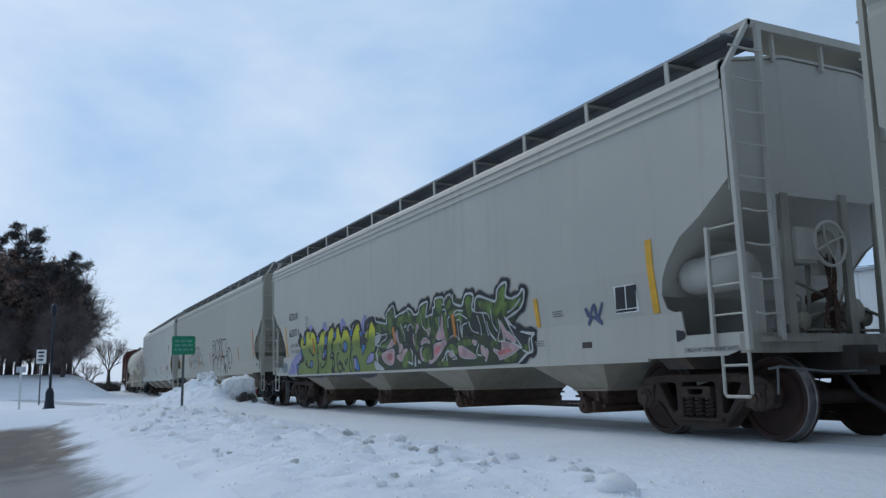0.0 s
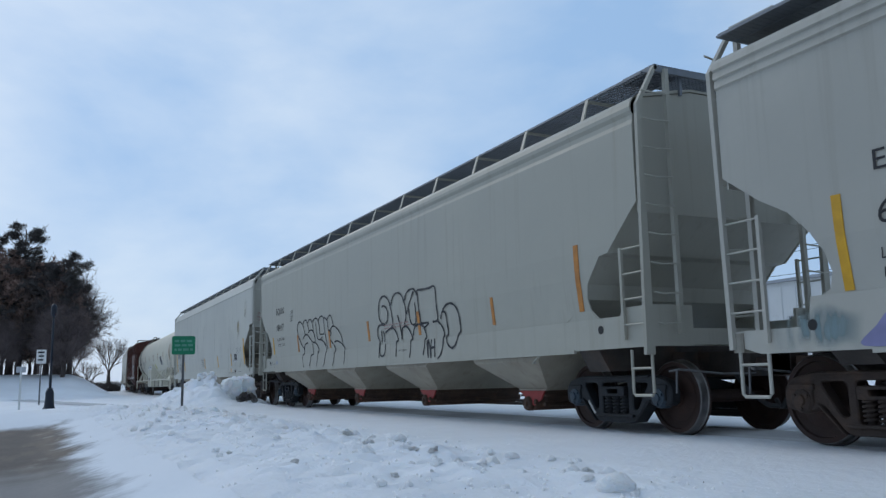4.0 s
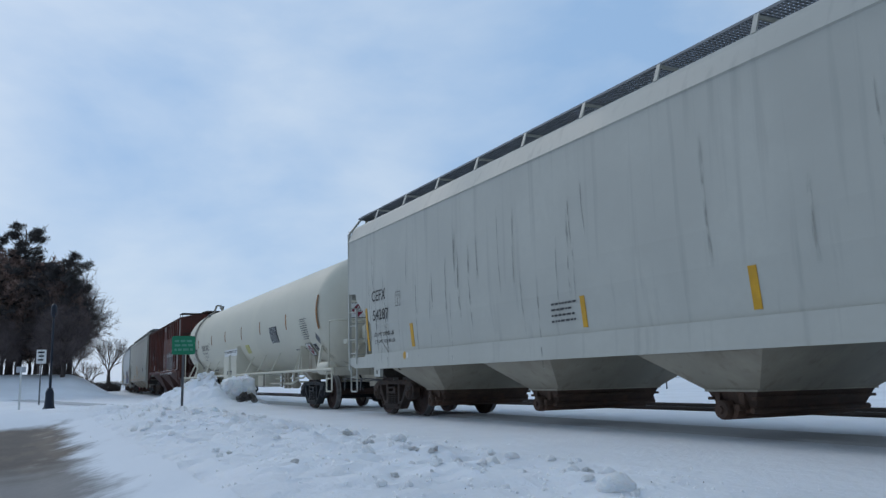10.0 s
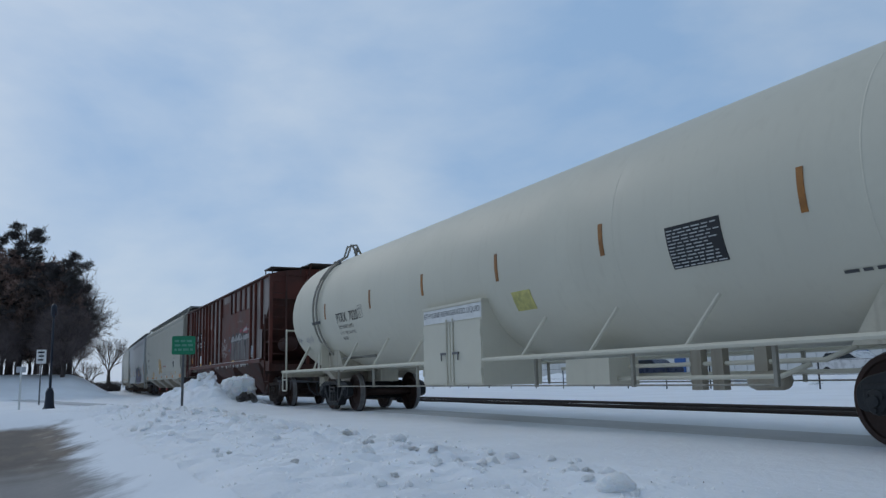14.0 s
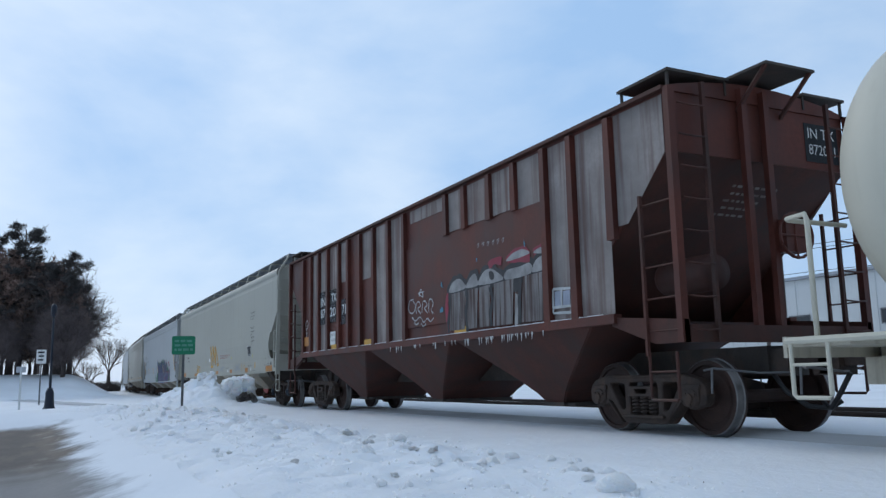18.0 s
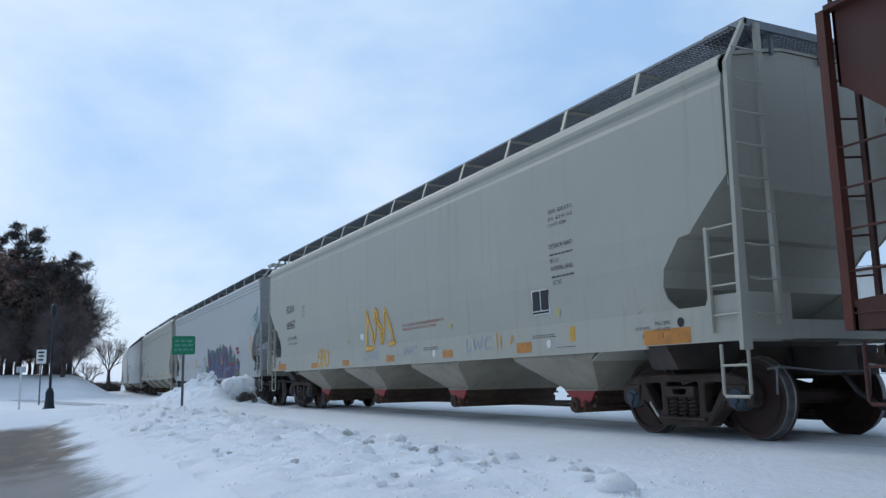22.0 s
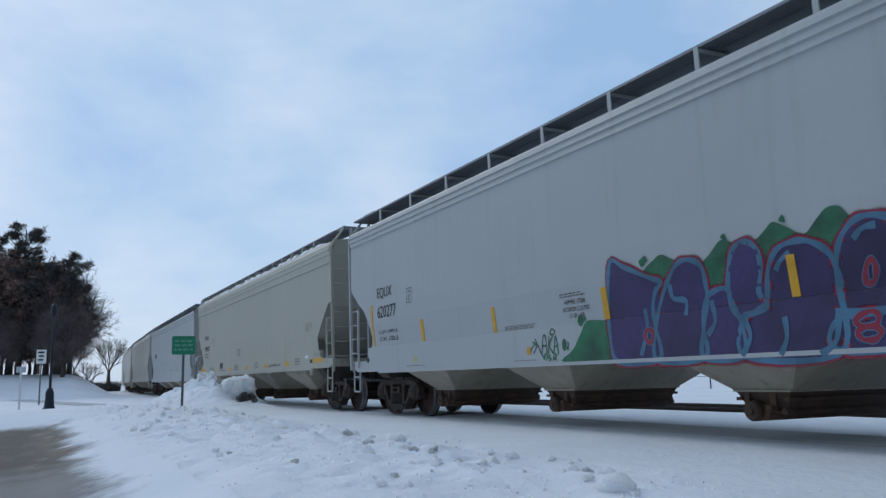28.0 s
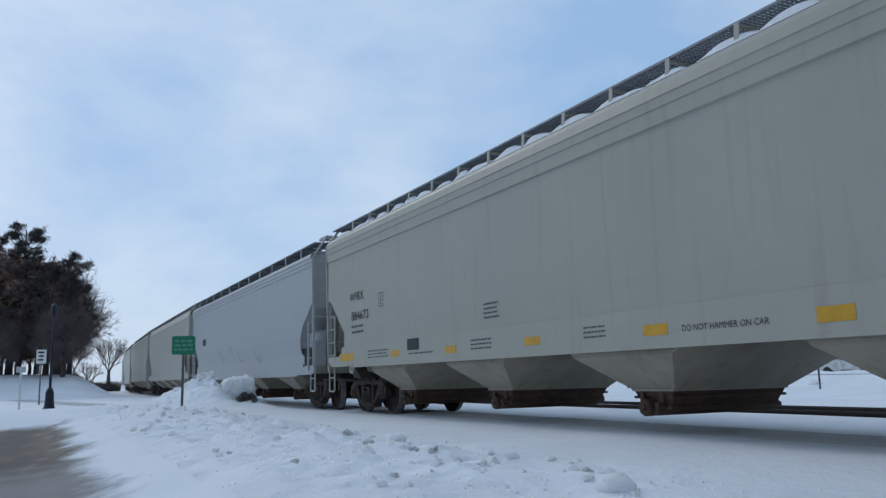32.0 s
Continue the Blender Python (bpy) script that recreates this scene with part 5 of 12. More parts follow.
# ---- ribbed open-stake hopper ----
def brown_car():
    car = empty_thing("ribbed_hopper_car", "rust-red ribbed covered hopper with bleached panels and graffiti", "railway car", "train")
    b = M["brown"]
    half, z0, z1 = 8.05, 1.49, 4.12
    cut = ((3.40, 0.0), (2.35, 1.20), (1.49, 1.22))

    def xe(z, end):
        for (za, ia), (zb, ib) in zip(cut, cut[1:]):
            if zb <= z <= za:
                return half - 0.12 - (ia + (ib - ia) * (za - z) / (za - zb))
        return half - 0.12

    for s in (-1, 1):
        bm = bmesh.new()
        sheet_side(bm, [(s * 1.53, z) for z in (z0, 2.35, 3.40, z1)], xe)
        part("side_sheet", bm, b, car)
        bm = bmesh.new()
        box(bm, -half + 0.1, half - 0.1, s * 1.50, s * 1.622, z1 - 0.02, z1 + 0.03)
        part("top_chord", bm, M["brown_grime_shade"], car)
        bm = bmesh.new()
        box(bm, -half + 1.2, half - 1.2, s * 1.50, s * 1.625, z0 - 0.10, z0 + 0.02)
        part("side_sill", bm, b, car)
        x = -6.6
        for x in (-6.68, -6.00, -5.33, -4.60, -3.75, -3.08, -2.30, -1.46, -0.60, 0.22, 5.32, 6.00, 6.85):
            bm = bmesh.new()
            zb = z0 + 0.0
            for (za, ia), (zc, ib) in zip(cut, cut[1:]):
                pass
            ax = abs(x)
            if ax > half - 1.34:
                zb = 2.35 + (ax - (half - 1.32)) / 1.2 * 1.05
            slab(bm, [(x - 0.075, zb), (x + 0.075, zb), (x + 0.055, z1 - 0.06), (x - 0.055, z1 - 0.06)], s * 1.53, s * 1.615)
            part("rib", bm, b, car)
        for x in (2.08, 2.80, 3.67, 4.46):
            bm = bmesh.new()
            slab(bm, [(x - 0.075, 3.30), (x + 0.075, 3.30), (x + 0.055, z1 - 0.06), (x - 0.055, z1 - 0.06)], s * 1.53, s * 1.60)
            part("rib", bm, b, car)
        # bleached panels between ribs
        for xa, xb, za, zb in ((-5.92, -5.41, z0 + .03, 4.05), (-5.25, -4.68, z0 + .03, 4.05), (-4.52, -3.83, 2.6, 4.05), (-3.67, -3.16, 3.1, 4.05), (-2.22, -1.54, 3.0, 4.05), (-1.38, -0.68, z0 + .03, 4.05), (-0.52, 0.14, z0 + .03, 4.05),
                               (0.45, 2.00, 3.80, 4.05), (2.16, 2.72, 3.35, 4.05), (2.88, 3.59, 3.35, 4.05), (3.75, 4.38, 3.35, 4.05), (4.54, 5.24, 3.2, 4.05), (5.40, 5.92, z0 + .03, 4.05), (6.08, 6.77, z0 + .03, 4.05)):
            bm = bmesh.new()
            box(bm, xa, xb, s * 1.53, s * 1.536, za, zb)
            part("side_panel", bm, M["brown_pale"], car, "bleached grey-pink panel")
        bm = bmesh.new()
        box(bm, 0.30, 5.27, s * 1.53, s * 1.56, z0 + 0.25, 3.30)
        part("smooth_panel", bm, b, car)
        bm = bmesh.new()
        slab(bm, [(6.93, 2.62), (7.12, 2.62), (7.86, 3.36), (7.86, 4.07), (6.93, 4.07)], s * 1.53, s * 1.537)
        part("side_panel", bm, M["brown_pale"], car, "bleached grey-pink panel beside the corner")
    bm = bmesh.new()
    arch = [(-1.60 + 3.2 * k / 12, z1 + 0.02 + 0.20 * math.sin(math.pi * k / 12) ** 0.8) for k in range(13)]
    extrude_x(bm, arch + [(1.5, z1 - 0.02), (-1.5, z1 - 0.02)], -half + 0.1, half - 0.1)
    part("roof", bm, b, car)
    for xa, xb, ya, yb, zp in ((half - 1.0, half - 0.05, -1.55, -0.55, 4.33), (half - 1.0, half - 0.05, 0.75, 1.55, 4.33), (half - 2.2, half - 0.30, -0.45, 0.45, 4.42), (-half - 0.15, -half + 2.2, -0.45, 0.45, 4.36), (-half + 0.05, -half + 1.0, -1.55, -0.75, 4.33)):
        bm = bmesh.new()
        box(bm, xa, xb, ya, yb, zp, zp + 0.035)
        for x in (xa + 0.05, xb - 0.05):
            for y in (ya + 0.04, yb - 0.04):
                box(bm, x - 0.015, x + 0.015, y - 0.015, y + 0.015, z1 + 0.03, zp)
        part("roof_walk", bm, M["under"], car)
    # end of the middle walk, carried out past the end on two struts
    bm = bmesh.new()
    box(bm, half - 0.30, half + 0.42, -0.42, 0.42, 4.42, 4.455)
    part("roof_walk", bm, M["under"], car)
    for y in (-0.38, 0.38):
        bm = bmesh.new()
        tube(bm, [(half - 0.13, y, 3.98), (half + 0.38, y, 4.43)], 0.03, 6)
        part("walk_strut", bm, M["brown_grime_shade"], car)
    # stanchions and stencils on the leading end
    for y in (-0.36, 0.02):
        bm = bmesh.new()
        box(bm, half - 0.10, half - 0.02, y - 0.045, y + 0.045, 1.1, z1 + 0.14)
        part("stanchion", bm, M["brown"], car)
    bm = bmesh.new()
    box(bm, half - 0.126, half - 0.120, 0.80, 1.42, 3.46, 3.98)
    part("stencil_panel", bm, M["truck_black"], car, "black number panel")
    for words, z in (("IN TX", 3.78), ("872071", 3.56)):
        vs, fs = glyphs(words)
        bm_me = bpy.data.meshes.new("lettering")
        bm_me.from_pydata([(half - 0.116, 0.86 + 0.50 * u, z + 0.14 * v) for u, v in vs], [], fs)
        bm_me.materials.append(M["white"])
        part("lettering", bm_me, None, car)
    rng = random.Random(18)
    bm = bmesh.new()
    for k in range(5):
        y = -0.22 + 0.05 * (k % 2)
        while y < 0.55 - 0.06 * k:
            w = rng.uniform(0.04, 0.11)
            zc = 3.10 - 0.075 * k
            bm.faces.new([bm.verts.new((half - 0.125 - (3.37 - q) * 1.219, p, q)) for p, q in ((y, zc), (y + w, zc), (y + w, zc + 0.024), (y, zc + 0.024))])
            y += w + 0.035
    ob = part("small_print", bm, M["brown_pale"], car)
    tagged(ob, kind="stuff")
    bm = bmesh.new()
    extrude_x(bm, [(-0.32, 4.22), (-0.28, 4.34), (0.28, 4.34), (0.32, 4.22)], -half + 2.4, half - 2.4)
    part("hatch_cover", bm, b, car)
    for s in (-1, 1):
        bm = bmesh.new()
        x = s * (half - 0.14)
        extrude_x(bm, [(-1.53, 3.36), (1.53, 3.36), (1.53, z1), (0.6, z1 + 0.2), (-0.6, z1 + 0.2), (-1.53, z1)], x - 0.012, x + 0.012)
        part("end_sheet", bm, b, car)
        bm = bmesh.new()
        hexa(bm, [(s * (half - 2.49), -1.52, 1.47), (s * (half - 2.47), -1.52, 1.45), (s * (half - 2.47), 1.52, 1.45), (s * (half - 2.49), 1.52, 1.47),
                  (s * (half - 0.17), -1.52, 3.38), (s * (half - 0.15), -1.52, 3.36), (s * (half - 0.15), 1.52, 3.36), (s * (half - 0.17), 1.52, 3.38)])
        part("slope_sheet", bm, M["brown_grime_shade"], car)
        bm = bmesh.new()
        for q in (-1, 1):
            slab(bm, [(s * (half - 1.30), 1.47), (s * half, 1.36), (s * half, 1.10), (s * (half - 0.5), 1.10), (s * (half - 1.30), 1.36)], q * 1.50, q * 1.58)
        box(bm, s * (half - 0.12), s * half, -1.58, 1.58, 1.10, 1.30)
        part("end_sill", bm, M["brown_grime_shade"], car)
        bm = bmesh.new()
        box(bm, s * (half - 3.0), s * (half - 0.1), -0.22, 0.22, 0.72, 1.06)
        part("center_sill", bm, M["under"], car)
        coupler(car, s * half, s, M["under"])
        for q in (-1, 1):
            bm = bmesh.new()
            x0, x1 = sorted((s * (half - 0.09), s * half))
            box(bm, x0, x1, q * 1.56 - 0.05, q * 1.56 + 0.05, 1.10, z1)
            part("corner_post", bm, b, car)
            bm = bmesh.new()
            xa = s * (half - 0.62)
            box(bm, xa - 0.02, xa + 0.02, q * 1.60 - 0.02, q * 1.60 + 0.02, 0.96, 2.9)
            for k in range(5):
                tube(bm, [(xa, q * 1.58, 1.25 + 0.38 * k), (s * half, q * 1.58, 1.25 + 0.38 * k)], 0.012, 6)
            xe2 = s * (half + 0.01)
            box(bm, xe2 - 0.025, xe2 + 0.025, q * 1.08 - 0.025, q * 1.08 + 0.025, 1.1, z1 + 0.1)
            for k in range(8):
                tube(bm, [(xe2 + s * 0.02, q * 1.5, 1.25 + 0.38 * k), (xe2 + s * 0.05, q * 1.3, 1.23 + 0.38 * k), (xe2 + s * 0.02, q * 1.08, 1.25 + 0.38 * k)], 0.012, 6)
            part("ladder", bm, M["brown_grime_shade"], car)
            bm = bmesh.new()
            stirrup(bm, s * (half - 0.62) if s > 0 else -(half - 0.15), s * (half - 0.15) if s > 0 else -(half - 0.62), q * 1.58, 0.45, 1.0)
            part("sill_step", bm, M["brown_grime_shade"], car)
    for x in (-4.2, 0.0, 4.2):
        bm = bmesh.new()
        box(bm, -0.28, 0.28, -0.80, 0.80, 0.29, 0.35)
        box(bm, 0.28, 0.50, -0.75, -0.65, 0.30, 0.34)
        hb = part("outlet_gate", bm, M["under"], car)
        hb.location.x = x
        for s in (-1, 1):
            bm = bmesh.new()
            line = [(0.22, 0.34), (0.40, 0.50), (0.74, 0.72), (2.10, 1.47)]
            ys = [0.75, 0.84, 0.98, 1.52]
            fold(bm, [[(s * (x + d), -y, z) for d in (0, 0.02)] + [(s * (x + d), y, z) for d in (0.02, 0)] for (x, z), y in zip(line, ys)])
            part("slope_sheet", bm, M["brown_grime_shade"], hb)
            bm = bmesh.new()
            fold(bm, [[(-x, s * y, z), (x, s * y, z), (x, s * (y + 0.02), z), (-x, s * (y + 0.02), z)] for (x, z), y in zip(line, ys)])
            part("bay_panel", bm, M["brown_grime_shade"], hb)
    bm = bmesh.new()
    box(bm, -half + 3.0, half - 3.0, -0.21, 0.21, 0.69, 1.05)
    part("center_sill", bm, M["under"], car)
    rng = random.Random(41)
    for i in range(46):
        bm = bmesh.new()
        x, ln = rng.choice((rng.uniform(-0.6, 5.4), rng.uniform(2.8, 5.0))), rng.uniform(0.03, 0.13)
        tube(bm, [(x, -1.63, 1.40), (x, -1.63, 1.40 - ln)], [0.011, 0.002], 5)
        part("icicle", bm, M["white"], car)
    bm = bmesh.new()
    pts = [(-6.6 + i * 0.1, 1.512 + 0.012 * noise.noise((i * 0.7, 0, 0)) + 0.012) for i in range(133)]
    slab(bm, pts + [(x, 1.508) for x, z in pts[::-1]], -1.60, -1.555)
    part("snow_ledge", bm, M["snow"], car)
    bm = bmesh.new()
    lathe_x(bm, [(0.02, half - 1.1), (0.2, half - 1.07), (0.23, half - 1.0), (0.23, half - 0.25), (0.2, half - 0.17), (0.02, half - 0.14)], 20, -0.85, 1.95)
    part("air_reservoir", bm, M["brown_grime_shade"], car, smooth=True)
    bm = bmesh.new()
    tube(bm, [(half + 0.12, 0.2 + 0.28 * math.cos(k * math.pi / 10), 2.4 + 0.28 * math.sin(k * math.pi / 10)) for k in range(21)], 0.02, 6)
    for k in range(4):
        tube(bm, [(half + 0.10, 0.2, 2.4), (half + 0.12, 0.2 + 0.27 * math.cos(k * math.pi / 2), 2.4 + 0.27 * math.sin(k * math.pi / 2))], 0.014, 6)
    box(bm, half - 0.1, half + 0.1, 0.05, 0.4, 2.2, 2.6)
    part("hand_brake_wheel", bm, b, car)
    for x in (6.66, -6.66):
        truck(car, x, "truck", "truck")
    return car


# ---- the train, leading car first ----
CARS = []


def place(car, middle):
    CARS.append((car, middle))
    return car


car_0 = place(hopper("smooth", 9.35, "grey_new", "light grey covered hopper car with end ladders", "train"), 4.75)
car_1 = place(hopper("ribbed", 9.38, "grey", "light grey covered hopper with yellow-green and wildstyle graffiti", "train", truck_x=8.05, post_x0=0.39), -15.55)
car_2 = place(hopper("smooth", 9.40, "grey_new", "light grey covered hopper with black outline graffiti", "train", post_x0=0.2, cap="hub_blue", steel="truck_black", gate_end="red"), -35.55)
car_3 = place(hopper("chord", 9.17, "grey_worn", "weathered light grey covered hopper with dark run-down streaks", "train", truck_x=7.8), -55.15)
car_4 = place(tank_car(), -76.97)
car_5 = place(brown_car(), -97.83)
car_6 = place(hopper("smooth", 9.59, "grey_new", "clean warm grey covered hopper with orange scrawls", "train", post_x0=0.0, cap="hub_blue", gate_end="red"), -116.62)
car_7 = place(hopper("ribbed", 9.49, "grey_blue", "cool grey covered hopper with purple and green graffiti", "train", post_x0=0.3), -136.79)
car_8 = place(hopper("straight", 9.35, "grey_new", "clean grey covered hopper with amber squares, snow along its roof", "train", post_x0=-0.1, snow=True), -156.88)
car_9 = place(hopper("ribbed", 9.35, "grey_blue", "grey covered hopper with worn scrawls on its side", "train"), -176.75)
car_10 = place(hopper("chord", 9.30, "grey", "light grey covered hopper car with end ladders", "train"), -196.6)
car_11 = place(hopper("smooth", 9.35, "grey", "light grey covered hopper car with end ladders", "train"), -216.4)
car_12 = place(hopper("ribbed", 9.35, "grey_worn", "weathered light grey covered hopper car", "train"), -236.2)
car_13 = place(hopper("chord", 9.30, "grey_blue", "light grey covered hopper car with end ladders", "train"), -256.0)


# ---- lettering, strips and graffiti on the near sides ----
def spray(name, color, rough=0.55, var=0.18, scale=3.0):
    M[name] = mat(name + "_spray_paint", color, rough, 0, var, scale)


spray("print", (0.075, 0.075, 0.078))
spray("g_black", (0.020, 0.020, 0.024))
spray("g_white", (0.44, 0.455, 0.45), var=0.25)
spray("g_ash", (0.29, 0.285, 0.28), var=0.35, scale=4.0)
spray("g_lilac", (0.24, 0.235, 0.42))
spray("faded_red", (0.38, 0.23, 0.21))
spray("g_blue", (0.05, 0.16, 0.36))
spray("g_navy", (0.06, 0.08, 0.16))
spray("g_green_dark", (0.024, 0.036, 0.014), var=0.7, scale=3.0)
spray("g_green", (0.080, 0.130, 0.024), var=0.8, scale=4.5)
spray("g_pink", (0.42, 0.27, 0.27), var=0.3, scale=5.0)
spray("g_kelly", (0.020, 0.125, 0.060), var=0.45, scale=2.5)
spray("g_rose", (0.40, 0.13, 0.13), var=0.5, scale=6.0)
spray("g_teal_dark", (0.04, 0.24, 0.30))
spray("g_purple", (0.042, 0.030, 0.100), var=0.4, scale=1.5)
spray("g_sky", (0.065, 0.16, 0.25), var=0.3)
spray("g_red", (0.24, 0.022, 0.045), var=0.25)
spray("g_orange2", (0.60, 0.38, 0.12), var=0.25)
spray("g_chalk", (0.30, 0.33, 0.40))
spray("g_slate", (0.040, 0.050, 0.062), var=0.35)
M["g_slate"].node_tree.nodes["Principled BSDF"].inputs["Alpha"].default_value = 0.5
spray("g_cyan", (0.05, 0.22, 0.32))


def stain(name, color, strength, scale, core=0.0, ends=0.35, runs=0.25):
    """Thin paint or stain that fades out to the edges of its stroke, broken by runs."""
    spray(name, color, 0.7)
    n, l = M[name].node_tree.nodes, M[name].node_tree.links

    def calc(op, u, w):
        c = n.new("ShaderNodeMath")
        c.operation = op
        for sock, val in zip(c.inputs, (u, w)):
            if isinstance(val, float):
                sock.default_value = val
            else:
                l.new(val, sock)
        return c.outputs[0]

    def span(src, lo, hi, top=1.0):
        r = n.new("ShaderNodeMapRange")
        r.interpolation_type = "SMOOTHSTEP"
        r.inputs["From Min"].default_value, r.inputs["From Max"].default_value = lo, hi
        r.inputs["To Max"].default_value = top
        l.new(src, r.inputs["Value"])
        return r.outputs["Result"]

    uv, sep, tc, mp, nz = n.new("ShaderNodeUVMap"), n.new("ShaderNodeSeparateXYZ"), n.new("ShaderNodeTexCoord"), n.new("ShaderNodeMapping"), n.new("ShaderNodeTexNoise")
    uv.uv_map = "stroke"
    mp.inputs["Scale"].default_value = (scale, scale, scale * runs)
    nz.inputs["Detail"].default_value = 6.0
    l.new(uv.outputs["UV"], sep.inputs[0])
    l.new(tc.outputs["Object"], mp.inputs["Vector"])
    l.new(mp.outputs["Vector"], nz.inputs["Vector"])
    side = calc("SUBTRACT", 1.0, calc("ABSOLUTE", sep.outputs["Y"], 0.0))
    fac = span(side, 0.0, 1.0 - core, strength)
    if ends:
        tip = calc("MINIMUM", sep.outputs["X"], calc("SUBTRACT", 1.0, sep.outputs["X"]))
        fac = calc("MULTIPLY", fac, span(tip, 0.0, ends))
    if runs:
        fac = calc("MULTIPLY", fac, span(nz.outputs["Fac"], 0.32, 0.62))
    l.new(fac, n["Principled BSDF"].inputs["Alpha"])


stain("g_halo", (0.022, 0.022, 0.026), 1.0, 3.0, 0.45, 0.0, 0.0)
stain("g_orange_soft", (0.74, 0.40, 0.06), 0.95, 3.0, 0.2, 0.08, 0.0)
stain("g_red_soft", (0.24, 0.022, 0.045), 1.0, 3.0, 0.5, 0.0, 0.0)
stain("g_teal", (0.20, 0.29, 0.31), 0.8, 1.5, 0.3)
stain("g_streak", (0.25, 0.25, 0.225), 0.5, 4.0)
stain("rust_stain", (0.44, 0.34, 0.155), 0.55, 1.5)
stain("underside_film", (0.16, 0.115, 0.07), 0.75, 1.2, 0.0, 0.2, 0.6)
spray("g_caution", (0.50, 0.46, 0.16), var=0.25, scale=9.0)
M["g_drip"] = mat("dripping_white_paint", (0.185, 0.172, 0.168), 0.6, 0, 0.3, 2.0, streak=0.95, dirt=(0.050, 0.022, 0.018), dirt_amt=0.5, run=16.0, run_at=(0.44, 0.60))
M["g_print"] = mat("dense_black_stencil", (0.30, 0.30, 0.29), 0.6, 0, 0.7, 9.0, dirt=(0.02, 0.02, 0.02), dirt_amt=0.9)


def two_tone(name, low, high, z0, z1):
    """Paint that fades from one colour to another with height."""
    m = mat(name, high, 0.55, 0, 0.15, 3.0)
    n, l = m.node_tree.nodes, m.node_tree.links
    tc, sep, mr, mx = n.new("ShaderNodeTexCoord"), n.new("ShaderNodeSeparateXYZ"), n.new("ShaderNodeMapRange"), n.new("ShaderNodeMix")
    nz, ad = n.new("ShaderNodeTexNoise"), n.new("ShaderNodeMath")
    nz.inputs["Scale"].default_value = 2.5
    ad.operation = "MULTIPLY_ADD"
    ad.inputs[1].default_value = 0.16
    mx.data_type = "RGBA"
    mr.inputs["From Min"].default_value, mr.inputs["From Max"].default_value = z0 + 0.08, z1 + 0.08
    l.new(tc.outputs["Object"], sep.inputs[0])
    l.new(nz.outputs["Fac"], ad.inputs[0])
    l.new(sep.outputs["Z"], ad.inputs[2])
    l.new(ad.outputs[0], mr.inputs["Value"])
    l.new(mr.outputs["Result"], mx.inputs["Factor"])
    mx.inputs[6].default_value, mx.inputs[7].default_value = (*low, 1), (*high, 1)
    l.new(mx.outputs[2], n["Principled BSDF"].inputs["Base Color"])
    M[name] = m


two_tone("g_yellow_green", (0.150, 0.205, 0.042), (0.50, 0.50, 0.03), 1.60, 1.80)


def on_side(car, u, v, lift, surf=""):
    """A point of the near side: u along the car, v up; lift in millimetres."""
    if surf == "dome":
        k = math.sqrt(max(0.0, 1 - (u * u + v * v) / TANK_R ** 2))
        n = Vector((k / DOME, u / TANK_R ** 2, v / TANK_R ** 2)).normalized()
        return Vector((10.95 - DOME + DOME * k, u, TANK_Z + v)) + n * (0.004 + lift * 0.001)
    if car == car_4:
        r = TANK_R + 0.006 + lift * 0.001
        a = v / TANK_R
        return Vector((u, -r * math.cos(a), TANK_Z + r * math.sin(a)))
    if car == car_5:
        base = 1.566
    else:
        st = STYLE_OF[car.name]
        base = 1.6175 + st.get("out", OUT) if v <= st["sill"][1] + 0.002 else side_y(st, v) + 0.0065
        # marks on the lower side, which leans in, lie a little further back
        u -= 1.1 * max(0.0, 1.6175 - base)
    return Vector((u, -base - lift * 0.001, v))


PAINT = {}
MARKS = [0]


def paint_part(car, name, material, verts, faces):
    """Collects the small marks of one kind and colour of a car."""
    pv, pf = PAINT.setdefault((car.name, name, material), ([], []))
    k = len(pv)
    pv += [tuple(v) for v in verts]
    pf += [tuple(i + k for i in f) for f in faces]


def paint_mark(car, name, material, verts, faces, along=None):
    """One painted mark as a part of its own; along gives each corner its place on the stroke."""
    me = bpy.data.meshes.new(name)
    me.from_pydata([tuple(v) for v in verts], [], faces)
    if along:
        uv = me.uv_layers.new(name="stroke")
        for lp in me.loops:
            uv.data[lp.index].uv = along[lp.vertex_index]
    me.materials.append(M[material])
    ob = new(name, me)
    ob.parent = car


def layer(lift):
    """Each coat lies a hair above the one before."""
    MARKS[0] += 1
    return lift * 1.6 + (MARKS[0] % 40) * 0.04


def curve_points(pts, closed, steps=5):
    """Smooth line through the points."""
    p = [Vector((x, z)) for x, z in pts]
    n = len(p)
    out = []
    for i in range(n if closed else n - 1):
        if closed:
            a, b, c, d = p[i - 1], p[i], p[(i + 1) % n], p[(i + 2) % n]
        else:
            a, b, c, d = p[max(i - 1, 0)], p[i], p[i + 1], p[min(i + 2, n - 1)]
        for k in range(steps):
            t = k / steps
            out.append(0.5 * ((2 * b) + (c - a) * t + (2 * a - 5 * b + 4 * c - d) * t * t + (3 * b - a - 3 * c + d) * t ** 3))
    if not closed:
        out.append(p[-1])
    return out


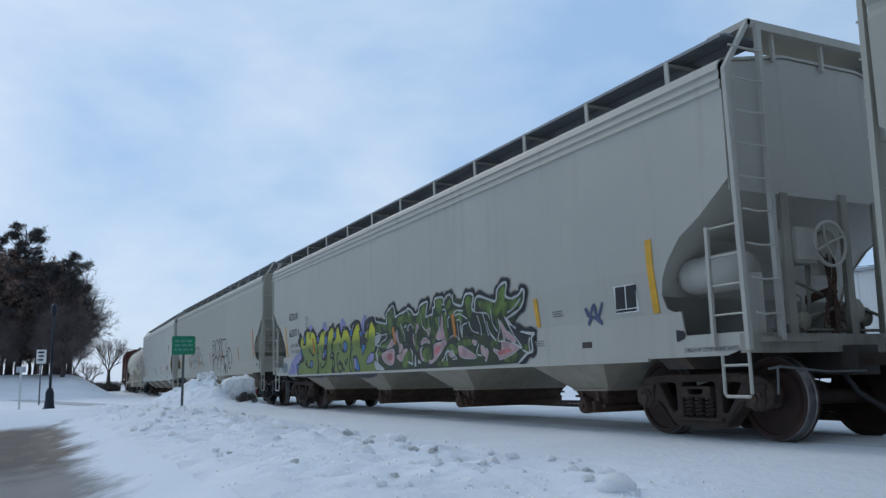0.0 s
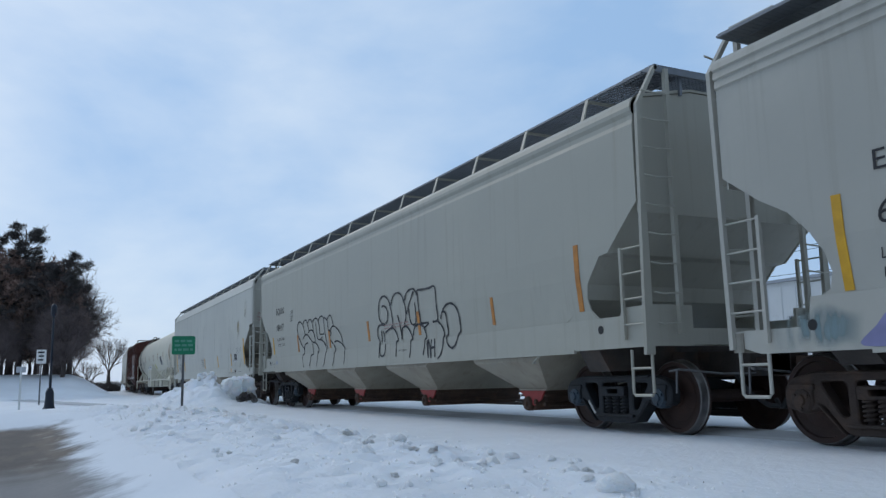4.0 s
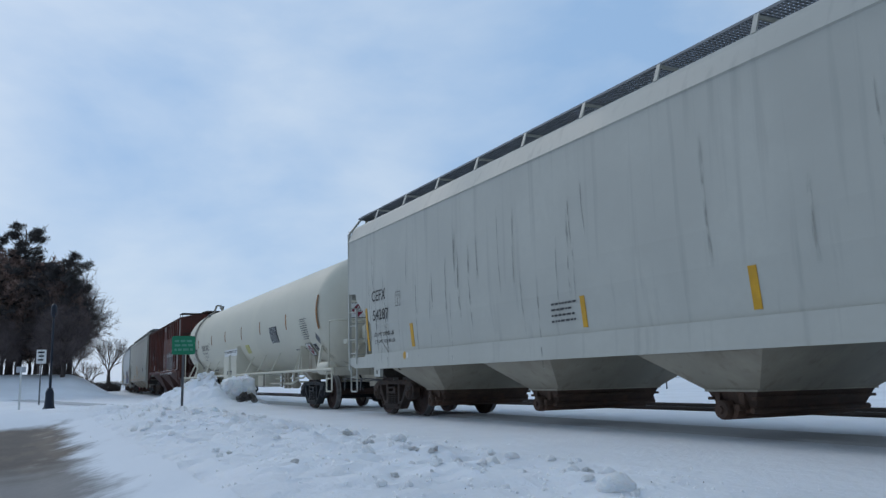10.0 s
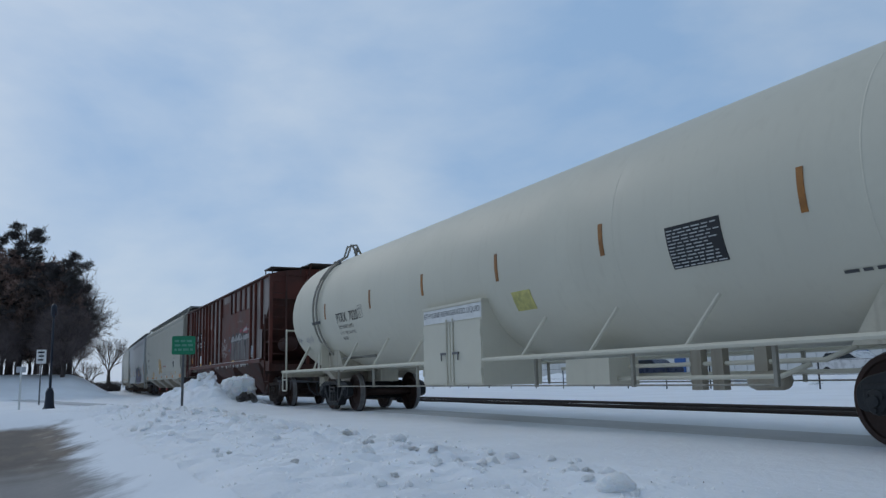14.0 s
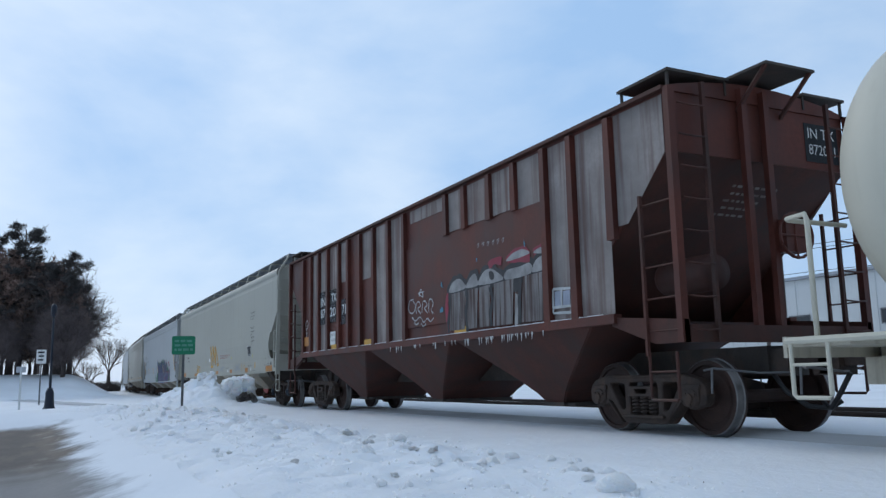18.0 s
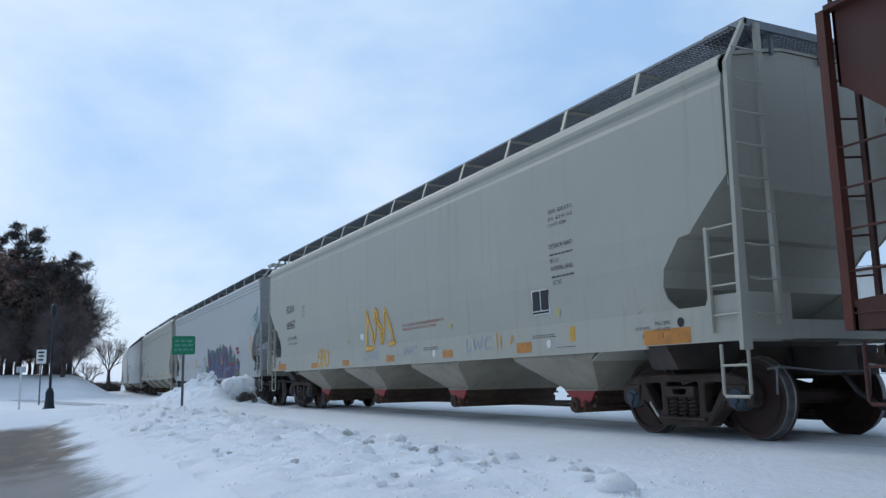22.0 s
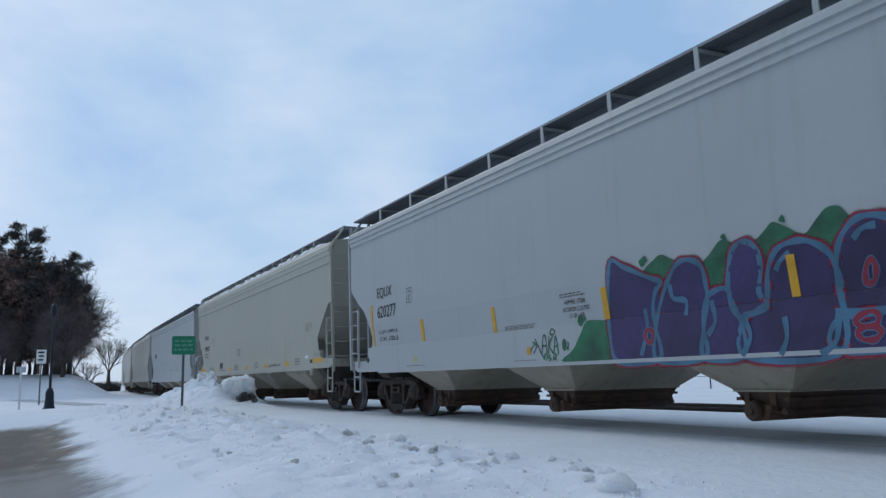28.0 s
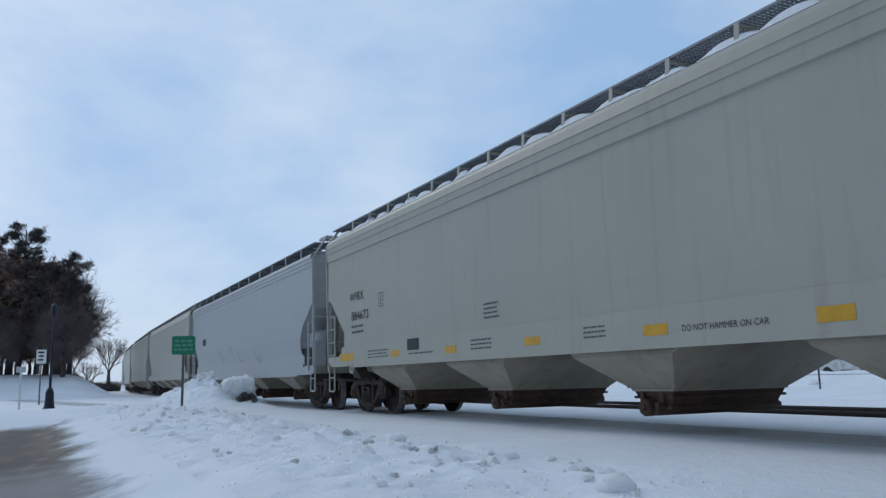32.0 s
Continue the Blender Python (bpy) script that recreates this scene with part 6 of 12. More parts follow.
def fill(car, material, pts, lift, smooth):
    lift = layer(lift)
    line = curve_points(pts, True, 4) if smooth else [Vector(p) for p in pts]
    bm = bmesh.new()
    f = bm.faces.new([bm.verts.new((p.x, 0, p.y)) for p in line])
    bmesh.ops.triangulate(bm, faces=[f])
    if car.name in STYLE_OF:
        st = STYLE_OF[car.name]
        for z in [st["sill"][1]] + [z for _, z in st["prof"][1:4]]:
            bmesh.ops.bisect_plane(bm, geom=bm.verts[:] + bm.edges[:] + bm.faces[:], plane_co=(0, 0, z), plane_no=(0, 0, 1))
    bm.verts.index_update()
    # what lies above the sill stays on the sheet, what lies below on the sill
    ledge = STYLE_OF[car.name]["sill"][1] if car.name in STYLE_OF else -9.0
    verts, faces, at = [], [], {}
    for q in bm.faces:
        upper = q.calc_center_median().z > ledge
        face = []
        for v in q.verts:
            key = (v.index, upper)
            if key not in at:
                at[key] = len(verts)
                verts.append(on_side(car, v.co.x, max(v.co.z, ledge + 0.004) if upper else v.co.z, lift + (v.index * 5 % 9) * 0.06))
            face.append(at[key])
        faces.append(face)
    bm.free()
    paint_mark(car, "graffiti", material, verts, faces)


def stroke(car, material, width, pts, lift, closed):
    lift = layer(lift)
    line = curve_points(pts, closed)
    n = len(line)
    verts, faces = [], []
    for i, p in enumerate(line):
        d = line[(i + 1) % n] - line[i - 1] if closed else line[min(i + 1, n - 1)] - line[max(i - 1, 0)]
        d = d.normalized() if d.length > 1e-6 else Vector((1, 0))
        s = Vector((-d.y, d.x)) * width * 0.5 * (1 + 0.18 * math.sin(i * 0.9))
        verts += [on_side(car, p.x + s.x, p.y + s.y, lift + (i % 4) * 0.3), on_side(car, p.x - s.x, p.y - s.y, lift + (i % 4) * 0.3)]
    for i in range(n if closed else n - 1):
        j = (i + 1) % n
        faces.append((2 * i, 2 * i + 1, 2 * j + 1, 2 * j))
    along = [(i / max(1, n - 1), v) for i in range(n) for v in (1.0, -1.0)]
    paint_mark(car, "stain" if material in ("g_streak", "rust_stain", "underside_film") else "graffiti", material, verts, faces, along)


def lettering(car, words, x, z, w, h, material, surf=""):
    vs, fs = glyphs(words)
    if h < 0.15:
        paint_mark(car, "lettering", material, [on_side(car, x + w * u, z + h * v, 4, surf) for u, v in vs], fs)
        return
    # large letters are parts of their own
    root = list(range(len(vs)))

    def find(i):
        while root[i] != i:
            i = root[i]
        return i

    for f in fs:
        for i in f[1:]:
            root[find(i)] = find(f[0])
    letters = {}
    for f in fs:
        letters.setdefault(find(f[0]), []).append(f)
    for faces in letters.values():
        used = sorted({i for f in faces for i in f})
        at = {i: k for k, i in enumerate(used)}
        paint_mark(car, "letter", material, [on_side(car, x + w * vs[i][0], z + h * vs[i][1], 4, surf) for i in used], [tuple(at[i] for i in f) for f in faces])


def quad(car, name, material, x0, x1, z0, z1, lift, surf=""):
    k = 6 if car == car_4 else 1
    verts, faces = [], []
    for i in range(k + 1):
        z = z0 + (z1 - z0) * i / k
        verts += [on_side(car, x0, z, lift, surf), on_side(car, x1, z, lift, surf)]
    faces = [(2 * i, 2 * i + 1, 2 * i + 3, 2 * i + 2) for i in range(k)]
    paint_part(car, name, material, verts, faces)


def plate(car, name, material, x0, x1, z0, z1, lift):
    """A strip, notice or panel stuck on the side: one part of its own."""
    bm = bmesh.new()
    k = 6
    if car.name in STYLE_OF and z1 - z0 > 0.3:
        z0 = max(z0, STYLE_OF[car.name]["sill"][1] + 0.01)
    rows = []
    for i in range(k + 1):
        z = z0 + (z1 - z0) * i / k
        rows.append([bm.verts.new(on_side(car, x, z, q)) for q in (lift, -8) for x in (x0, x1)])
    if car.name in STYLE_OF and z1 - z0 > 0.3:
        # a tall strip stays upright along the car
        mean = [sum(r[k].co.x for r in rows) / len(rows) for k in range(4)]
        for r in rows:
            for k in range(4):
                r[k].co.x = mean[k]
    for a, b in zip(rows, rows[1:]):
        bm.faces.new((a[0], a[1], b[1], b[0]))
        bm.faces.new((a[2], b[2], b[3], a[3]))
        bm.faces.new((a[0], b[0], b[2], a[2]))
        bm.faces.new((a[1], a[3], b[3], b[1]))
    bm.faces.new((rows[0][0], rows[0][2], rows[0][3], rows[0][1]))
    bm.faces.new((rows[-1][0], rows[-1][1], rows[-1][3], rows[-1][2]))
    part(name, bm, M[material], car)


def small_print(car, x, z, w, h, rows, material, surf=""):
    """Lines of writing too small to read, as bars."""
    rng = random.Random(round((x * 31 + z * 17) * 100))
    for r in range(rows):
        zz = z + h * (rows - 1 - r) / rows + h * 0.12 / rows
        u = 0.0
        while u < w * rng.uniform(0.75, 1.0):
            b = min(w - u, w * rng.uniform(0.06, 0.17))
            if b <= 0:
                break
            quad(car, "small_print", "print" if material == "black" else material, x + u, x + u + b, zz, zz + 0.36 * h / rows, 4, surf)
            u += b + w * 0.035


def plate_box(car, x, z, w, h):
    t = 0.011
    for x0, x1, z0, z1 in ((x, x + w, z, z + t), (x, x + w, z + h - t, z + h), (x, x + t, z, z + h), (x + w - t, x + w, z, z + h)):
        quad(car, "lettering", "black", x0, x1, z0, z1, 4)
    lettering(car, "PLATE", x + w * 0.2, z + h * 0.68, w * 0.6, h * 0.14, "black")
    lettering(car, "C", x + w * 0.35, z + h * 0.16, w * 0.3, h * 0.36, "black")


def roundel(car, material, x, z, r):
    r *= 0.7
    v = [on_side(car, x + r * math.cos(k * math.pi / 8), z + r * math.sin(k * math.pi / 8), 4) for k in range(16)]
    paint_mark(car, "decal", material, v, [tuple(range(16))])


def diamond(car, material, x, z, r, surf=""):
    v = [on_side(car, x + a * r, z + b * r, 3, surf) for a, b in ((-1, 0), (0, -1), (1, 0), (0, 1), (0, 0))]
    paint_mark(car, "placard_holder", material, v, [(4, 0, 1), (4, 1, 2), (4, 2, 3), (4, 3, 0)])


def placard(car, x, z, r, surf=""):
    # a flat plate that stands just off the curved shell
    p0 = on_side(car, x, z, 30, surf)
    tu = (on_side(car, x + 0.01, z, 30, surf) - p0).normalized()
    tv = on_side(car, x, z + 0.01, 30, surf) - p0
    tv = (tv - tu * tv.dot(tu)).normalized()
    out = (p0 - on_side(car, x, z, 0, surf)).normalized()

    def spot(a, b, lift):
        return p0 + tu * a * r + tv * b * r + out * lift * 0.001

    def put(material, pts, lift):
        paint_mark(car, "placard", material, [spot(a, b, lift) for a, b in pts], [tuple(range(len(pts)))])

    put("white", ((-1.05, -1.05), (1.05, -1.05), (1.05, 1.05), (-1.05, 1.05)), 8)
    for a, b, c, d in ((-1.08, -1.0, -1.08, 1.08), (1.0, 1.08, -1.08, 1.08), (-1.08, 1.08, -1.08, -1.0), (-1.08, 1.08, 1.0, 1.08)):
        put("black", ((a, c), (b, c), (b, d), (a, d)), 10)
    put("g_red", ((-0.95, 0), (0, -0.95), (0.95, 0), (0, 0.95)), 14)
    put("white", ((-0.52, -0.2), (0.52, -0.2), (0.52, 0.2), (-0.52, 0.2)), 20)
    vs, fs = glyphs("1038")
    paint_part(car, "placard", "black", [spot((u - 0.5) * 0.9, (v - 0.5) * 0.3, 24) for u, v in vs], fs)
    put("white", ((-0.10, 0.35), (0.10, 0.35), (0.05, 0.55), (0, 0.72), (-0.07, 0.55)), 20)


def cabinet_words():
    vs, fs = glyphs("ETHYLENE REFRIGERATED LIQUID")
    paint_mark(car_4, "lettering", "black", [Vector((-1.46 + 2.14 * u, -1.5865, 1.83 + 0.11 * v)) for u, v in vs], fs)


def finish_paint():
    by_name = {c.name: c for c, _ in CARS}
    for (car, name, material), (verts, faces) in PAINT.items():
        me = bpy.data.meshes.new(name)
        me.from_pydata(verts, [], faces)
        me.materials.append(M[material])
        ob = new(name, me)
        ob.parent = by_name[car]
        if name == "small_print":
            tagged(ob, kind="stuff")



# first car: lettering, reflective strips, graffiti
lettering(car_1, "EQUX", -7.52, 2.44, 0.84, 0.22, "black")
lettering(car_1, "620311", -7.52, 2, 0.92, 0.21, "black")
lettering(car_1, "LD LMT 218900 LBS", -7.51, 1.7, 0.98, 0.1, "black")
lettering(car_1, "LT WT  67100 LBS", -7.49, 1.54, 1, 0.09, "black")
plate_box(car_1, -5.96, 2.17, 0.25, 0.29)
lettering(car_1, "3 INCH HF COMP BRAKE SHOES", 8.47, 0.98, 0.81, 0.05, "black")
plate(car_1, "stencil_panel", "white", 7.28, 7.7, 1.51, 1.85, 3)
plate(car_1, "stencil_field", "black", 7.292, 7.48, 1.564, 1.838, 5)
plate(car_1, "stencil_field", "black", 7.5, 7.688, 1.564, 1.838, 5)
plate(car_1, "stencil_field", "black", 7.292, 7.688, 1.522, 1.551, 5)
small_print(car_1, 5.86, 1.57, 0.28, 0.1, 3, "black")
small_print(car_1, 5.38, 1.18, 0.24, 0.1, 3, "black")
plate(car_1, "reflective_strip", "yellow", 7.935, 8.045, 1.44, 2.34, 3)
plate(car_1, "reflective_strip", "yellow", 5.4, 5.5, 1.43, 1.87, 3)
plate(car_1, "reflective_strip", "yellow", -7.945, -7.845, 1.43, 2.34, 3)
plate(car_1, "reflective_strip", "orange", -5.355, -5.255, 1.43, 1.87, 15)
plate(car_1, "reflective_strip", "orange", 2.745, 2.845, 1.43, 1.87, 15)
plate(car_1, "reflective_strip", "orange", 0.055, 0.155, 1.39, 1.81, 15)
# black plate painted where a dark hole pierces the sill
plate(car_1, "end_vent", "black", 8.35, 8.41, 1.11, 1.24, 3)
plate(car_1, "stencil_panel", "under", 6.53, 6.74, 1.11, 1.19, 3)
fill(car_1, "g_lilac", ((-3.18, 1.97), (-3.02, 2.23), (-2.81, 1.93), (-3.03, 1.89)), 1, 1)
fill(car_1, "g_lilac", ((-1.84, 1.82), (-1.72, 2.01), (-1.52, 2.19), (-1.35, 2), (-1.48, 1.77), (-1.69, 1.76)), 1, 1)
fill(car_1, "g_lilac", ((-5.65, 2.16), (-5.54, 2.23), (-5.36, 2.18), (-5.32, 2.07), (-5.45, 1.97), (-5.54, 1.97)), 1, 1)
fill(car_1, "g_lilac", ((-4.55, 2.08), (-4.46, 2.19), (-4.25, 2.23), (-4.16, 2.03), (-4.27, 1.88), (-4.37, 1.93), (-4.45, 2.01)), 1, 1)
fill(car_1, "g_lilac", ((-3.16, 2.07), (-3.06, 2.2), (-2.91, 2.19), (-2.79, 2.08), (-2.83, 1.98), (-3.05, 1.93), (-3.11, 1.9)), 1, 1)
fill(car_1, "g_lilac", ((-7.26, 1.19), (-6.96, 1.42), (-6.52, 1.49), (-6.35, 1.32), (-6.66, 1.26), (-6.86, 1.2), (-6.95, 0.98), (-7.26, 0.98)), 1, 1)
stroke(car_1, "g_black", 0.15, ((-6.49, 1.97), (-6.39, 1.97), (-6.31, 1.84), (-6.21, 1.74), (-6.07, 1.72), (-5.96, 1.8), (-5.9, 1.98), (-5.82, 2.06), (-5.72, 2.09), (-5.62, 2.01), (-5.58, 1.86), (-5.55, 1.92), (-5.44, 2.01), (-5.3, 2.04), (-5.14, 1.96), (-5.05, 1.8), (-5.01, 1.6), (-5.03, 1.45), (-4.98, 1.29), (-4.96, 1.11), (-5.02, 0.92), (-6.68, 0.95), (-6.7, 1.12), (-6.6, 1.25), (-6.42, 1.33), (-6.34, 1.44), (-6.42, 1.6), (-6.49, 1.79)), 2, 1)
fill(car_1, "g_yellow_green", ((-6.49, 1.97), (-6.39, 1.97), (-6.31, 1.84), (-6.21, 1.74), (-6.07, 1.72), (-5.96, 1.8), (-5.9, 1.98), (-5.82, 2.06), (-5.72, 2.09), (-5.62, 2.01), (-5.58, 1.86), (-5.55, 1.92), (-5.44, 2.01), (-5.3, 2.04), (-5.14, 1.96), (-5.05, 1.8), (-5.01, 1.6), (-5.03, 1.45), (-4.98, 1.29), (-4.96, 1.11), (-5.02, 0.92), (-6.68, 0.95), (-6.7, 1.12), (-6.6, 1.25), (-6.42, 1.33), (-6.34, 1.44), (-6.42, 1.6), (-6.49, 1.79)), 3, 1)
stroke(car_1, "g_black", 0.15, ((-5.02, 0.92), (-4.95, 1.14), (-5.01, 1.38), (-5, 1.69), (-4.88, 1.75), (-4.77, 1.83), (-4.66, 1.93), (-4.48, 2), (-4.35, 1.86), (-4.3, 1.77), (-4.43, 1.61), (-4.57, 1.45), (-4.65, 1.33), (-4.44, 1.28), (-4.32, 1.3), (-4.28, 1.41), (-4.21, 1.63), (-4.08, 1.89), (-3.99, 1.97), (-3.82, 2.03), (-3.68, 2.08), (-3.63, 1.99), (-3.6, 1.89), (-3.73, 1.74), (-3.87, 1.6), (-3.93, 1.44), (-3.97, 1.31), (-3.78, 1.31), (-3.67, 1.19), (-3.68, 1.1), (-3.73, 1.04), (-3.69, 0.93), (-4.3, 0.93)), 2, 1)
fill(car_1, "g_yellow_green", ((-5.02, 0.92), (-4.95, 1.14), (-5.01, 1.38), (-5, 1.69), (-4.88, 1.75), (-4.77, 1.83), (-4.66, 1.93), (-4.48, 2), (-4.35, 1.86), (-4.3, 1.77), (-4.43, 1.61), (-4.57, 1.45), (-4.65, 1.33), (-4.44, 1.28), (-4.32, 1.3), (-4.28, 1.41), (-4.21, 1.63), (-4.08, 1.89), (-3.99, 1.97), (-3.82, 2.03), (-3.68, 2.08), (-3.63, 1.99), (-3.6, 1.89), (-3.73, 1.74), (-3.87, 1.6), (-3.93, 1.44), (-3.97, 1.31), (-3.78, 1.31), (-3.67, 1.19), (-3.68, 1.1), (-3.73, 1.04), (-3.69, 0.93), (-4.3, 0.93)), 3, 1)
stroke(car_1, "g_black", 0.15, ((-3.72, 0.96), (-3.78, 1.31), (-3.77, 1.69), (-3.49, 1.93), (-3.28, 2.04), (-3.11, 1.76), (-2.93, 1.93), (-2.68, 1.93), (-2.5, 1.75), (-2.42, 1.51), (-2.52, 1.31), (-2.47, 0.95)), 2, 1)
fill(car_1, "g_yellow_green", ((-3.72, 0.96), (-3.78, 1.31), (-3.77, 1.69), (-3.49, 1.93), (-3.28, 2.04), (-3.11, 1.76), (-2.93, 1.93), (-2.68, 1.93), (-2.5, 1.75), (-2.42, 1.51), (-2.52, 1.31), (-2.47, 0.95)), 3, 1)
stroke(car_1, "g_black", 0.15, ((-2.47, 0.95), (-2.51, 1.46), (-2.36, 1.74), (-2.08, 1.99), (-1.87, 2.02), (-1.8, 1.77), (-1.88, 1.53), (-1.61, 1.69), (-1.41, 1.6), (-1.31, 1.82), (-1.06, 2.04), (-0.9, 1.82), (-0.96, 1.43), (-1.1, 1.28), (-0.91, 0.92)), 2, 1)
fill(car_1, "g_yellow_green", ((-2.47, 0.95), (-2.51, 1.46), (-2.36, 1.74), (-2.08, 1.99), (-1.87, 2.02), (-1.8, 1.77), (-1.88, 1.53), (-1.61, 1.69), (-1.41, 1.6), (-1.31, 1.82), (-1.06, 2.04), (-0.9, 1.82), (-0.96, 1.43), (-1.1, 1.28), (-0.91, 0.92)), 3, 1)
fill(car_1, "g_black", ((-6.69, 1.87), (-6.39, 1.98), (-6.48, 1.79), (-6.42, 1.6), (-6.56, 1.72)), 4, 1)
fill(car_1, "g_black", ((-6.12, 2), (-5.99, 2.11), (-5.7, 2.15), (-5.67, 2.09), (-5.84, 2.06), (-5.94, 1.9), (-5.94, 1.76), (-6.06, 1.71), (-6.18, 1.86)), 4, 1)
fill(car_1, "g_black", ((-4.97, 1.84), (-4.8, 1.98), (-4.56, 2.05), (-4.46, 2.05), (-4.4, 1.97), (-4.52, 1.99), (-4.68, 1.92), (-4.77, 1.81), (-4.9, 1.7), (-5, 1.72)), 4, 1)
fill(car_1, "g_black", ((-4.3, 1.92), (-4.01, 2), (-3.99, 1.95), (-4.12, 1.79), (-4.22, 1.58), (-4.29, 1.3), (-4.66, 1.29), (-4.54, 1.44), (-4.4, 1.6)), 4, 1)
fill(car_1, "g_black", ((-3.65, 1.89), (-3.48, 2.04), (-3.2, 2.12), (-3.13, 1.99), (-3.11, 1.89), (-3.17, 1.97), (-3.27, 2.04), (-3.42, 1.94), (-3.51, 1.79), (-3.61, 1.71), (-3.71, 1.71)), 4, 1)
fill(car_1, "g_black", ((-4.03, 2), (-3.75, 2.12), (-3.66, 2.12), (-3.65, 2.05), (-3.82, 2.02)), 4, 1)
stroke(car_1, "g_black", 0.04, ((-6.49, 1.97), (-6.39, 1.97), (-6.31, 1.84), (-6.21, 1.74), (-6.07, 1.72), (-5.96, 1.8), (-5.9, 1.98), (-5.82, 2.06), (-5.72, 2.09), (-5.62, 2.01), (-5.58, 1.86), (-5.55, 1.92), (-5.44, 2.01), (-5.3, 2.04), (-5.14, 1.96), (-5.05, 1.8), (-5.01, 1.6), (-5.03, 1.45), (-4.98, 1.29), (-4.96, 1.11), (-5.02, 0.92), (-6.68, 0.95), (-6.7, 1.12), (-6.6, 1.25), (-6.42, 1.33), (-6.34, 1.44), (-6.42, 1.6), (-6.49, 1.79)), 5, 1)
stroke(car_1, "g_black", 0.04, ((-5.02, 0.92), (-4.95, 1.14), (-5.01, 1.38), (-5, 1.69), (-4.88, 1.75), (-4.77, 1.83), (-4.66, 1.93), (-4.48, 2), (-4.35, 1.86), (-4.3, 1.77), (-4.43, 1.61), (-4.57, 1.45), (-4.65, 1.33), (-4.44, 1.28), (-4.32, 1.3), (-4.28, 1.41), (-4.21, 1.63), (-4.08, 1.89), (-3.99, 1.97), (-3.82, 2.03), (-3.68, 2.08), (-3.63, 1.99), (-3.6, 1.89), (-3.73, 1.74), (-3.87, 1.6), (-3.93, 1.44), (-3.97, 1.31), (-3.78, 1.31), (-3.67, 1.19), (-3.68, 1.1), (-3.73, 1.04), (-3.69, 0.93), (-4.3, 0.93)), 5, 1)
stroke(car_1, "g_black", 0.04, ((-3.72, 0.96), (-3.78, 1.31), (-3.77, 1.69), (-3.49, 1.93), (-3.28, 2.04), (-3.11, 1.76), (-2.93, 1.93), (-2.68, 1.93), (-2.5, 1.75), (-2.42, 1.51), (-2.52, 1.31), (-2.47, 0.95)), 5, 1)
stroke(car_1, "g_black", 0.04, ((-2.47, 0.95), (-2.51, 1.46), (-2.36, 1.74), (-2.08, 1.99), (-1.87, 2.02), (-1.8, 1.77), (-1.88, 1.53), (-1.61, 1.69), (-1.41, 1.6), (-1.31, 1.82), (-1.06, 2.04), (-0.9, 1.82), (-0.96, 1.43), (-1.1, 1.28), (-0.91, 0.92)), 5, 1)
stroke(car_1, "g_black", 0.035, ((-6.11, 1.93), (-5.94, 1.94), (-5.98, 1.77), (-6.08, 1.75)), 6, 1)
fill(car_1, "g_blue", ((-6.11, 1.93), (-5.94, 1.94), (-5.98, 1.77), (-6.08, 1.75)), 7, 0)
stroke(car_1, "g_black", 0.035, ((-4.95, 1.87), (-4.81, 1.87), (-4.84, 1.74), (-4.94, 1.73)), 6, 1)
fill(car_1, "g_blue", ((-4.95, 1.87), (-4.81, 1.87), (-4.84, 1.74), (-4.94, 1.73)), 7, 0)
stroke(car_1, "g_black", 0.035, ((-4.32, 1.84), (-4.12, 1.86), (-4.25, 1.65), (-4.36, 1.65)), 6, 1)
fill(car_1, "g_blue", ((-4.32, 1.84), (-4.12, 1.86), (-4.25, 1.65), (-4.36, 1.65)), 7, 0)
stroke(car_1, "g_black", 0.035, ((-4.43, 1.52), (-4.29, 1.52), (-4.31, 1.39), (-4.42, 1.39)), 6, 1)
fill(car_1, "g_blue", ((-4.43, 1.52), (-4.29, 1.52), (-4.31, 1.39), (-4.42, 1.39)), 7, 0)
stroke(car_1, "g_black", 0.035, ((-3.61, 1.93), (-3.46, 1.92), (-3.5, 1.78), (-3.63, 1.8)), 6, 1)
fill(car_1, "g_blue", ((-3.61, 1.93), (-3.46, 1.92), (-3.5, 1.78), (-3.63, 1.8)), 7, 0)
stroke(car_1, "g_black", 0.035, ((-5.63, 1.26), (-5.44, 1.28), (-5.43, 1.14), (-5.59, 1.12)), 6, 1)
fill(car_1, "g_blue", ((-5.63, 1.26), (-5.44, 1.28), (-5.43, 1.14), (-5.59, 1.12)), 7, 0)
stroke(car_1, "g_black", 0.035, ((-6.5, 1.6), (-6.41, 1.63), (-6.36, 1.43), (-6.48, 1.46)), 6, 1)
fill(car_1, "g_blue", ((-6.5, 1.6), (-6.41, 1.63), (-6.36, 1.43), (-6.48, 1.46)), 7, 0)
stroke(car_1, "g_black", 0.035, ((-6.91, 1.21), (-6.69, 1.22), (-6.75, 1.08), (-6.89, 1.1)), 6, 1)
fill(car_1, "g_blue", ((-6.91, 1.21), (-6.69, 1.22), (-6.75, 1.08), (-6.89, 1.1)), 7, 0)
fill(car_1, "g_lilac", ((-4.61, 1.35), (-4.49, 1.49), (-4.46, 1.43), (-4.48, 1.33)), 7, 0)
stroke(car_1, "g_black", 0.055, ((-5.71, 1.61), (-5.57, 1.5), (-5.42, 1.43), (-5.32, 1.46), (-5.34, 1.6), (-5.4, 1.67)), 6, 0)
stroke(car_1, "g_black", 0.055, ((-6.08, 1.25), (-5.87, 1.15), (-5.63, 1.11), (-5.43, 1.15)), 6, 0)
stroke(car_1, "g_black", 0.055, ((-5.99, 1.33), (-5.96, 1.23), (-5.85, 1.16)), 6, 0)
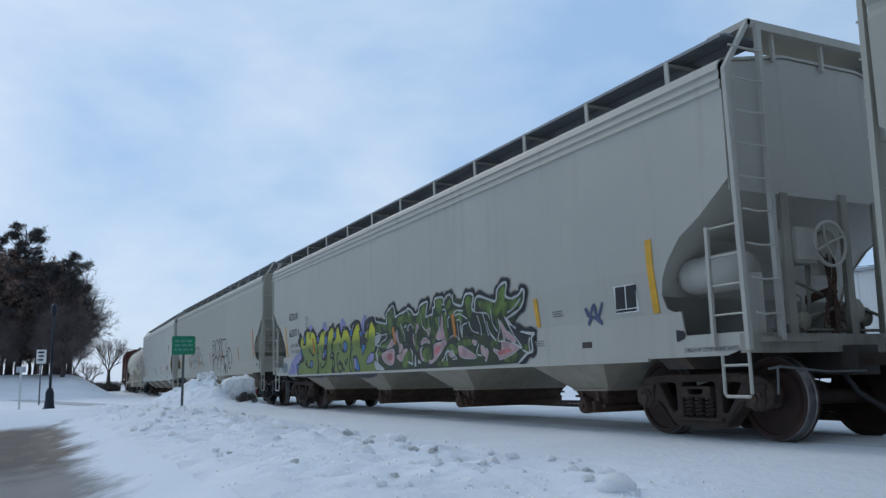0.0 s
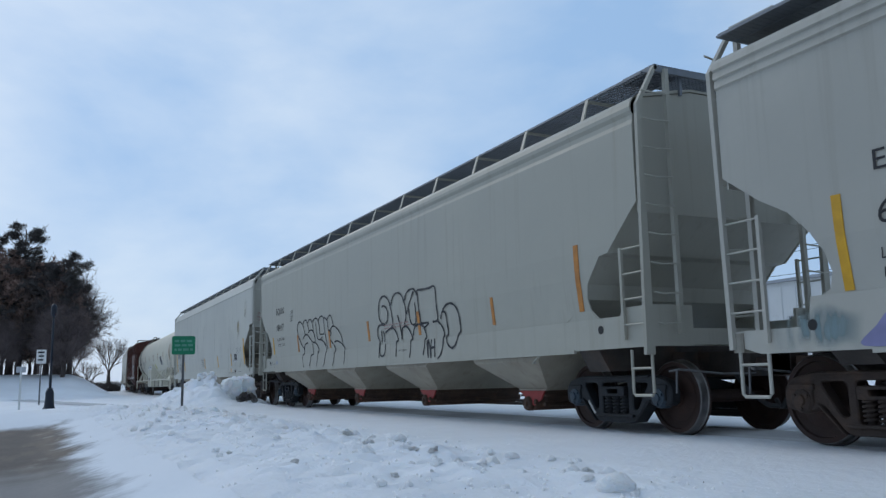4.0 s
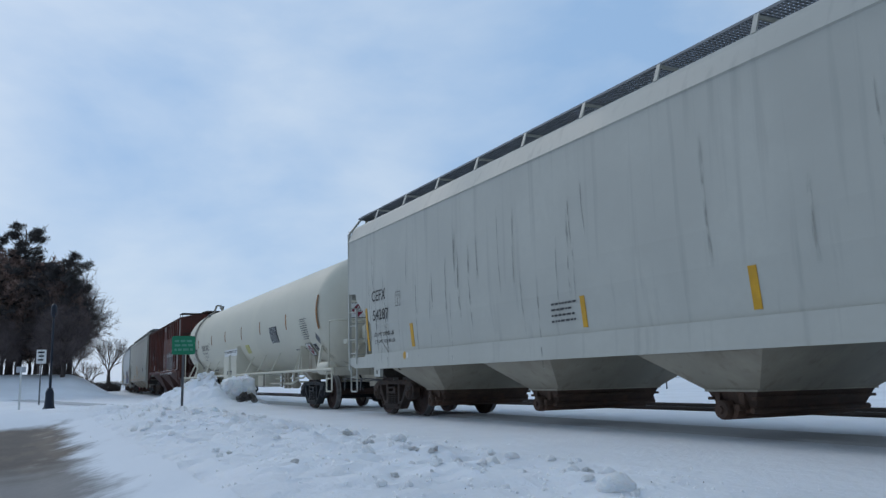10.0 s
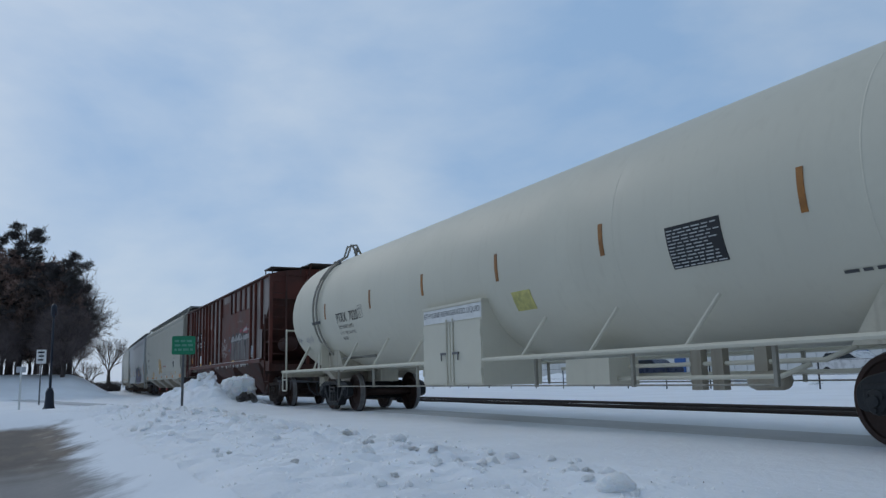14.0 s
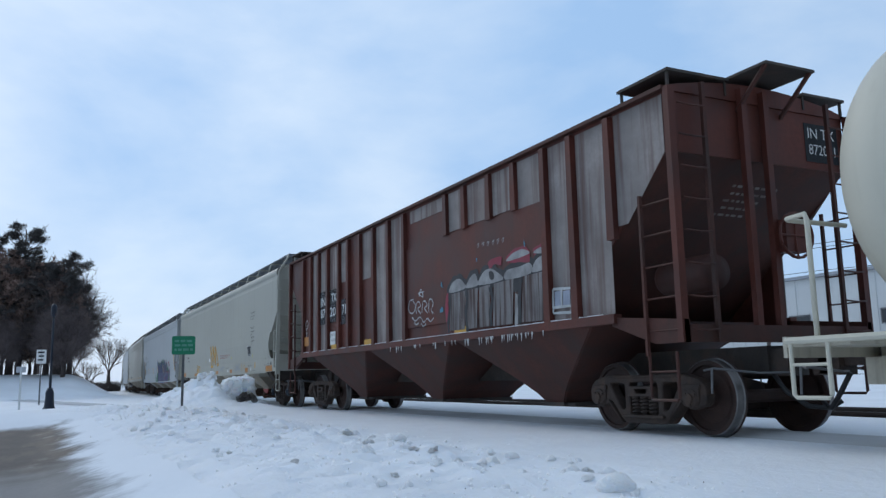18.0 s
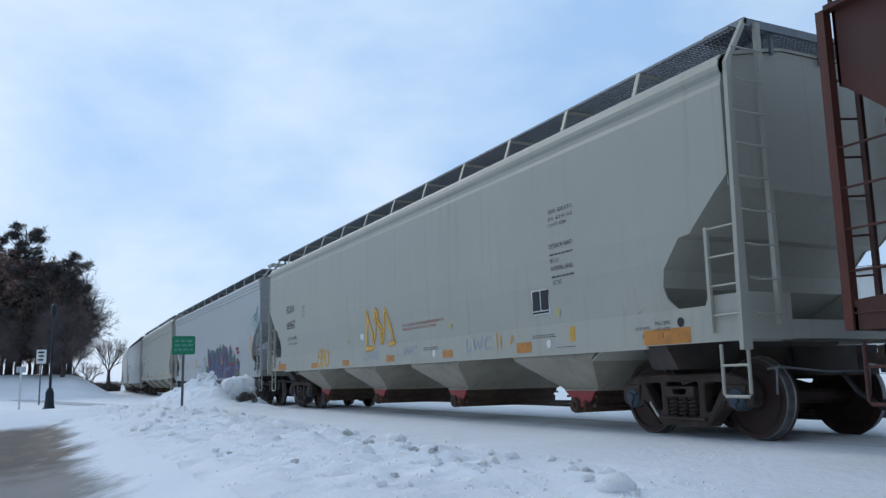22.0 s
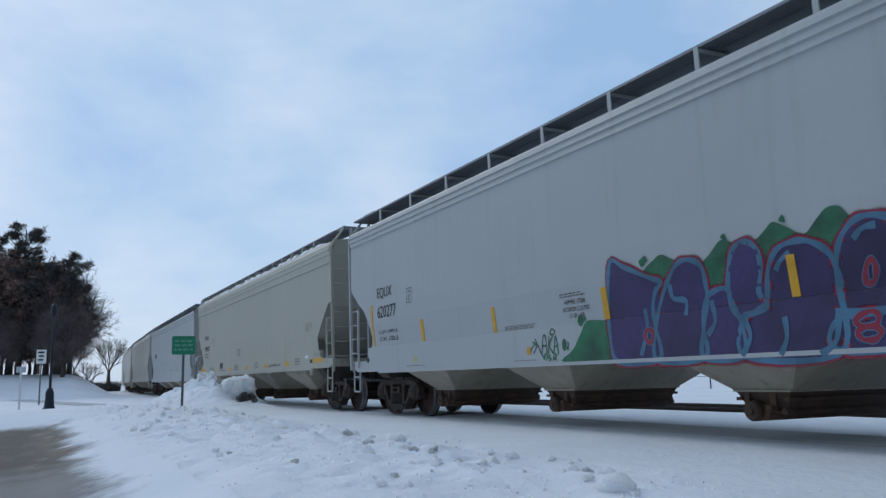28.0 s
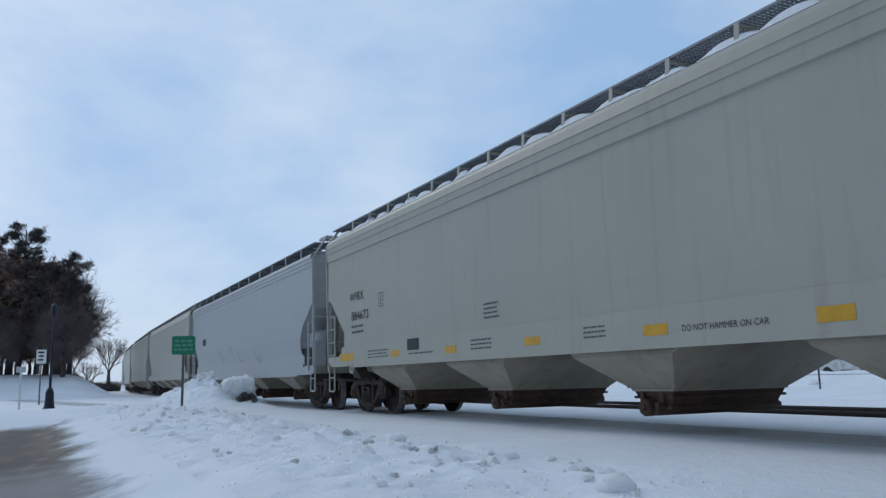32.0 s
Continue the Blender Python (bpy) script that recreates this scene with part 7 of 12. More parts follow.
stroke(car_1, "g_black", 0.055, ((-5.03, 1.41), (-4.94, 1.27), (-4.93, 1.1), (-5.01, 0.93)), 6, 0)
stroke(car_1, "g_black", 0.055, ((-4.77, 1.22), (-4.71, 1.12), (-4.61, 1.09), (-4.45, 1.13), (-4.32, 1.24), (-4.28, 1.35)), 6, 0)
stroke(car_1, "g_black", 0.055, ((-3.95, 1.3), (-3.75, 1.34), (-3.74, 1.41), (-3.88, 1.44)), 6, 0)
stroke(car_1, "g_black", 0.055, ((-3.88, 1.6), (-3.94, 1.44), (-3.99, 1.3)), 6, 0)
stroke(car_1, "g_black", 0.055, ((-3.73, 1.31), (-3.67, 1.2), (-3.69, 1.09), (-3.89, 1.04)), 6, 0)
stroke(car_1, "g_black", 0.055, ((-3.5, 1.23), (-3.46, 1.36), (-3.36, 1.42)), 6, 0)
stroke(car_1, "g_black", 0.055, ((-3.5, 1.23), (-3.42, 1.07), (-3.29, 0.96), (-3.15, 0.98), (-3.06, 1.06), (-3.16, 1.16), (-3.39, 1.15)), 6, 0)
stroke(car_1, "g_black", 0.055, ((-3.23, 1.63), (-3.18, 1.52), (-3.03, 1.44), (-2.89, 1.43)), 6, 0)
fill(car_1, "g_black", ((-3.91, 1.03), (-3.73, 1.06), (-3.69, 0.94), (-3.87, 0.95)), 5, 0)
fill(car_1, "g_black", ((-4.31, 0.93), (-4.26, 1), (-4.21, 0.94)), 5, 0)
fill(car_1, "g_black", ((-6.38, 1.46), (-6.17, 1.4), (-6.18, 1.31), (-6.36, 1.25), (-6.6, 1.25), (-6.39, 1.32)), 5, 0)
stroke(car_1, "g_black", 0.05, ((-2.99, 1.57), (-2.87, 1.67), (-2.75, 1.56), (-2.83, 1.44), (-2.95, 1.45)), 5, 1)
fill(car_1, "g_blue", ((-2.99, 1.57), (-2.87, 1.67), (-2.75, 1.56), (-2.83, 1.44), (-2.95, 1.45)), 6, 1)
stroke(car_1, "g_black", 0.06, ((-3.31, 1.24), (-3.11, 1.08), (-2.92, 0.99)), 5, 0)
stroke(car_1, "g_black", 0.06, ((-2.93, 1.23), (-2.82, 1.12), (-2.74, 1.27)), 5, 0)
fill(car_1, "g_black", ((-1.54, 1.96), (-1.49, 2.05), (-1.17, 2.12), (-1.02, 2.06), (-0.93, 1.84), (-1.09, 2.02), (-1.37, 1.96), (-1.42, 1.81), (-1.58, 1.8)), 6, 0)
fill(car_1, "g_black", ((-2.48, 2.01), (-2.08, 2.13), (-1.85, 1.91), (-2.08, 2.06), (-2.31, 1.98), (-2.36, 1.89)), 6, 0)
fill(car_1, "g_black", ((-1.91, 1.86), (-1.69, 1.86), (-1.53, 1.68), (-1.51, 1.51), (-1.73, 1.28), (-1.84, 1.49)), 6, 0)
fill(car_1, "g_blue", ((-1.78, 1.4), (-1.74, 1.54), (-1.54, 1.51), (-1.63, 1.42), (-1.73, 1.32)), 7, 0)
fill(car_1, "g_blue", ((-1.84, 1.83), (-1.65, 1.83), (-1.74, 1.72), (-1.85, 1.74)), 7, 0)
fill(car_1, "g_blue", ((-2.48, 1.91), (-2.34, 1.92), (-2.33, 1.78), (-2.45, 1.76)), 7, 0)
fill(car_1, "g_black", ((-2.37, 1.3), (-2.11, 1.32), (-1.88, 1), (-1.95, 0.94), (-2.25, 0.96)), 6, 0)
fill(car_1, "g_blue", ((-2.14, 1.28), (-2.04, 1.18), (-1.92, 1.01), (-1.97, 0.96), (-2.09, 0.99), (-2.14, 1.12)), 7, 0)
fill(car_1, "g_lilac", ((-2.29, 1.24), (-2.18, 1.26), (-2.13, 0.99), (-2.23, 1.02)), 7, 0)
fill(car_1, "g_lilac", ((-1.48, 1.16), (-1.28, 1.31), (-1.06, 1.32), (-1.07, 1.18), (-1.4, 1.11)), 7, 1)
stroke(car_1, "g_black", 0.05, ((-1.48, 1.16), (-1.28, 1.31), (-1.06, 1.32), (-1.07, 1.18), (-1.4, 1.11)), 6, 1)
stroke(car_1, "g_halo", 0.24, ((-0.87, 2.08), (-0.83, 1.99), (-0.48, 1.93), (-0.25, 1.91), (-0.25, 2.05), (-0.23, 2.11), (-0.05, 2.19), (0.11, 2.24), (0.2, 2.15), (0.24, 2)), 2, 0)
stroke(car_1, "g_halo", 0.24, ((0.23, 1.99), (0.42, 2.04), (0.73, 2.08), (0.87, 2.12), (1.05, 2.06), (1.15, 1.98), (1.34, 1.99), (1.43, 2.12), (1.67, 2.17), (1.78, 2.16), (1.74, 2.07), (1.67, 1.89)), 2, 0)
stroke(car_1, "g_halo", 0.24, ((1.67, 1.89), (1.84, 1.91), (1.97, 1.93), (2, 2.03), (2.08, 2.05), (2.07, 2.17), (2.17, 2.2), (2.34, 2.2), (2.44, 2.16), (2.45, 2.07)), 2, 0)
stroke(car_1, "g_halo", 0.24, ((2.45, 2.07), (2.47, 2.13), (2.6, 2.2), (2.71, 2.21), (2.77, 2.14)), 2, 0)
stroke(car_1, "g_halo", 0.24, ((2.81, 2.2), (2.83, 2.05), (3.08, 1.98), (3.17, 2), (3.25, 2.13), (3.37, 2.16), (3.52, 2.14), (3.56, 2.07), (3.49, 1.91)), 2, 0)
stroke(car_1, "g_halo", 0.24, ((3.49, 1.91), (3.58, 1.86), (3.62, 2.02), (3.74, 2.08), (4.06, 2), (4.29, 1.95), (4.35, 2.1), (4.46, 2.18), (4.61, 2.21), (4.65, 2.16), (4.61, 2), (4.79, 1.94)), 2, 0)
stroke(car_1, "g_halo", 0.24, ((4.79, 1.94), (5, 1.98), (5.09, 2.05), (5.15, 2.02), (5.12, 1.88), (5, 1.77), (4.82, 1.71), (4.58, 1.65)), 2, 0)
stroke(car_1, "g_halo", 0.24, ((4.58, 1.65), (4.75, 1.53), (4.97, 1.44), (5.22, 1.39), (5.37, 1.38), (5.28, 1.32), (5.3, 1.13), (5.15, 1.09), (4.9, 0.96)), 2, 0)
fill(car_1, "g_green_dark", ((-0.87, 2.08), (-0.83, 1.99), (-0.48, 1.93), (-0.25, 1.91), (-0.25, 2.05), (-0.23, 2.11), (-0.05, 2.19), (0.11, 2.24), (0.2, 2.15), (0.24, 2), (0.23, 1.99), (0.42, 2.04), (0.73, 2.08), (0.87, 2.12), (1.05, 2.06), (1.15, 1.98), (1.34, 1.99), (1.43, 2.12), (1.67, 2.17), (1.78, 2.16), (1.74, 2.07), (1.67, 1.89), (1.84, 1.91), (1.97, 1.93), (2, 2.03), (2.08, 2.05), (2.07, 2.17), (2.17, 2.2), (2.34, 2.2), (2.44, 2.16), (2.45, 2.07), (2.47, 2.13), (2.6, 2.2), (2.71, 2.21), (2.77, 2.14), (2.81, 2.2), (2.83, 2.05), (3.08, 1.98), (3.17, 2), (3.25, 2.13), (3.37, 2.16), (3.52, 2.14), (3.56, 2.07), (3.49, 1.91), (3.58, 1.86), (3.62, 2.02), (3.74, 2.08), (4.06, 2), (4.29, 1.95), (4.35, 2.1), (4.46, 2.18), (4.61, 2.21), (4.65, 2.16), (4.61, 2), (4.79, 1.94), (5, 1.98), (5.09, 2.05), (5.15, 2.02), (5.12, 1.88), (5, 1.77), (4.82, 1.71), (4.58, 1.65), (4.75, 1.53), (4.97, 1.44), (5.22, 1.39), (5.37, 1.38), (5.28, 1.32), (5.3, 1.13), (5.15, 1.09), (4.9, 0.96), (4.17, 0.95), (3.25, 0.94), (2.15, 0.93), (0.8, 0.93), (-0.8, 0.92)), 3, 0)
fill(car_1, "g_green", ((-0.2, 2.04), (0.06, 2.17), (0.2, 1.95), (0.07, 1.72), (-0.15, 1.71)), 4, 1)
fill(car_1, "g_green", ((-0.82, 1.91), (-0.28, 1.87), (-0.32, 1.74), (-0.84, 1.77)), 4, 1)
fill(car_1, "g_green", ((0.28, 1.94), (0.82, 2.05), (1.09, 1.96), (1.03, 1.8), (0.71, 1.88), (0.4, 1.79)), 4, 1)
fill(car_1, "g_green", ((1.09, 1.91), (1.35, 1.94), (1.49, 2.08), (1.7, 2.12), (1.66, 1.88), (1.54, 1.7), (1.34, 1.78), (1.24, 1.6), (1.09, 1.71)), 4, 1)
fill(car_1, "g_green", ((1.7, 1.86), (2.02, 1.86), (2.22, 1.82), (2.13, 1.6), (1.91, 1.38), (1.83, 1.6), (1.57, 1.6), (1.51, 1.76)), 4, 1)
fill(car_1, "g_green", ((2.13, 2.16), (2.37, 2.16), (2.3, 1.9), (2.14, 1.98)), 4, 1)
fill(car_1, "g_green", ((2.51, 2), (2.67, 2.13), (2.73, 2.05), (2.62, 1.96)), 4, 1)
fill(car_1, "g_green", ((2.42, 1.88), (2.52, 1.89), (2.55, 1.47), (2.47, 1.42), (2.41, 1.6)), 4, 1)
fill(car_1, "g_green", ((2.62, 1.9), (2.93, 1.94), (3.16, 1.87), (3.15, 1.71), (2.86, 1.73), (2.71, 1.81)), 4, 1)
fill(car_1, "g_green", ((0.5, 1.23), (0.75, 1.31), (0.97, 1.2), (0.82, 1.01), (0.52, 0.98)), 4, 1)
fill(car_1, "g_green", ((1.46, 1.26), (1.71, 1.34), (1.86, 1.24), (1.76, 1.09), (1.52, 1.07)), 4, 1)
fill(car_1, "g_green", ((2.45, 1.28), (2.67, 1.35), (2.91, 1.24), (2.84, 1.17), (2.53, 1.24)), 4, 1)
fill(car_1, "g_green", ((2.06, 1.01), (2.38, 1.08), (2.54, 0.99), (2.37, 0.96)), 4, 1)
fill(car_1, "g_green", ((-0.85, 1.38), (-0.41, 1.51), (-0.11, 1.56), (-0.42, 1.32), (-0.79, 1.26)), 4, 1)
fill(car_1, "g_green", ((0.4, 1.79), (0.55, 1.81), (0.57, 1.43), (0.44, 1.47)), 4, 1)
fill(car_1, "g_green", ((1.12, 1.58), (1.32, 1.53), (1.22, 1.25), (1.12, 1.32)), 4, 1)
fill(car_1, "g_green", ((3.27, 2.05), (3.45, 2.1), (3.48, 1.8), (3.36, 1.77)), 4, 1)
fill(car_1, "g_green", ((3.73, 1.99), (4.16, 1.95), (4.14, 1.73), (3.83, 1.83)), 4, 1)
fill(car_1, "g_green", ((4.31, 1.99), (4.5, 2.15), (4.6, 2.12), (4.55, 1.89), (4.29, 1.71), (4.19, 1.79)), 4, 1)
fill(car_1, "g_green", ((4.55, 1.9), (5.01, 1.93), (5.03, 1.83), (4.78, 1.78), (4.53, 1.69), (4.47, 1.76)), 4, 1)
fill(car_1, "g_green", ((4.1, 1.34), (4.5, 1.35), (4.39, 1.22), (4.09, 1.22)), 4, 1)
fill(car_1, "g_green", ((2.88, 1.35), (3.32, 1.4), (3.43, 1.31), (3, 1.28)), 4, 1)
fill(car_1, "g_green", ((5.09, 1.3), (5.24, 1.31), (5.2, 1.14), (5.11, 1.11)), 4, 1)
fill(car_1, "g_green", ((4.53, 1.11), (4.85, 1.12), (4.75, 0.98), (4.47, 1.01)), 4, 1)
fill(car_1, "g_green", ((3.43, 1.24), (3.6, 1.26), (3.64, 1.08), (3.41, 1.09)), 4, 1)
fill(car_1, "g_green", ((4.13, 1.69), (4.28, 1.66), (4.31, 1.4), (4.19, 1.49)), 4, 1)
stroke(car_1, "g_black", 0.09, ((2.24, 1.86), (2.25, 1.64), (2.3, 1.45)), 5, 0)
stroke(car_1, "g_black", 0.08, ((1.99, 1.4), (2.24, 1.44), (2.45, 1.42)), 5, 0)
stroke(car_1, "g_black", 0.07, ((0.37, 1.79), (0.57, 1.43), (0.76, 1.36)), 5, 0)
stroke(car_1, "g_black", 0.08, ((0.98, 1.73), (1.01, 1.58), (0.95, 1.45)), 5, 0)
stroke(car_1, "g_black", 0.07, ((1.33, 1.69), (1.24, 1.44), (1.39, 1.36)), 5, 0)
stroke(car_1, "g_black", 0.08, ((0.79, 1.68), (0.86, 1.47), (0.87, 1.35)), 5, 0)
stroke(car_1, "g_black", 0.07, ((1.9, 1.95), (1.95, 2.07), (2.04, 2.05)), 5, 0)
stroke(car_1, "g_black", 0.08, ((-0.72, 1.38), (-0.3, 1.35), (0.04, 1.38), (0.24, 1.26)), 5, 0)
stroke(car_1, "g_black", 0.08, ((2.57, 1.72), (2.59, 1.55), (2.78, 1.53)), 5, 0)
stroke(car_1, "g_black", 0.07, ((1.64, 1.03), (1.83, 0.97), (2.05, 1)), 5, 0)
stroke(car_1, "g_black", 0.06, ((1.03, 1.26), (1.2, 1.25), (1.28, 1.15)), 5, 0)
stroke(car_1, "g_black", 0.07, ((2.9, 1.67), (2.99, 1.42)), 5, 0)
stroke(car_1, "g_black", 0.1, ((4.62, 1.61), (4.88, 1.39), (5.17, 1.27)), 5, 0)
stroke(car_1, "g_black", 0.08, ((4.5, 1.31), (4.77, 1.23), (4.94, 1.15)), 5, 0)
stroke(car_1, "g_black", 0.08, ((3.55, 1.9), (3.51, 1.68), (3.68, 1.52)), 5, 0)
stroke(car_1, "g_black", 0.07, ((4.3, 1.29), (4.51, 1.18), (4.48, 1.11)), 5, 0)
stroke(car_1, "g_black", 0.09, ((3.18, 1.83), (3.22, 1.56), (3.44, 1.43)), 5, 0)
stroke(car_1, "g_black", 0.08, ((3.87, 1.76), (3.95, 1.46), (4.1, 1.34)), 5, 0)
stroke(car_1, "g_black", 0.08, ((2.98, 1.66), (2.89, 1.47)), 5, 0)
stroke(car_1, "g_black", 0.07, ((3.61, 1.3), (3.48, 1.2)), 5, 0)
stroke(car_1, "g_black", 0.09, ((4.18, 1.67), (4.3, 1.33)), 5, 0)
stroke(car_1, "g_white", 0.02, ((-0.6, 1.26), (-0.36, 1.33), (0.04, 1.36), (0.09, 1.21), (0.04, 1.09), (-0.16, 1.05), (-0.44, 1.13)), 6, 1)
fill(car_1, "g_pink", ((-0.6, 1.26), (-0.36, 1.33), (0.04, 1.36), (0.09, 1.21), (0.04, 1.09), (-0.16, 1.05), (-0.44, 1.13)), 7, 1)
stroke(car_1, "g_white", 0.02, ((-0.3, 1.4), (-0.14, 1.5), (-0.03, 1.57), (0.05, 1.47), (-0.12, 1.41)), 6, 1)
fill(car_1, "g_pink", ((-0.3, 1.4), (-0.14, 1.5), (-0.03, 1.57), (0.05, 1.47), (-0.12, 1.41)), 7, 1)
stroke(car_1, "g_white", 0.02, ((0.09, 1.65), (0.28, 1.68), (0.34, 1.5), (0.51, 1.4), (0.4, 1.28), (0.33, 1.31), (0.36, 1.41), (0.17, 1.57)), 6, 1)
fill(car_1, "g_pink", ((0.09, 1.65), (0.28, 1.68), (0.34, 1.5), (0.51, 1.4), (0.4, 1.28), (0.33, 1.31), (0.36, 1.41), (0.17, 1.57)), 7, 1)
stroke(car_1, "g_white", 0.02, ((0.21, 1.22), (0.45, 1.25), (0.56, 1.33), (0.75, 1.33), (0.6, 1.24), (0.49, 1.12), (0.34, 1.13)), 6, 1)
fill(car_1, "g_pink", ((0.21, 1.22), (0.45, 1.25), (0.56, 1.33), (0.75, 1.33), (0.6, 1.24), (0.49, 1.12), (0.34, 1.13)), 7, 1)
stroke(car_1, "g_white", 0.02, ((1.39, 1.4), (1.48, 1.5), (1.65, 1.5), (1.78, 1.41), (1.6, 1.43)), 6, 1)
fill(car_1, "g_pink", ((1.39, 1.4), (1.48, 1.5), (1.65, 1.5), (1.78, 1.41), (1.6, 1.43)), 7, 1)
stroke(car_1, "g_white", 0.02, ((1.5, 1.73), (1.66, 1.65), (1.84, 1.68), (1.73, 1.54), (1.68, 1.62)), 6, 1)
fill(car_1, "g_pink", ((1.5, 1.73), (1.66, 1.65), (1.84, 1.68), (1.73, 1.54), (1.68, 1.62)), 7, 1)
stroke(car_1, "g_white", 0.02, ((2.05, 1.48), (2.17, 1.62), (2.25, 1.67), (2.25, 1.47)), 6, 1)
fill(car_1, "g_pink", ((2.05, 1.48), (2.17, 1.62), (2.25, 1.67), (2.25, 1.47)), 7, 1)
stroke(car_1, "g_white", 0.02, ((2.28, 1.67), (2.35, 1.89), (2.38, 1.63), (2.45, 1.42), (2.28, 1.45)), 6, 1)
fill(car_1, "g_pink", ((2.28, 1.67), (2.35, 1.89), (2.38, 1.63), (2.45, 1.42), (2.28, 1.45)), 7, 1)
stroke(car_1, "g_white", 0.02, ((1.95, 1.36), (2.21, 1.4), (2.48, 1.39), (2.3, 1.26), (2.1, 1.13), (1.8, 1.03), (1.74, 1.08), (1.94, 1.11), (1.97, 1.26)), 6, 1)
fill(car_1, "g_pink", ((1.95, 1.36), (2.21, 1.4), (2.48, 1.39), (2.3, 1.26), (2.1, 1.13), (1.8, 1.03), (1.74, 1.08), (1.94, 1.11), (1.97, 1.26)), 7, 1)
stroke(car_1, "g_white", 0.02, ((1.34, 1.3), (1.4, 1.31), (1.43, 1.17), (1.53, 1.1), (1.4, 1.12)), 6, 1)
fill(car_1, "g_pink", ((1.34, 1.3), (1.4, 1.31), (1.43, 1.17), (1.53, 1.1), (1.4, 1.12)), 7, 1)
stroke(car_1, "g_white", 0.02, ((2.56, 1.2), (2.61, 1.22), (2.68, 1.16), (2.72, 1.12), (2.6, 1.14)), 6, 1)
fill(car_1, "g_pink", ((2.56, 1.2), (2.61, 1.22), (2.68, 1.16), (2.72, 1.12), (2.6, 1.14)), 7, 1)
stroke(car_1, "g_white", 0.02, ((2.93, 1.28), (3.12, 1.27), (3.1, 1.12), (2.98, 1.13)), 6, 1)
fill(car_1, "g_pink", ((2.93, 1.28), (3.12, 1.27), (3.1, 1.12), (2.98, 1.13)), 7, 1)
stroke(car_1, "g_white", 0.02, ((1.06, 1.62), (1.08, 1.52), (1.11, 1.39), (1.03, 1.49)), 6, 1)
fill(car_1, "g_pink", ((1.06, 1.62), (1.08, 1.52), (1.11, 1.39), (1.03, 1.49)), 7, 1)
stroke(car_1, "g_white", 0.02, ((1.25, 1.79), (1.33, 1.74), (1.22, 1.67), (1.17, 1.61)), 6, 1)
fill(car_1, "g_pink", ((1.25, 1.79), (1.33, 1.74), (1.22, 1.67), (1.17, 1.61)), 7, 1)
stroke(car_1, "g_white", 0.02, ((3.74, 1.27), (3.85, 1.23), (3.87, 1.1), (3.76, 1.16)), 6, 1)
fill(car_1, "g_pink", ((3.74, 1.27), (3.85, 1.23), (3.87, 1.1), (3.76, 1.16)), 7, 1)
stroke(car_1, "g_white", 0.02, ((3.9, 1.21), (3.98, 1.15), (3.88, 1.01)), 6, 1)
fill(car_1, "g_pink", ((3.9, 1.21), (3.98, 1.15), (3.88, 1.01)), 7, 1)
stroke(car_1, "g_white", 0.02, ((3.97, 1.66), (4.03, 1.49), (4.25, 1.33), (4.11, 1.41), (4.01, 1.53)), 6, 1)
fill(car_1, "g_pink", ((3.97, 1.66), (4.03, 1.49), (4.25, 1.33), (4.11, 1.41), (4.01, 1.53)), 7, 1)
stroke(car_1, "g_white", 0.02, ((4.38, 1.63), (4.47, 1.56), (4.56, 1.45), (4.5, 1.31), (4.44, 1.46)), 6, 1)
fill(car_1, "g_pink", ((4.38, 1.63), (4.47, 1.56), (4.56, 1.45), (4.5, 1.31), (4.44, 1.46)), 7, 1)
stroke(car_1, "g_white", 0.02, ((4.56, 1.46), (4.78, 1.36), (4.82, 1.27), (4.6, 1.34)), 6, 1)
fill(car_1, "g_pink", ((4.56, 1.46), (4.78, 1.36), (4.82, 1.27), (4.6, 1.34)), 7, 1)
stroke(car_1, "g_white", 0.02, ((4.14, 1.2), (4.48, 1.14), (4.54, 1.24), (4.4, 1.32), (4.73, 1.26), (4.95, 1.2), (4.71, 1.1), (4.37, 1.03), (4.28, 1.1)), 6, 1)
fill(car_1, "g_pink", ((4.14, 1.2), (4.48, 1.14), (4.54, 1.24), (4.4, 1.32), (4.73, 1.26), (4.95, 1.2), (4.71, 1.1), (4.37, 1.03), (4.28, 1.1)), 7, 1)
stroke(car_1, "g_white", 0.02, ((3.44, 1.37), (3.61, 1.34), (3.52, 1.29)), 6, 1)
fill(car_1, "g_pink", ((3.44, 1.37), (3.61, 1.34), (3.52, 1.29)), 7, 1)
stroke(car_1, "g_white", 0.02, ((3.07, 1.26), (3.31, 1.21), (3.56, 1.08), (3.08, 1.1)), 6, 1)
fill(car_1, "g_pink", ((3.07, 1.26), (3.31, 1.21), (3.56, 1.08), (3.08, 1.1)), 7, 1)
fill(car_1, "g_rose", ((-0.31, 1.26), (-0.03, 1.28), (-0.04, 1.15), (-0.26, 1.16)), 8, 1)
fill(car_1, "g_rose", ((2.01, 1.3), (2.23, 1.34), (2.17, 1.24), (2.02, 1.19)), 8, 1)
fill(car_1, "g_rose", ((4.29, 1.15), (4.58, 1.19), (4.72, 1.16), (4.38, 1.1)), 8, 1)
fill(car_1, "g_white", ((-0.91, 1.68), (-0.57, 1.69), (-0.77, 1.53), (-0.97, 1.51)), 6, 1)
fill(car_1, "g_white", ((-1, 1.16), (-0.81, 1.11), (-0.45, 0.96), (-0.95, 0.98)), 6, 1)
fill(car_1, "g_white", ((1.07, 1.01), (1.12, 1.22), (1.16, 1.01)), 6, 1)
fill(car_1, "g_white", ((1.25, 1.12), (1.38, 1.06), (1.25, 1.04)), 6, 1)
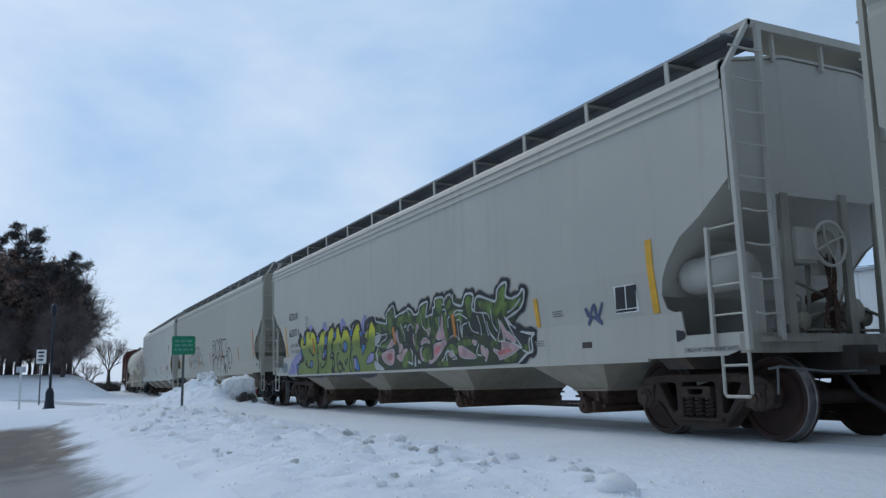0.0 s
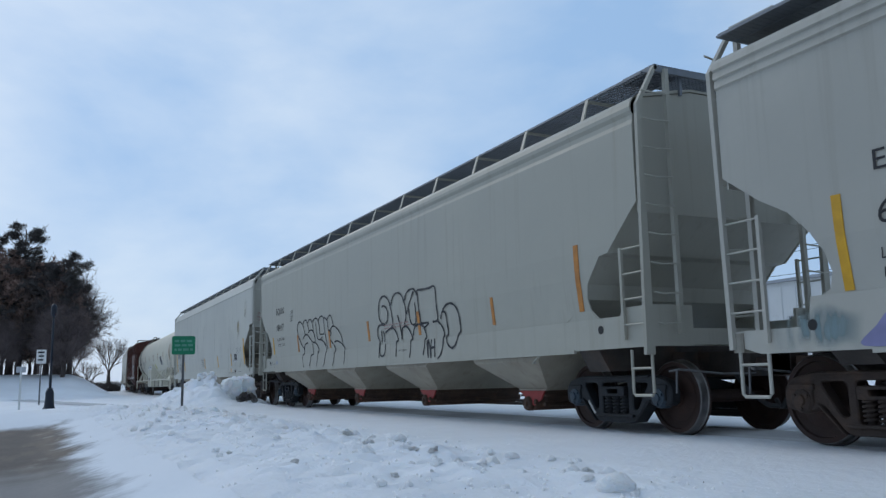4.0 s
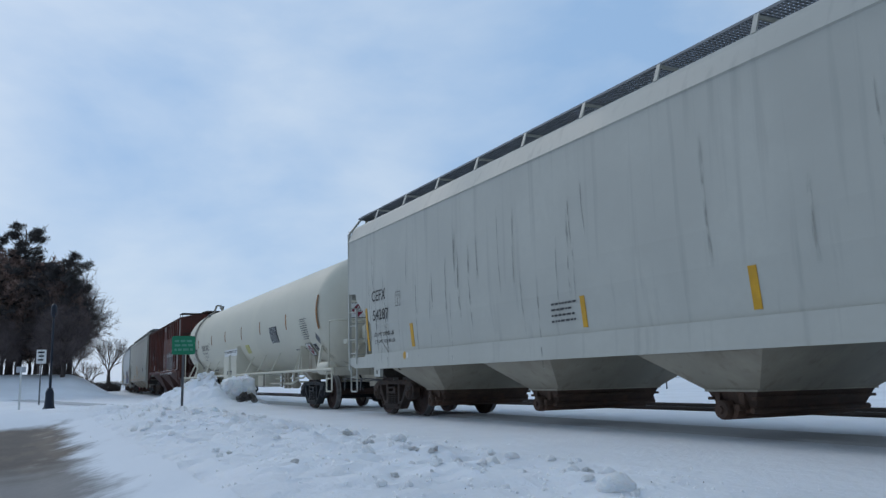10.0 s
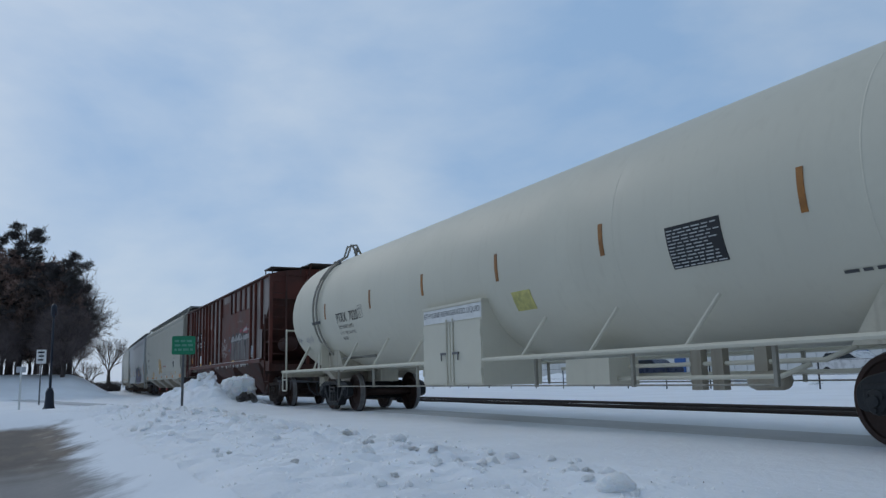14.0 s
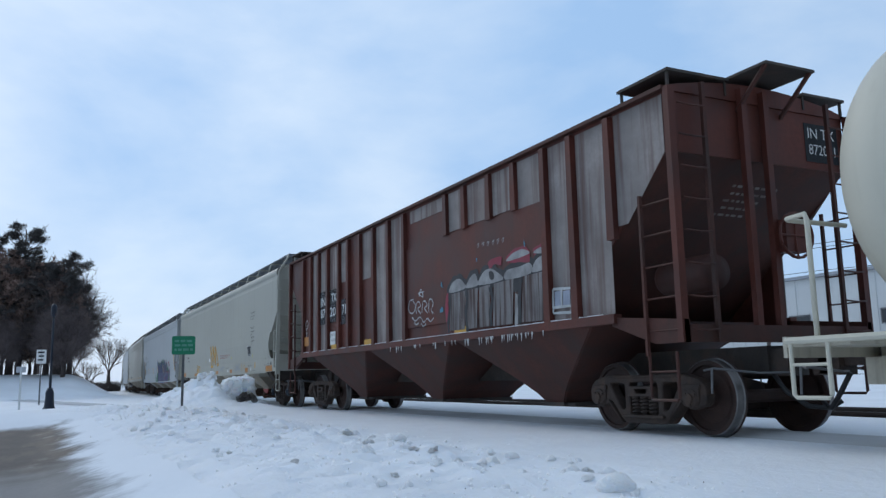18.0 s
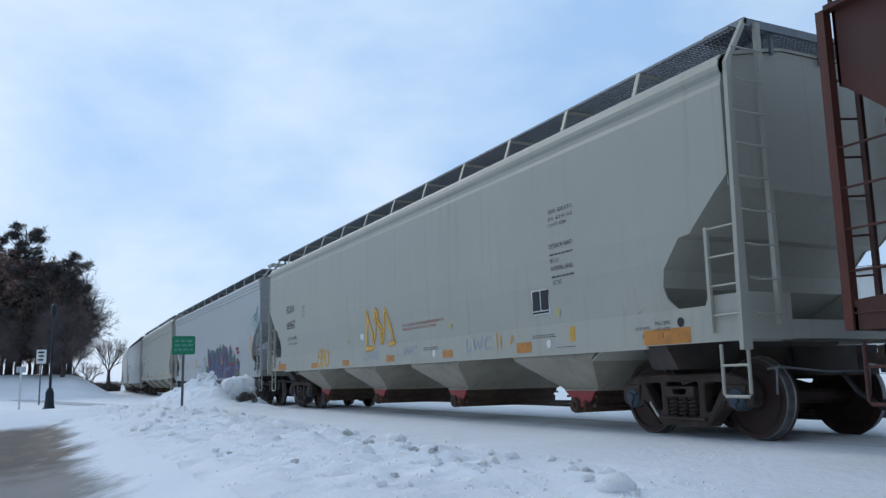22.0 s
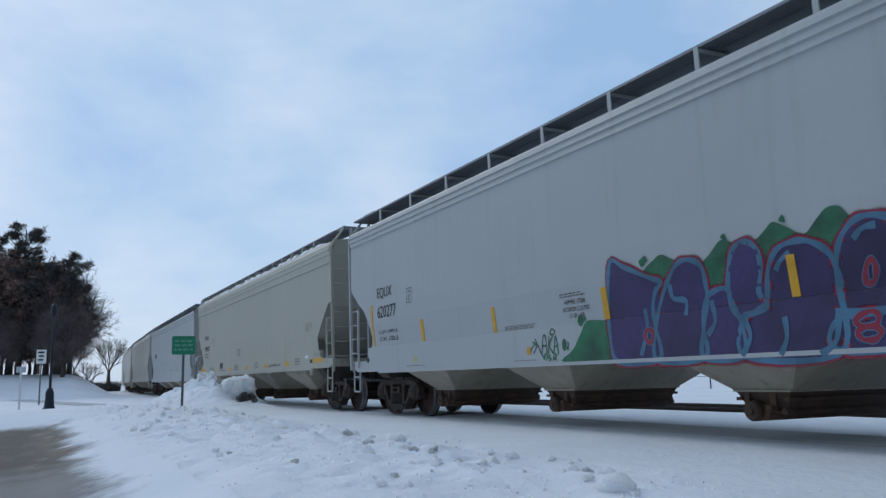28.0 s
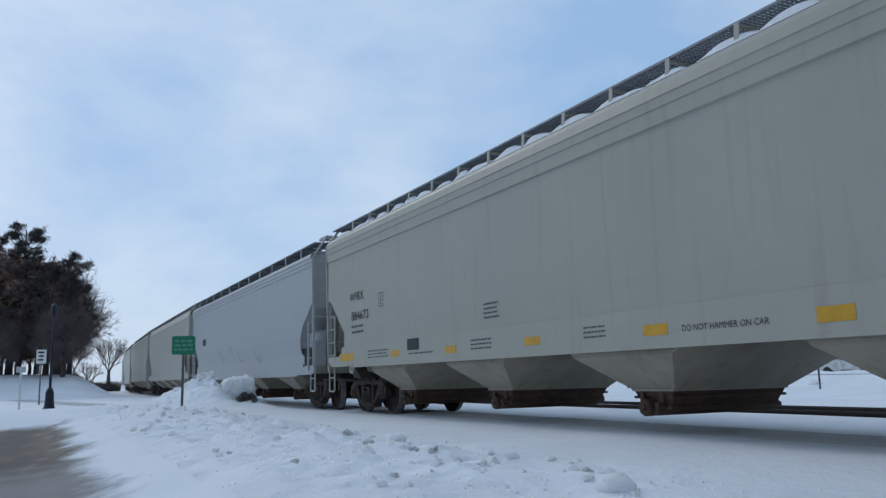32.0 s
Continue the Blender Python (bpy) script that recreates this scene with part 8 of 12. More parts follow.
fill(car_1, "g_white", ((0.75, 1.1), (0.96, 1.07), (0.98, 1.02), (0.82, 1.06)), 6, 1)
stroke(car_1, "g_white", 0.039, ((-0.87, 2.08), (-0.83, 1.99), (-0.48, 1.93), (-0.25, 1.91), (-0.25, 2.05), (-0.23, 2.11), (-0.05, 2.19), (0.11, 2.24), (0.2, 2.15), (0.24, 2)), 6, 0)
stroke(car_1, "g_white", 0.039, ((0.23, 1.99), (0.42, 2.04), (0.73, 2.08), (0.87, 2.12), (1.05, 2.06), (1.15, 1.98), (1.34, 1.99), (1.43, 2.12), (1.67, 2.17), (1.78, 2.16), (1.74, 2.07), (1.67, 1.89)), 6, 0)
stroke(car_1, "g_white", 0.039, ((1.67, 1.89), (1.84, 1.91), (1.97, 1.93), (2, 2.03), (2.08, 2.05), (2.07, 2.17), (2.17, 2.2), (2.34, 2.2), (2.44, 2.16), (2.45, 2.07)), 6, 0)
stroke(car_1, "g_white", 0.039, ((2.45, 2.07), (2.47, 2.13), (2.6, 2.2), (2.71, 2.21), (2.77, 2.14)), 6, 0)
stroke(car_1, "g_white", 0.039, ((2.81, 2.2), (2.83, 2.05), (3.08, 1.98), (3.17, 2), (3.25, 2.13), (3.37, 2.16), (3.52, 2.14), (3.56, 2.07), (3.49, 1.91)), 6, 0)
stroke(car_1, "g_white", 0.039, ((3.49, 1.91), (3.58, 1.86), (3.62, 2.02), (3.74, 2.08), (4.06, 2), (4.29, 1.95), (4.35, 2.1), (4.46, 2.18), (4.61, 2.21), (4.65, 2.16), (4.61, 2), (4.79, 1.94)), 6, 0)
stroke(car_1, "g_white", 0.039, ((4.79, 1.94), (5, 1.98), (5.09, 2.05), (5.15, 2.02), (5.12, 1.88), (5, 1.77), (4.82, 1.71), (4.58, 1.65)), 6, 0)
stroke(car_1, "g_white", 0.039, ((4.58, 1.65), (4.75, 1.53), (4.97, 1.44), (5.22, 1.39), (5.37, 1.38), (5.28, 1.32), (5.3, 1.13), (5.15, 1.09), (4.9, 0.96)), 6, 0)
stroke(car_1, "g_white", 0.027, ((-0.84, 1.75), (-0.51, 1.68), (-0.27, 1.69), (-0.34, 1.59), (-0.58, 1.54), (-0.71, 1.47), (-0.97, 1.49)), 7, 0)
stroke(car_1, "g_white", 0.02, ((0.48, 1.85), (0.55, 1.74), (0.63, 1.63), (0.63, 1.49)), 7, 0)
stroke(car_1, "g_white", 0.022, ((0.65, 1.76), (0.75, 1.8), (0.83, 1.68), (0.87, 1.79), (1.03, 1.79), (1.06, 1.72)), 7, 0)
stroke(car_1, "g_white", 0.02, ((0.85, 2.09), (0.93, 1.96)), 7, 0)
stroke(car_1, "g_white", 0.02, ((1.44, 1.97), (1.47, 1.86), (1.5, 1.73)), 7, 0)
stroke(car_1, "g_white", 0.022, ((0.99, 1.31), (0.99, 1.16), (1, 1.03)), 7, 0)
stroke(car_1, "g_white", 0.023, ((2.58, 1.63), (2.58, 1.77), (2.63, 1.83), (2.68, 1.81)), 7, 0)
stroke(car_1, "g_white", 0.022, ((2.24, 1.86), (2.21, 1.68), (2.23, 1.5)), 7, 0)
stroke(car_1, "g_white", 0.027, ((2.39, 1.97), (2.51, 1.96), (2.52, 1.86)), 7, 0)
stroke(car_1, "g_white", 0.023, ((2.37, 2.07), (2.5, 2.04)), 7, 0)
stroke(car_1, "g_white", 0.023, ((2.62, 1.46), (2.75, 1.49), (2.9, 1.46), (2.97, 1.4), (2.95, 1.53), (2.93, 1.7)), 7, 0)
stroke(car_1, "g_white", 0.023, ((3.03, 1.66), (3.04, 1.55), (3.11, 1.44)), 7, 0)
stroke(car_1, "g_white", 0.027, ((2.81, 1.86), (2.93, 1.91), (3.17, 1.89)), 7, 0)
stroke(car_1, "g_white", 0.025, ((2.49, 1.05), (2.46, 1.17), (2.51, 1.22), (2.69, 1.21)), 7, 0)
stroke(car_1, "g_white", 0.023, ((2.68, 1.26), (2.8, 1.13), (2.86, 1.09), (2.7, 1.08)), 7, 0)
stroke(car_1, "g_white", 0.023, ((2.27, 1.06), (2.4, 1.14), (2.43, 1.22)), 7, 0)
stroke(car_1, "g_white", 0.02, ((0.89, 1.34), (1.02, 1.21)), 7, 0)
stroke(car_1, "g_white", 0.017, ((0.21, 1.74), (0.33, 1.69)), 7, 0)
stroke(car_1, "g_white", 0.017, ((1.47, 1.36), (1.36, 1.29)), 7, 0)
stroke(car_1, "g_white", 0.023, ((2.83, 1.83), (3.06, 1.84), (3.3, 1.74)), 7, 0)
stroke(car_1, "g_white", 0.022, ((3.65, 1.78), (3.75, 1.59), (3.76, 1.44)), 7, 0)
stroke(car_1, "g_white", 0.023, ((3.85, 1.79), (3.94, 1.57), (4, 1.42)), 7, 0)
stroke(car_1, "g_white", 0.022, ((4.12, 1.84), (4.15, 1.62), (4.29, 1.47)), 7, 0)
stroke(car_1, "g_white", 0.023, ((4.34, 1.67), (4.37, 1.5), (4.3, 1.33), (4.5, 1.31)), 7, 0)
stroke(car_1, "g_white", 0.027, ((4.53, 1.69), (4.75, 1.43), (5.01, 1.18), (4.73, 1.28)), 7, 0)
stroke(car_1, "g_white", 0.023, ((3.49, 1.87), (3.66, 1.82), (3.98, 1.78), (4.08, 1.68)), 7, 0)
stroke(car_1, "g_white", 0.022, ((3.35, 1.7), (3.45, 1.54), (3.68, 1.48)), 7, 0)
stroke(car_1, "g_white", 0.027, ((5.24, 1.33), (5.21, 1.23), (5.22, 1.1), (5.03, 1.15)), 7, 0)
stroke(car_1, "g_white", 0.022, ((2.89, 1.74), (3.05, 1.73), (3.08, 1.45), (3.13, 1.64), (3.29, 1.67)), 7, 0)
stroke(car_1, "g_white", 0.022, ((3.66, 1.3), (3.59, 1.15), (3.76, 1.11)), 7, 0)
stroke(car_1, "g_white", 0.023, ((2.4, 1.15), (2.54, 1.25), (2.86, 1.09)), 7, 0)
stroke(car_1, "g_white", 0.023, ((4.63, 1.74), (4.82, 1.79), (5.04, 1.92)), 7, 0)
stroke(car_1, "g_navy", 0.05, ((6.64, 1.64), (6.72, 1.52), (6.83, 1.66), (6.89, 1.49), (7.01, 1.68)), 2, 0)
stroke(car_1, "g_navy", 0.05, ((6.69, 1.41), (6.79, 1.51), (7, 1.41)), 2, 0)
stroke(car_1, "g_teal", 0.42, ((-8.76, 1.1), (-8.38, 1.16), (-8.04, 1.15), (-7.72, 1.1)), 1, 0)
fill(car_1, "g_lilac", ((-7.76, 0.96), (-7.62, 1.13), (-7.43, 1.3), (-7, 1.48), (-6.58, 1.53), (-6.48, 1.38), (-6.73, 1.2), (-6.97, 0.98)), 1, 1)
lettering(car_1, "ROLL", -7.44, 1.14, 0.38, 0.11, "g_navy")
lettering(car_1, "OFF", -7.42, 1.01, 0.32, 0.11, "g_navy")

# second car: black outline throw-ups
lettering(car_2, "EQUX", -7.43, 2.71, 0.83, 0.22, "black")
lettering(car_2, "18417", -7.39, 2.25, 0.78, 0.2, "black")
lettering(car_2, "LD LMT 218800", -7.34, 1.96, 0.77, 0.08, "black")
lettering(car_2, "LT WT  67200", -7.31, 1.8, 0.76, 0.07, "black")
plate_box(car_2, -5.93, 2.46, 0.25, 0.29)
plate(car_2, "reflective_strip", "yellow", -7.855, -7.755, 1.58, 2.09, 3)
plate(car_2, "reflective_strip", "orange", -5.255, -5.165, 1.56, 2.02, 3)
plate(car_2, "reflective_strip", "orange", -2.545, -2.455, 1.56, 2.02, 3)
plate(car_2, "reflective_strip", "orange", 0.125, 0.225, 1.59, 2.03, 3)
plate(car_2, "reflective_strip", "orange", 2.78, 2.88, 1.58, 2.03, 3)
plate(car_2, "reflective_strip", "orange", 7.98, 8.08, 1.6, 2.5, 3)
plate(car_2, "reflective_strip", "orange", 5.635, 5.715, 1.58, 2.02, 3)
stroke(car_2, "g_black", 0.036, ((-4.59, 1.62), (-4.84, 1.72), (-5.07, 1.93), (-5.21, 2.14), (-5.16, 2.32), (-4.93, 2.37), (-4.7, 2.27), (-4.58, 2.13), (-4.52, 2.02)), 2, 0)
stroke(car_2, "g_black", 0.036, ((-4.68, 2.29), (-4.55, 2.37), (-4.36, 2.37), (-4.23, 2.22), (-4.16, 2.09)), 2, 0)
stroke(car_2, "g_black", 0.036, ((-4.26, 2.29), (-4.1, 2.37), (-3.91, 2.34), (-3.8, 2.19), (-3.74, 2)), 2, 0)
stroke(car_2, "g_black", 0.036, ((-3.81, 2.29), (-3.66, 2.36), (-3.48, 2.36), (-3.32, 2.25), (-3.24, 2.12), (-3.26, 2.03), (-3.2, 1.94), (-2.94, 1.93), (-2.89, 1.94)), 2, 0)
stroke(car_2, "g_black", 0.036, ((-3.35, 2.28), (-3.17, 2.38), (-2.95, 2.37), (-2.89, 2.25), (-2.82, 2), (-2.74, 1.74), (-2.67, 1.55)), 2, 0)
stroke(car_2, "g_black", 0.036, ((-2.92, 2.32), (-2.75, 2.32), (-2.61, 2.24), (-2.56, 2.1), (-2.55, 2.02), (-2.38, 1.96), (-2.35, 1.9), (-2.43, 1.85)), 2, 0)
stroke(car_2, "g_black", 0.036, ((-2.59, 2.28), (-2.48, 2.35), (-2.32, 2.34), (-2.21, 2.21), (-2.14, 2.08)), 2, 0)
stroke(car_2, "g_black", 0.036, ((-2.41, 1.96), (-2.3, 2.05), (-2.1, 2.07), (-1.86, 1.99), (-1.65, 1.85), (-1.55, 1.72), (-1.56, 1.66)), 2, 0)
stroke(car_2, "g_black", 0.036, ((-4.72, 1.9), (-4.53, 1.98), (-4.32, 1.99), (-4.13, 1.9), (-3.98, 1.82)), 2, 0)
stroke(car_2, "g_black", 0.036, ((-4.2, 2.03), (-4.02, 2.09), (-3.79, 2.05), (-3.67, 1.91), (-3.66, 1.77), (-3.85, 1.77), (-4, 1.82)), 2, 0)
stroke(car_2, "g_black", 0.036, ((-3.71, 1.76), (-3.48, 1.67), (-3.38, 1.54), (-3.49, 1.49)), 2, 0)
stroke(car_2, "g_black", 0.036, ((-3.56, 2.26), (-3.51, 2.03), (-3.42, 1.84), (-3.24, 1.8), (-3.03, 1.87)), 2, 0)
stroke(car_2, "g_black", 0.036, ((-3.24, 1.82), (-2.96, 1.74), (-2.8, 1.62), (-2.76, 1.52)), 2, 0)
stroke(car_2, "g_black", 0.036, ((-2.42, 1.75), (-2.25, 1.66), (-2.1, 1.56), (-2.07, 1.48)), 2, 0)
stroke(car_2, "g_black", 0.036, ((-2.13, 1.69), (-1.95, 1.71), (-1.74, 1.67), (-1.54, 1.6), (-1.4, 1.51), (-1.43, 1.48)), 2, 0)
stroke(car_2, "g_black", 0.036, ((-4.29, 1.77), (-4.54, 1.74), (-4.65, 1.63), (-4.66, 1.51), (-4.83, 1.44), (-4.82, 1.28), (-4.72, 1.13)), 2, 0)
stroke(car_2, "g_black", 0.036, ((-3.9, 1.74), (-3.86, 1.6), (-3.86, 1.46), (-4.06, 1.43), (-4.16, 1.25), (-4.25, 1.13)), 2, 0)
stroke(car_2, "g_black", 0.036, ((-3.38, 1.54), (-3.5, 1.44), (-3.56, 1.27), (-3.64, 1.13)), 2, 0)
stroke(car_2, "g_black", 0.036, ((-2.79, 1.5), (-2.9, 1.37), (-2.98, 1.2), (-3.08, 1.12)), 2, 0)
stroke(car_2, "g_black", 0.036, ((-2.08, 1.48), (-2.19, 1.41), (-2.23, 1.25), (-2.33, 1.13)), 2, 0)
stroke(car_2, "g_black", 0.036, ((-1.44, 1.46), (-1.44, 1.32), (-1.47, 1.21), (-1.52, 1.14)), 2, 0)
stroke(car_2, "g_black", 0.041, ((1.16, 1.89), (1, 1.93), (0.87, 2.03), (0.83, 2.22), (0.9, 2.41), (1.07, 2.48), (1.23, 2.46), (1.41, 2.35), (1.52, 2.13), (1.57, 1.94), (1.53, 1.83), (1.43, 1.78)), 2, 0)
stroke(car_2, "g_black", 0.041, ((1.01, 2.27), (1.12, 2.28), (1.25, 2.23), (1.33, 2.12), (1.3, 1.97), (1.19, 1.91)), 2, 0)
stroke(car_2, "g_black", 0.041, ((1.52, 2.26), (1.58, 2.38), (1.73, 2.47), (1.94, 2.47), (2.09, 2.39), (2.21, 2.22), (2.26, 2.07), (2.24, 1.93), (2.14, 1.82)), 2, 0)
stroke(car_2, "g_black", 0.041, ((2.21, 2.29), (2.31, 2.43), (2.5, 2.48), (2.67, 2.47), (2.77, 2.39), (2.81, 2.34)), 2, 0)
stroke(car_2, "g_black", 0.041, ((2.65, 2.44), (2.5, 2.28), (2.36, 2.12), (2.3, 2.01)), 2, 0)
stroke(car_2, "g_black", 0.041, ((2.41, 2.12), (2.43, 1.94), (2.49, 1.83), (2.6, 1.79), (2.7, 1.82), (2.73, 1.94), (2.72, 2.08), (2.69, 2.21)), 2, 0)
stroke(car_2, "g_black", 0.041, ((2.81, 2.34), (2.83, 2.43), (3.08, 2.42), (3.35, 2.42), (3.59, 2.42), (3.63, 2.19), (3.65, 2.01), (3.67, 1.82), (3.56, 1.79), (3.45, 1.79)), 2, 0)
stroke(car_2, "g_black", 0.041, ((2.82, 2.38), (2.86, 2.12), (2.91, 1.95), (2.96, 1.8), (3.25, 1.79), (3.22, 1.75), (3.06, 1.7)), 2, 0)
stroke(car_2, "g_black", 0.041, ((1.84, 2.04), (1.93, 1.83), (1.98, 1.68), (1.99, 1.54), (2.02, 1.68), (2.06, 1.76), (2.21, 1.79), (2.35, 1.73), (2.46, 1.62), (2.51, 1.53), (2.42, 1.49), (2.4, 1.34), (2.34, 1.17)), 2, 0)
stroke(car_2, "g_black", 0.041, ((2.55, 1.59), (2.61, 1.72), (2.76, 1.78), (2.91, 1.78), (3.04, 1.72), (3.12, 1.62), (3.15, 1.52), (3.07, 1.48), (3.04, 1.36), (2.97, 1.2)), 2, 0)
stroke(car_2, "g_black", 0.041, ((3.67, 1.78), (3.78, 1.72), (3.88, 1.62), (3.9, 1.51), (3.85, 1.47), (3.82, 1.33), (3.73, 1.19), (3.59, 1.11)), 2, 0)
stroke(car_2, "g_black", 0.041, ((3.79, 1.81), (3.84, 1.92), (3.92, 1.94), (4, 1.89), (4.03, 1.75), (4.06, 1.6), (4.05, 1.52), (3.99, 1.49), (4, 1.38), (4.09, 1.31), (4.19, 1.28), (4.3, 1.32), (4.38, 1.4), (4.44, 1.49), (4.52, 1.54), (4.54, 1.6), (4.52, 1.77), (4.46, 1.92), (4.34, 2.02), (4.2, 2.06), (4.03, 2.04), (3.89, 1.97)), 2, 0)
stroke(car_2, "g_black", 0.041, ((1.12, 1.88), (0.9, 1.9), (0.75, 1.84), (0.72, 1.68), (0.81, 1.56), (0.76, 1.41), (0.74, 1.22)), 2, 0)
stroke(car_2, "g_black", 0.041, ((0.92, 1.78), (0.95, 1.64), (0.93, 1.53)), 2, 0)
stroke(car_2, "g_black", 0.041, ((1.05, 1.77), (1.09, 1.63), (1.08, 1.54)), 2, 0)
stroke(car_2, "g_black", 0.041, ((0.82, 1.56), (0.8, 1.33), (0.88, 1.25), (1.01, 1.26), (1.09, 1.35), (1.11, 1.5)), 2, 0)
stroke(car_2, "g_black", 0.041, ((1.15, 1.72), (1.37, 1.78), (1.57, 1.79), (1.72, 1.7), (1.79, 1.59), (1.8, 1.53), (1.7, 1.49), (1.68, 1.35), (1.66, 1.21)), 2, 0)
stroke(car_2, "g_black", 0.041, ((3.16, 1.47), (3.17, 1.28), (3.2, 1.14)), 2, 0)
stroke(car_2, "g_black", 0.041, ((3.2, 1.14), (3.2, 1.31), (3.23, 1.47), (3.29, 1.28), (3.31, 1.13), (3.32, 1.34), (3.36, 1.47)), 2, 0)
stroke(car_2, "g_black", 0.041, ((3.48, 1.48), (3.48, 1.29), (3.48, 1.14)), 2, 0)
stroke(car_2, "g_black", 0.041, ((3.33, 1.32), (3.48, 1.32)), 2, 0)
small_print(car_2, 1.11, 1.79, 1.43, 0.12, 2, "faded_red")
small_print(car_2, 1.78, 1.31, 0.45, 0.04, 2, "black")

for car, x in ((car_2, -8.31), (car_6, 8.22)):
    lettering(car, "PULL HERE", x, 1.32, 0.26, 0.042, "print")
    lettering(car, "LIFT HERE", x, 1.245, 0.26, 0.042, "print")
    lettering(car, "JACK HERE", x + (0.38 if car == car_2 else -0.36), 1.27, 0.27, 0.045, "print")
    for dx in (0.13, 0.52 if car == car_2 else -0.22):
        quad(car, "arrow", "black", x + dx - 0.006, x + dx + 0.006, 1.17, 1.225, 4)
plate(car_2, "notice_plate", "g_chalk", -7.61, -7.41, 1.28, 1.375, 3)
# third car: streaked side
lettering(car_3, "CEFX", -7.61, 2.42, 0.77, 0.23, "black")
lettering(car_3, "54287", -7.55, 2.01, 0.86, 0.22, "black")
lettering(car_3, "LD LMT 220900 LB", -7.53, 1.67, 1.07, 0.08, "black")
lettering(car_3, "LT WT  65100 LB", -7.49, 1.52, 1.07, 0.07, "black")
plate_box(car_3, -6.31, 2.22, 0.25, 0.29)
lettering(car_3, "EXW 10-8", 6.59, 1.95, 0.32, 0.05, "black")
lettering(car_3, "EW 9-6", 6.6, 1.87, 0.24, 0.05, "black")
lettering(car_3, "CU FT 6245", 6.61, 1.79, 0.39, 0.05, "black")
lettering(car_3, "H 8-10", 7.17, 1.95, 0.2, 0.05, "black")
lettering(car_3, "H 13-10", 7.13, 1.87, 0.23, 0.05, "black")
plate(car_3, "stencil_panel", "white", 6.19, 6.63, 1.52, 1.81, 3)
plate(car_3, "stencil_field", "black", 6.202, 6.4, 1.566, 1.798, 5)
plate(car_3, "stencil_field", "black", 6.42, 6.618, 1.566, 1.798, 5)
plate(car_3, "stencil_field", "black", 6.202, 6.618, 1.532, 1.555, 5)
plate(car_3, "reflective_strip", "yellow", 7.69, 7.82, 1.39, 2.3, 3)
plate(car_3, "reflective_strip", "yellow", 5.54, 5.65, 1.38, 1.83, 3)
plate(car_3, "reflective_strip", "yellow", 2.945, 3.055, 1.38, 1.83, 3)
plate(car_3, "reflective_strip", "yellow", 0.005, 0.105, 1.39, 1.81, 3)
plate(car_3, "reflective_strip", "yellow", -7.965, -7.865, 1.38, 2.31, 3)
plate(car_3, "reflective_strip", "yellow", -5.62, -5.49, 1.38, 1.83, 3)
small_print(car_3, -0.71, 1.49, 0.63, 0.32, 4, "black")
small_print(car_3, 5.87, 1.52, 0.3, 0.08, 3, "black")
small_print(car_3, 5.26, 1.11, 0.88, 0.05, 1, "black")
plate(car_3, "stencil_panel", "under", 6.28, 6.51, 1.13, 1.22, 3)
lettering(car_3, "3 INCH HF COMP SHOES", 6.94, 1.14, 0.48, 0.03, "black")
roundel(car_3, "yellow", 5.68, 1.22, 0.11)
roundel(car_3, "yellow", -5.92, 1.22, 0.11)
roundel(car_3, "white", 5.83, 1.21, 0.08)
roundel(car_3, "white", -5.8, 1.22, 0.08)
stroke(car_3, "rust_stain", 0.55, ((7, 2.97), (6.96, 2.78), (6.96, 2.53), (6.97, 2.28)), 1, 0)
stroke(car_3, "rust_stain", 0.55, ((6.72, 2.84), (6.89, 2.77), (7.2, 2.86)), 1, 0)
stroke(car_3, "rust_stain", 0.55, ((8.12, 3.68), (8.06, 3.29), (8.04, 2.95)), 1, 0)
stroke(car_3, "g_streak", 0.034, ((-4.69, 2.34), (-4.71, 1.8), (-4.69, 1.25)), 1, 0)
stroke(car_3, "g_streak", 0.042, ((-2.16, 3.49), (-2.14, 2.73), (-2.07, 1.98)), 1, 0)
stroke(car_3, "g_streak", 0.042, ((-0.09, 2.59), (-0.11, 2.15), (-0.1, 1.71)), 1, 0)
stroke(car_3, "g_streak", 0.041, ((5.89, 3.36), (5.91, 2.61), (5.98, 1.85)), 1, 0)
stroke(car_3, "g_streak", 0.078, ((-3.56, 3.08), (-3.54, 2.36), (-3.46, 1.65)), 1, 0)
stroke(car_3, "g_streak", 0.04, ((-6.97, 3.05), (-6.97, 2.36), (-6.92, 1.68)), 1, 0)
stroke(car_3, "g_streak", 0.06, ((-1.05, 2.33), (-1.03, 1.51), (-0.95, 0.69)), 1, 0)
stroke(car_3, "g_streak", 0.077, ((-3.71, 3.47), (-3.68, 2.84), (-3.6, 2.2)), 1, 0)
stroke(car_3, "g_streak", 0.039, ((-0.52, 2.78), (-0.53, 2.13), (-0.48, 1.48)), 1, 0)
stroke(car_3, "g_streak", 0.064, ((-3.63, 3.34), (-3.66, 2.97), (-3.65, 2.59)), 1, 0)
stroke(car_3, "g_streak", 0.085, ((-4.01, 2.95), (-4.02, 2.36), (-3.98, 1.78)), 1, 0)
stroke(car_3, "g_streak", 0.045, ((-5.31, 2.78), (-5.3, 2.33), (-5.24, 1.88)), 1, 0)
stroke(car_3, "g_streak", 0.08, ((-2.86, 3.25), (-2.85, 2.74), (-2.8, 2.23)), 1, 0)
stroke(car_3, "g_streak", 0.064, ((-6.76, 2.29), (-6.74, 1.82), (-6.67, 1.36)), 1, 0)
stroke(car_3, "g_streak", 0.032, ((-4.67, 2.66), (-4.67, 2.22), (-4.62, 1.79)), 1, 0)
